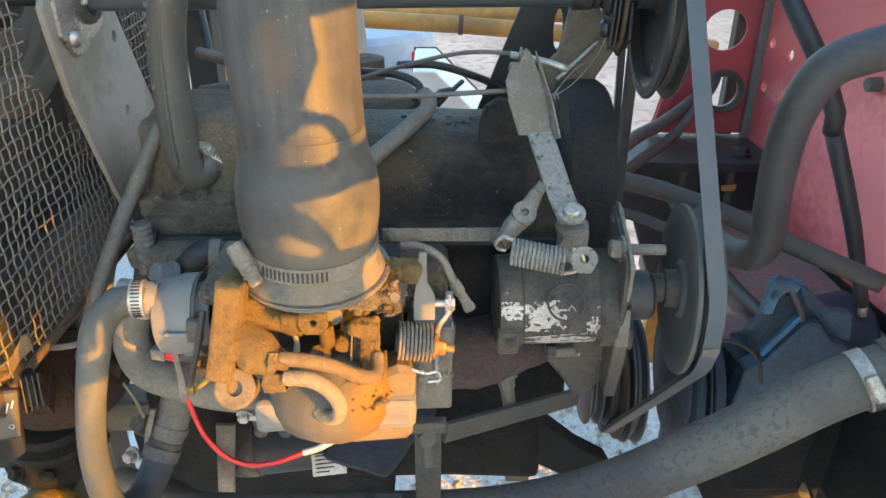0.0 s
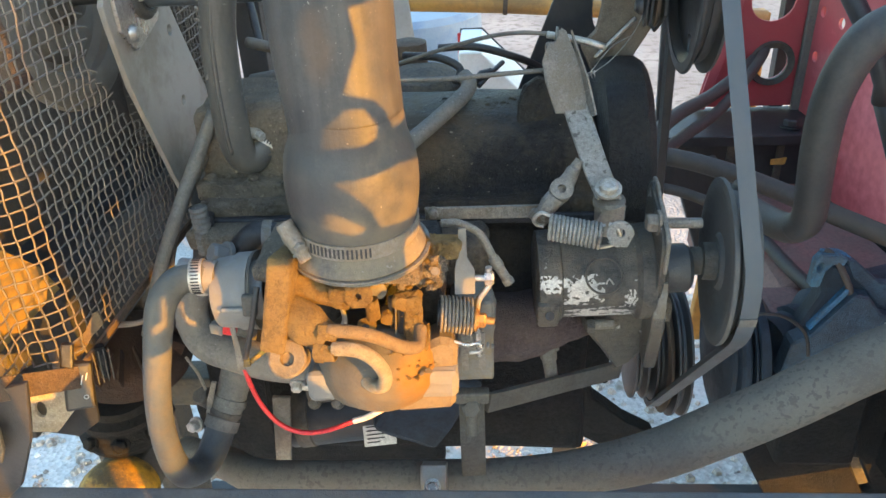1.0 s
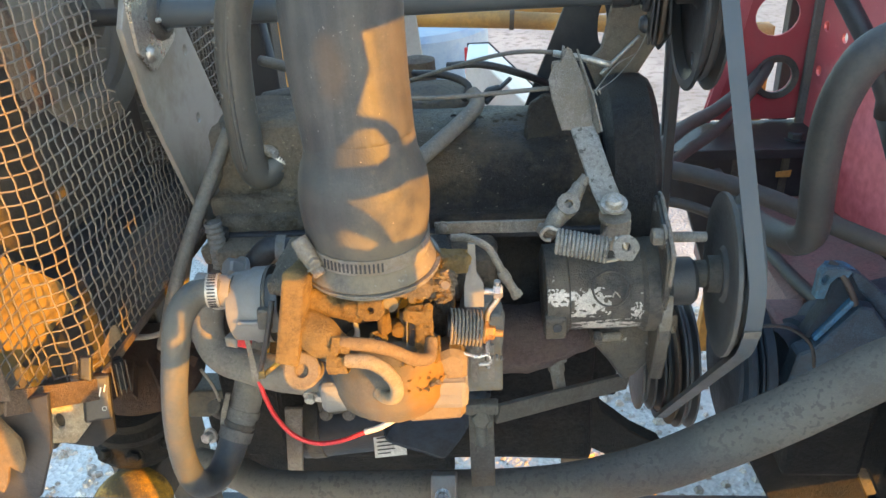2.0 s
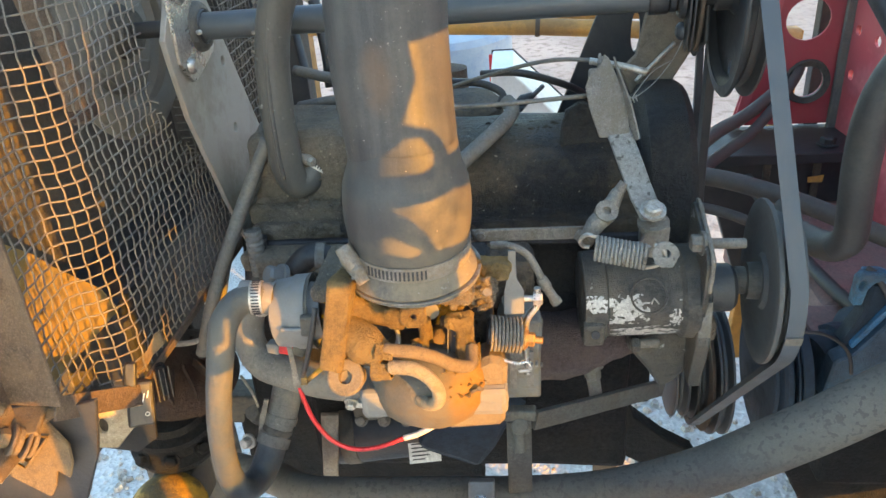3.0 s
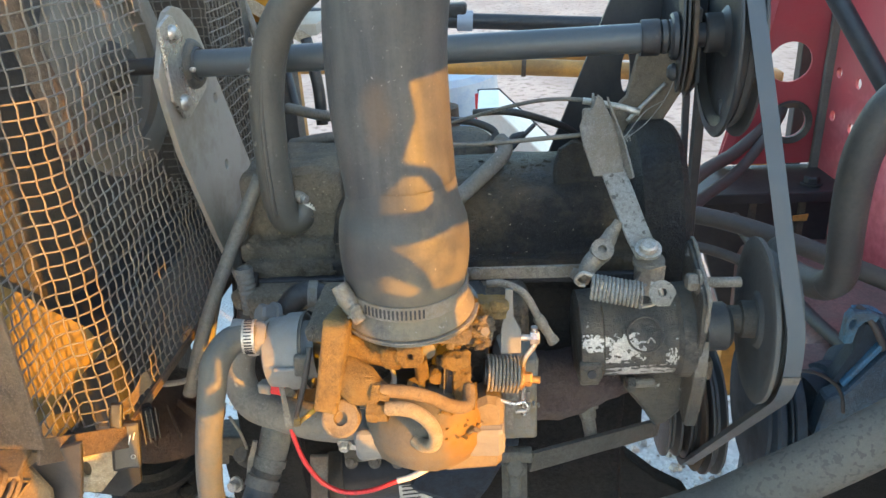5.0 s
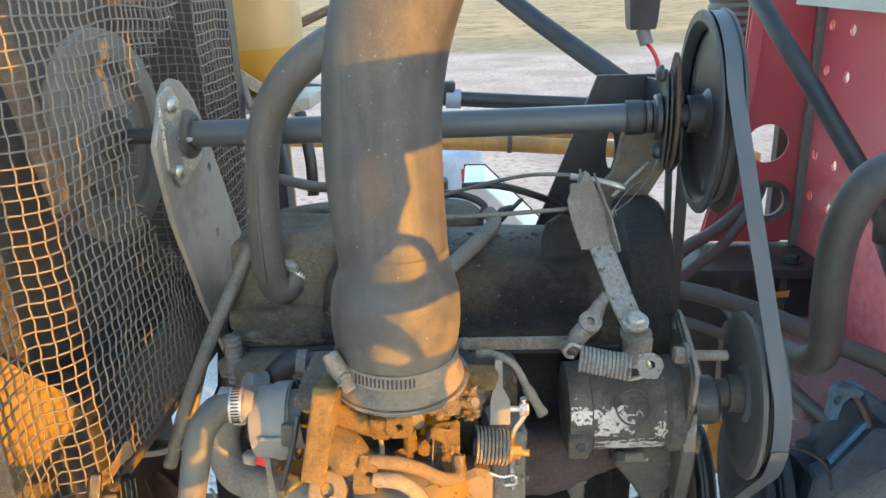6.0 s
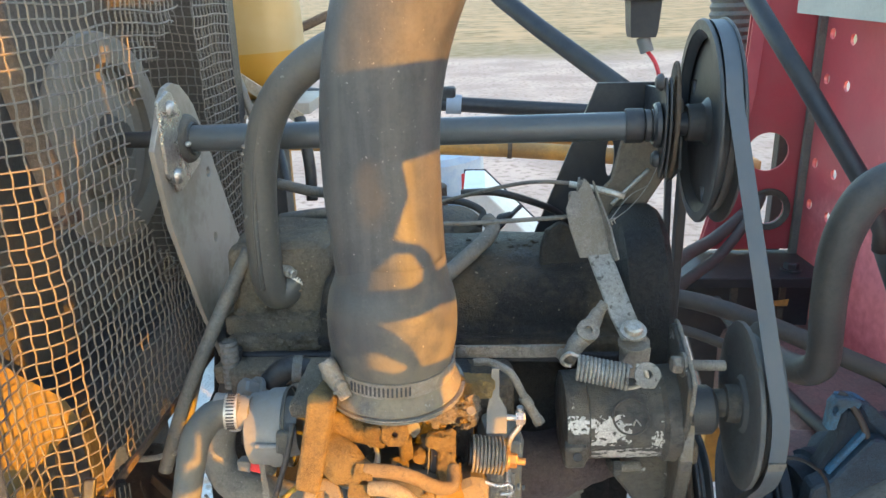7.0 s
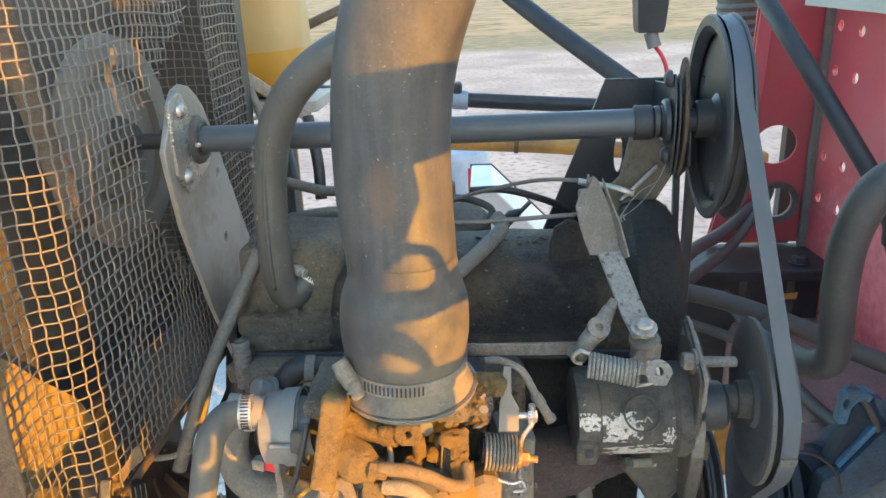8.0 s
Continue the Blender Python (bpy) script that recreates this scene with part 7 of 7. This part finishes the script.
part("end_elbow", tube([(0.3595, 0.776, 1.034), (0.3560, 0.788, 1.0245), (0.350, 0.805, 1.019), (0.342, 0.840, 1.013), (0.330, 0.890, 1.007)], [0.0176, 0.0180, 0.0176, 0.0172, 0.017], 28), RUBBER_WORN, big, "dusty pale elbow at the foot of the hose")
# The last tube traces a dark line across the lower shell.
for pts, r, mt in (([(0.22, 1.02, 1.03), (0.30, 0.99, 1.022), (0.38, 0.94, 1.008), (0.46, 0.89, 0.985), (0.56, 0.84, 0.955)], 0.0130, RUBBER_WORN), ([(0.19, 1.0, 0.99), (0.27, 0.98, 0.985), (0.34, 0.94, 0.97), (0.42, 0.92, 0.94)], 0.0075, RUBBER_WORN), ([(0.20, 0.98, 1.035), (0.30, 1.15, 1.035), (0.40, 1.30, 1.02), (0.50, 1.43, 1.035), (0.56, 1.52, 1.06)], 0.0115, RUBBER_WORN), ([(0.20, 0.96, 1.01), (0.30, 1.12, 1.005), (0.41, 1.28, 1.0), (0.52, 1.43, 1.05), (0.55, 1.52, 1.08)], 0.0095, RUBBER_WORN), ([(0.405, 1.28, 0.905), (0.436, 1.12, 0.858), (0.4541, 1.012, 0.846), (0.468, 0.925, 0.848), (0.478, 0.88, 0.852)], 0.0105, CABLE)):
    solid("supply_hose", tube(pts, r, 18), mt, "dusty rubber supply hose towards the red body", "hose", "supply hoses")
pump = thing("blue_pump", (0.46, 0.88, 0.7), "blue painted hydraulic pump with worn flange", "pump")
part("flange", rough(sheet([(0.412, 0.917), (0.413, 0.955), (0.419, 0.963), (0.439, 0.964), (0.452, 0.957), (0.447, 0.946), (0.436, 0.950), (0.428, 0.940), (0.424, 0.917)], (0, 0.843, 0), (1, 0.0, 0), (0, 0.0, 1), 0.016, [(0.4195, 0.947, 0.004, 0.0065)], 0.002), 0.0008, 40), BLUE, pump, "blue flange ear with a bolt hole")
part("side_plate", rough(sheet([(0.4495, 0.958), (0.4643, 0.9515), (0.499, 0.921), (0.530, 0.915), (0.538, 0.872), (0.5034, 0.882), (0.4832, 0.909), (0.4653, 0.9265)], (0, 0.846, 0), (1, 0.0, 0), (0, 0.0, 1), 0.014, (), 0.002), 0.0008, 40), CASING, pump, "chipped blue side plate")
part("flange_edge", tube([(0.421, 0.8415, 0.9635), (0.440, 0.8410, 0.9635), (0.4560, 0.841, 0.954), (0.4643, 0.842, 0.9445)], 0.0028, 10), RIBBLUE, pump)
part("body", rough(lathe([(0, 0), (0, 0.035), (0.02, 0.050), (0.06, 0.058), (0.16, 0.058), (0.18, 0.04), (0.18, 0)], (0.445, 0.90, 0.805), (1, 0.25, 0.1), 44), 0.002, 30), NAVY, pump)
part("rib", rough(sheet([(0.4600, 0.9205), (0.4650, 0.9135), (0.4235, 0.8510), (0.419, 0.8560)], (0, 0.838, 0), (1, 0, 0), (0, 0, 1), 0.014, (), 0.002), 0.0008, 60), RIBBLUE, pump, "bright blue worn rib")
# Dark sheet in place of the shaded hollow between ear and rib.
part("upper_casing", rough(sheet([(0.412, 0.850), (0.4325, 0.9026), (0.434, 0.945), (0.455, 0.950), (0.500, 0.918), (0.535, 0.91), (0.525, 0.86)], (0, 0.863, 0), (1, 0.0, 0), (0, 0.0, 1), 0.03, (), 0.004), 0.0015, 30), NAVY, pump, "blue-black sheet filling the dark hollow")
part("lower_casing", rough(sheet([(0.4655, 0.9125), (0.4225, 0.851), (0.400, 0.838), (0.392, 0.775), (0.52, 0.765), (0.525, 0.875), (0.5034, 0.882), (0.4832, 0.909)], (0, 0.8445, 0), (1, 0.0, 0), (0, 0.0, 1), 0.03, (), 0.003), 0.0012, 30), CASING, pump, "grimy blue-black lower casing")
part("neck", lathe([(0, 0), (0, 0.038), (0.03, 0.040), (0.034, 0.046), (0.05, 0.046), (0.05, 0)], (0.395, 0.865, 0.80), (0.9, 0.3, 0.1), 36), NAVY, pump)
for k in range(3):
    part("cap_bolt", hexhead((0.452 + 0.020 * k, 0.822, 0.862 - 0.012 * k), (-0.2, -0.9, 0.3), 0.007, 0.006), NAVY, pump)
part("foot", box((0.50, 0.92, 0.66), (0.12, 0.1, 0.20), bevel=0.01), OILY, pump)
solid("strap_hose", tube([(0.4255, 0.8405, 0.9645), (0.4320, 0.8365, 0.9620), (0.4399, 0.831, 0.9530), (0.4577, 0.828, 0.9225), (0.4738, 0.826, 0.883), (0.4911, 0.825, 0.8335), (0.497, 0.83, 0.80)], 0.0042, 12), RUBBER_WORN, "thin brown hose lying over the blue pump", "hose")
solid("pump_lead", tube([(0.340, 0.815, 0.882), (0.356, 0.815, 0.8856), (0.380, 0.815, 0.8819), (0.4041, 0.815, 0.8658), (0.4171, 0.815, 0.8459), (0.4237, 0.815, 0.8182)], 0.0024, 8), CABLE, "thin black lead near the pump", "cable")

# background, seen through the machine
tank = thing("plastic_tank", (-0.42, 1.32, 1.2), "yellowed translucent plastic tank", "tank")
bm = box((-0.428, 1.33, 1.42), (0.17, 0.15, 0.27), (0, -3, 5), 0)
bmesh.ops.subdivide_edges(bm, edges=bm.edges[:], cuts=9, use_grid_fill=True)
mid = Vector((-0.428, 1.33, 1.42))
half, corner = Vector((0.085, 0.075, 0.135)), 0.05
for v in bm.verts:
    d = v.co - mid
    core = Vector([max(-(h - corner), min(h - corner, c)) for c, h in zip(d, half)])
    away = d - core
    if away.length > 1e-6:
        v.co = mid + core + away.normalized() * min(away.length, corner)
for f in bm.faces:
    f.smooth = True
    f.material_index = 1 if f.calc_center_median().z < 1.362 else 0
part("shell", bm, TANK, tank, "cream plastic shell, amber where it is filled").data.materials.append(TANK_FUEL)
part("strap", box((-0.395, 1.25, 1.30), (0.15, 0.004, 0.02), (0, 35, 0), 0.001), CREAM, tank)
part("tank_shelf", box((-0.42, 1.34, 1.274), (0.2, 0.16, 0.02), bevel=0.002), PALE, tank)
part("tank_stand", box((-0.42, 1.36, 0.632), (0.05, 0.05, 1.264), bevel=0.002), DARK, tank)
boom = thing("orange_boom", (0.0, 2.0, 0.0), "faded orange steel boom of two tubes", "boom")
part("tube", tube([(-0.7, 2.02, 1.075), (0.05, 2.0, 1.045), (0.71, 1.98, 0.99)], 0.022, 20, 3), ORANGE, boom)
part("tube", tube([(-0.7, 2.1, 1.06), (0.1, 2.1, 1.055), (0.7, 2.08, 1.05)], 0.02, 20, 3), ORANGE, boom)
part("sleeve", lathe([(0, 0.022), (0, 0.026), (0.012, 0.026), (0.012, 0.022)], (0.045, 2.0, 1.0455), (1, -0.03, -0.05), 24), RUST, boom)
part("upright", box((-0.6, 2.06, 0.53), (0.05, 0.06, 1.05), bevel=0.003), ORANGE, boom)
part("upright", box((0.705, 2.04, 0.5), (0.055, 0.06, 1.0), bevel=0.003), ORANGE, boom)
pipe = thing("black_rail", (0.1, 1.6, 0.0), "black pipe rail with a pale blue coupling", "rail")
part("pipe", tube([(-0.6, 1.60, 1.27), (-0.1, 1.60, 1.229), (0.26, 1.60, 1.203), (0.64, 1.6, 1.175)], 0.016, 18, 2), DARK, pipe)
part("coupling", lathe([(0, 0.016), (0, 0.021), (0.032, 0.021), (0.032, 0.016)], (-0.10, 1.60, 1.229), (1, 0, -0.07), 24), SKYBLUE, pipe, "pale blue plastic coupling")
part("fitting", rough(box((-0.105, 1.60, 1.25), (0.05, 0.03, 0.03), (0, 0, 0), 0.006), 0.001, 60, 2), CABLE, pipe)
part("upright", box((-0.58, 1.6, 0.63), (0.03, 0.03, 1.27), bevel=0.002), DARK, pipe)
part("upright", box((0.62, 1.6, 0.585), (0.03, 0.03, 1.17), bevel=0.002), DARK, pipe)
solid("thin_upright", box((0.2850, 1.2, 1.07), (0.011, 0.011, 0.30), (0, -2, 0), 0.002), DARK, "thin black upright bar behind the engine", "bar")
solid("brace_tube", tube([(-0.10, 1.62, 1.56), (0.018, 1.5, 1.44), (0.206, 1.3, 1.3), (0.225, 1.28, 1.286)], 0.017, 20, 3), DARK, "dark steel brace tube behind the shaft", "tube")
solid("thin_bar", tube([(-0.41, 1.42, 1.38), (-0.26, 1.5, 1.445), (-0.12, 1.5, 1.50)], 0.009, 12, 2), RUST, "thin rusty bar behind the tank", "bar")
lamp = thing("black_funnel", (0.18, 1.0, 1.39), "black tapered plastic housing with a wire", "housing")
part("shell", lathe([(0, 0), (0, 0.022), (0.008, 0.0245), (0.045, 0.028), (0.046, 0.042), (0.056, 0.044), (0.056, 0.04)], (0.183, 1.0, 1.397), (0, 0, 1), 4), DARK, lamp)
part("collar", lathe([(0, 0.006), (0, 0.009), (0.02, 0.009), (0.02, 0.006)], (0.190, 0.992, 1.378), (-0.3, 0.2, 1), 16), CARB_GREY, lamp)
part("lead", tube([(0.190, 0.992, 1.380), (0.199, 0.98, 1.365), (0.203, 0.97, 1.345), (0.2, 0.95, 1.31)], 0.0028, 8), WIRE_RED, lamp)
part("hanger", tube([(0.183, 1.0, 1.45), (0.183, 1.0, 1.60)], 0.01, 10), DARK, lamp)
solid("corrugated_duct", lathe([(0.008 * k, 0.045 + 0.004 * (k % 2)) for k in range(60)], (0.50, 1.62, 1.15), (-0.02, 0, 1), 28), CABLE_GREY, "grey corrugated duct behind the red gusset", "duct")
drum = thing("blue_drum", (-0.30, 2.75, 0.0), "pale blue drum with a white lid on the yard", "drum")
part("body", lathe([(0, 0), (0, 0.28), (0.3, 0.285), (0.32, 0.295), (0.34, 0.285), (0.6, 0.285), (0.62, 0.295), (0.64, 0.285), (0.88, 0.28), (0.9, 0.26), (0.9, 0)], (-0.30, 2.75, 0.0), (0, 0, 1), 48), SKYBLUE, drum)
wedge = thing("white_wedge_block", (0.0, 2.4, 0.0), "white wedge-shaped body end with dark edging and a red marker", "machine part")
part("body", sheet([(-0.082, 0.0), (0.30, 0.0), (0.30, 0.56), (0.135, 0.728), (-0.0165, 0.881), (-0.082, 0.881)], (0, 2.46, 0), (1, 0, 0), (0, 0, 1), 0.30, (), 0.004), WHITE, wedge)
part("edging", tube([(-0.082, 2.457, 0.79), (-0.082, 2.457, 0.881), (-0.0165, 2.457, 0.881), (0.135, 2.457, 0.728), (0.30, 2.457, 0.56)], 0.005, 8, 1), DARK, wedge, "dark rubber edging")
part("marker", box((-0.088, 2.455, 0.825), (0.014, 0.012, 0.09), bevel=0.003), WIRE_RED, wedge, "red marker strip")
solid("upright_board", box((-0.20, 1.9, 0.7), (0.10, 0.03, 1.3), (0, -6, 10), 0.004), PALE, "pale upright board behind the shaft", "board")


# added screen standing unseen right of the view, to block and shape the sun
door = thing("sun_screen", (0.6, 0.4, 0.0), "unseen white screen with openings that shape the sunlight", "door")
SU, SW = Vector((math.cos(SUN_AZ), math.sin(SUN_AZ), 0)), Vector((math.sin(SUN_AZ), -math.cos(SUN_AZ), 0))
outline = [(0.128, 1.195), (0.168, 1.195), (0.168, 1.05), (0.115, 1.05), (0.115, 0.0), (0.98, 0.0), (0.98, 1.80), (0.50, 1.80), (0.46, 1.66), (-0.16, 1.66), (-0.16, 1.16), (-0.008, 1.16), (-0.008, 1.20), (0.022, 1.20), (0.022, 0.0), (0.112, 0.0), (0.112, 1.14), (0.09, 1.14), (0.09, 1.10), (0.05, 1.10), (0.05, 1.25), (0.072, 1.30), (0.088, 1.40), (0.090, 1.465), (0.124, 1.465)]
# openings drawn from the sunlit patches on hose, carburettor and guard
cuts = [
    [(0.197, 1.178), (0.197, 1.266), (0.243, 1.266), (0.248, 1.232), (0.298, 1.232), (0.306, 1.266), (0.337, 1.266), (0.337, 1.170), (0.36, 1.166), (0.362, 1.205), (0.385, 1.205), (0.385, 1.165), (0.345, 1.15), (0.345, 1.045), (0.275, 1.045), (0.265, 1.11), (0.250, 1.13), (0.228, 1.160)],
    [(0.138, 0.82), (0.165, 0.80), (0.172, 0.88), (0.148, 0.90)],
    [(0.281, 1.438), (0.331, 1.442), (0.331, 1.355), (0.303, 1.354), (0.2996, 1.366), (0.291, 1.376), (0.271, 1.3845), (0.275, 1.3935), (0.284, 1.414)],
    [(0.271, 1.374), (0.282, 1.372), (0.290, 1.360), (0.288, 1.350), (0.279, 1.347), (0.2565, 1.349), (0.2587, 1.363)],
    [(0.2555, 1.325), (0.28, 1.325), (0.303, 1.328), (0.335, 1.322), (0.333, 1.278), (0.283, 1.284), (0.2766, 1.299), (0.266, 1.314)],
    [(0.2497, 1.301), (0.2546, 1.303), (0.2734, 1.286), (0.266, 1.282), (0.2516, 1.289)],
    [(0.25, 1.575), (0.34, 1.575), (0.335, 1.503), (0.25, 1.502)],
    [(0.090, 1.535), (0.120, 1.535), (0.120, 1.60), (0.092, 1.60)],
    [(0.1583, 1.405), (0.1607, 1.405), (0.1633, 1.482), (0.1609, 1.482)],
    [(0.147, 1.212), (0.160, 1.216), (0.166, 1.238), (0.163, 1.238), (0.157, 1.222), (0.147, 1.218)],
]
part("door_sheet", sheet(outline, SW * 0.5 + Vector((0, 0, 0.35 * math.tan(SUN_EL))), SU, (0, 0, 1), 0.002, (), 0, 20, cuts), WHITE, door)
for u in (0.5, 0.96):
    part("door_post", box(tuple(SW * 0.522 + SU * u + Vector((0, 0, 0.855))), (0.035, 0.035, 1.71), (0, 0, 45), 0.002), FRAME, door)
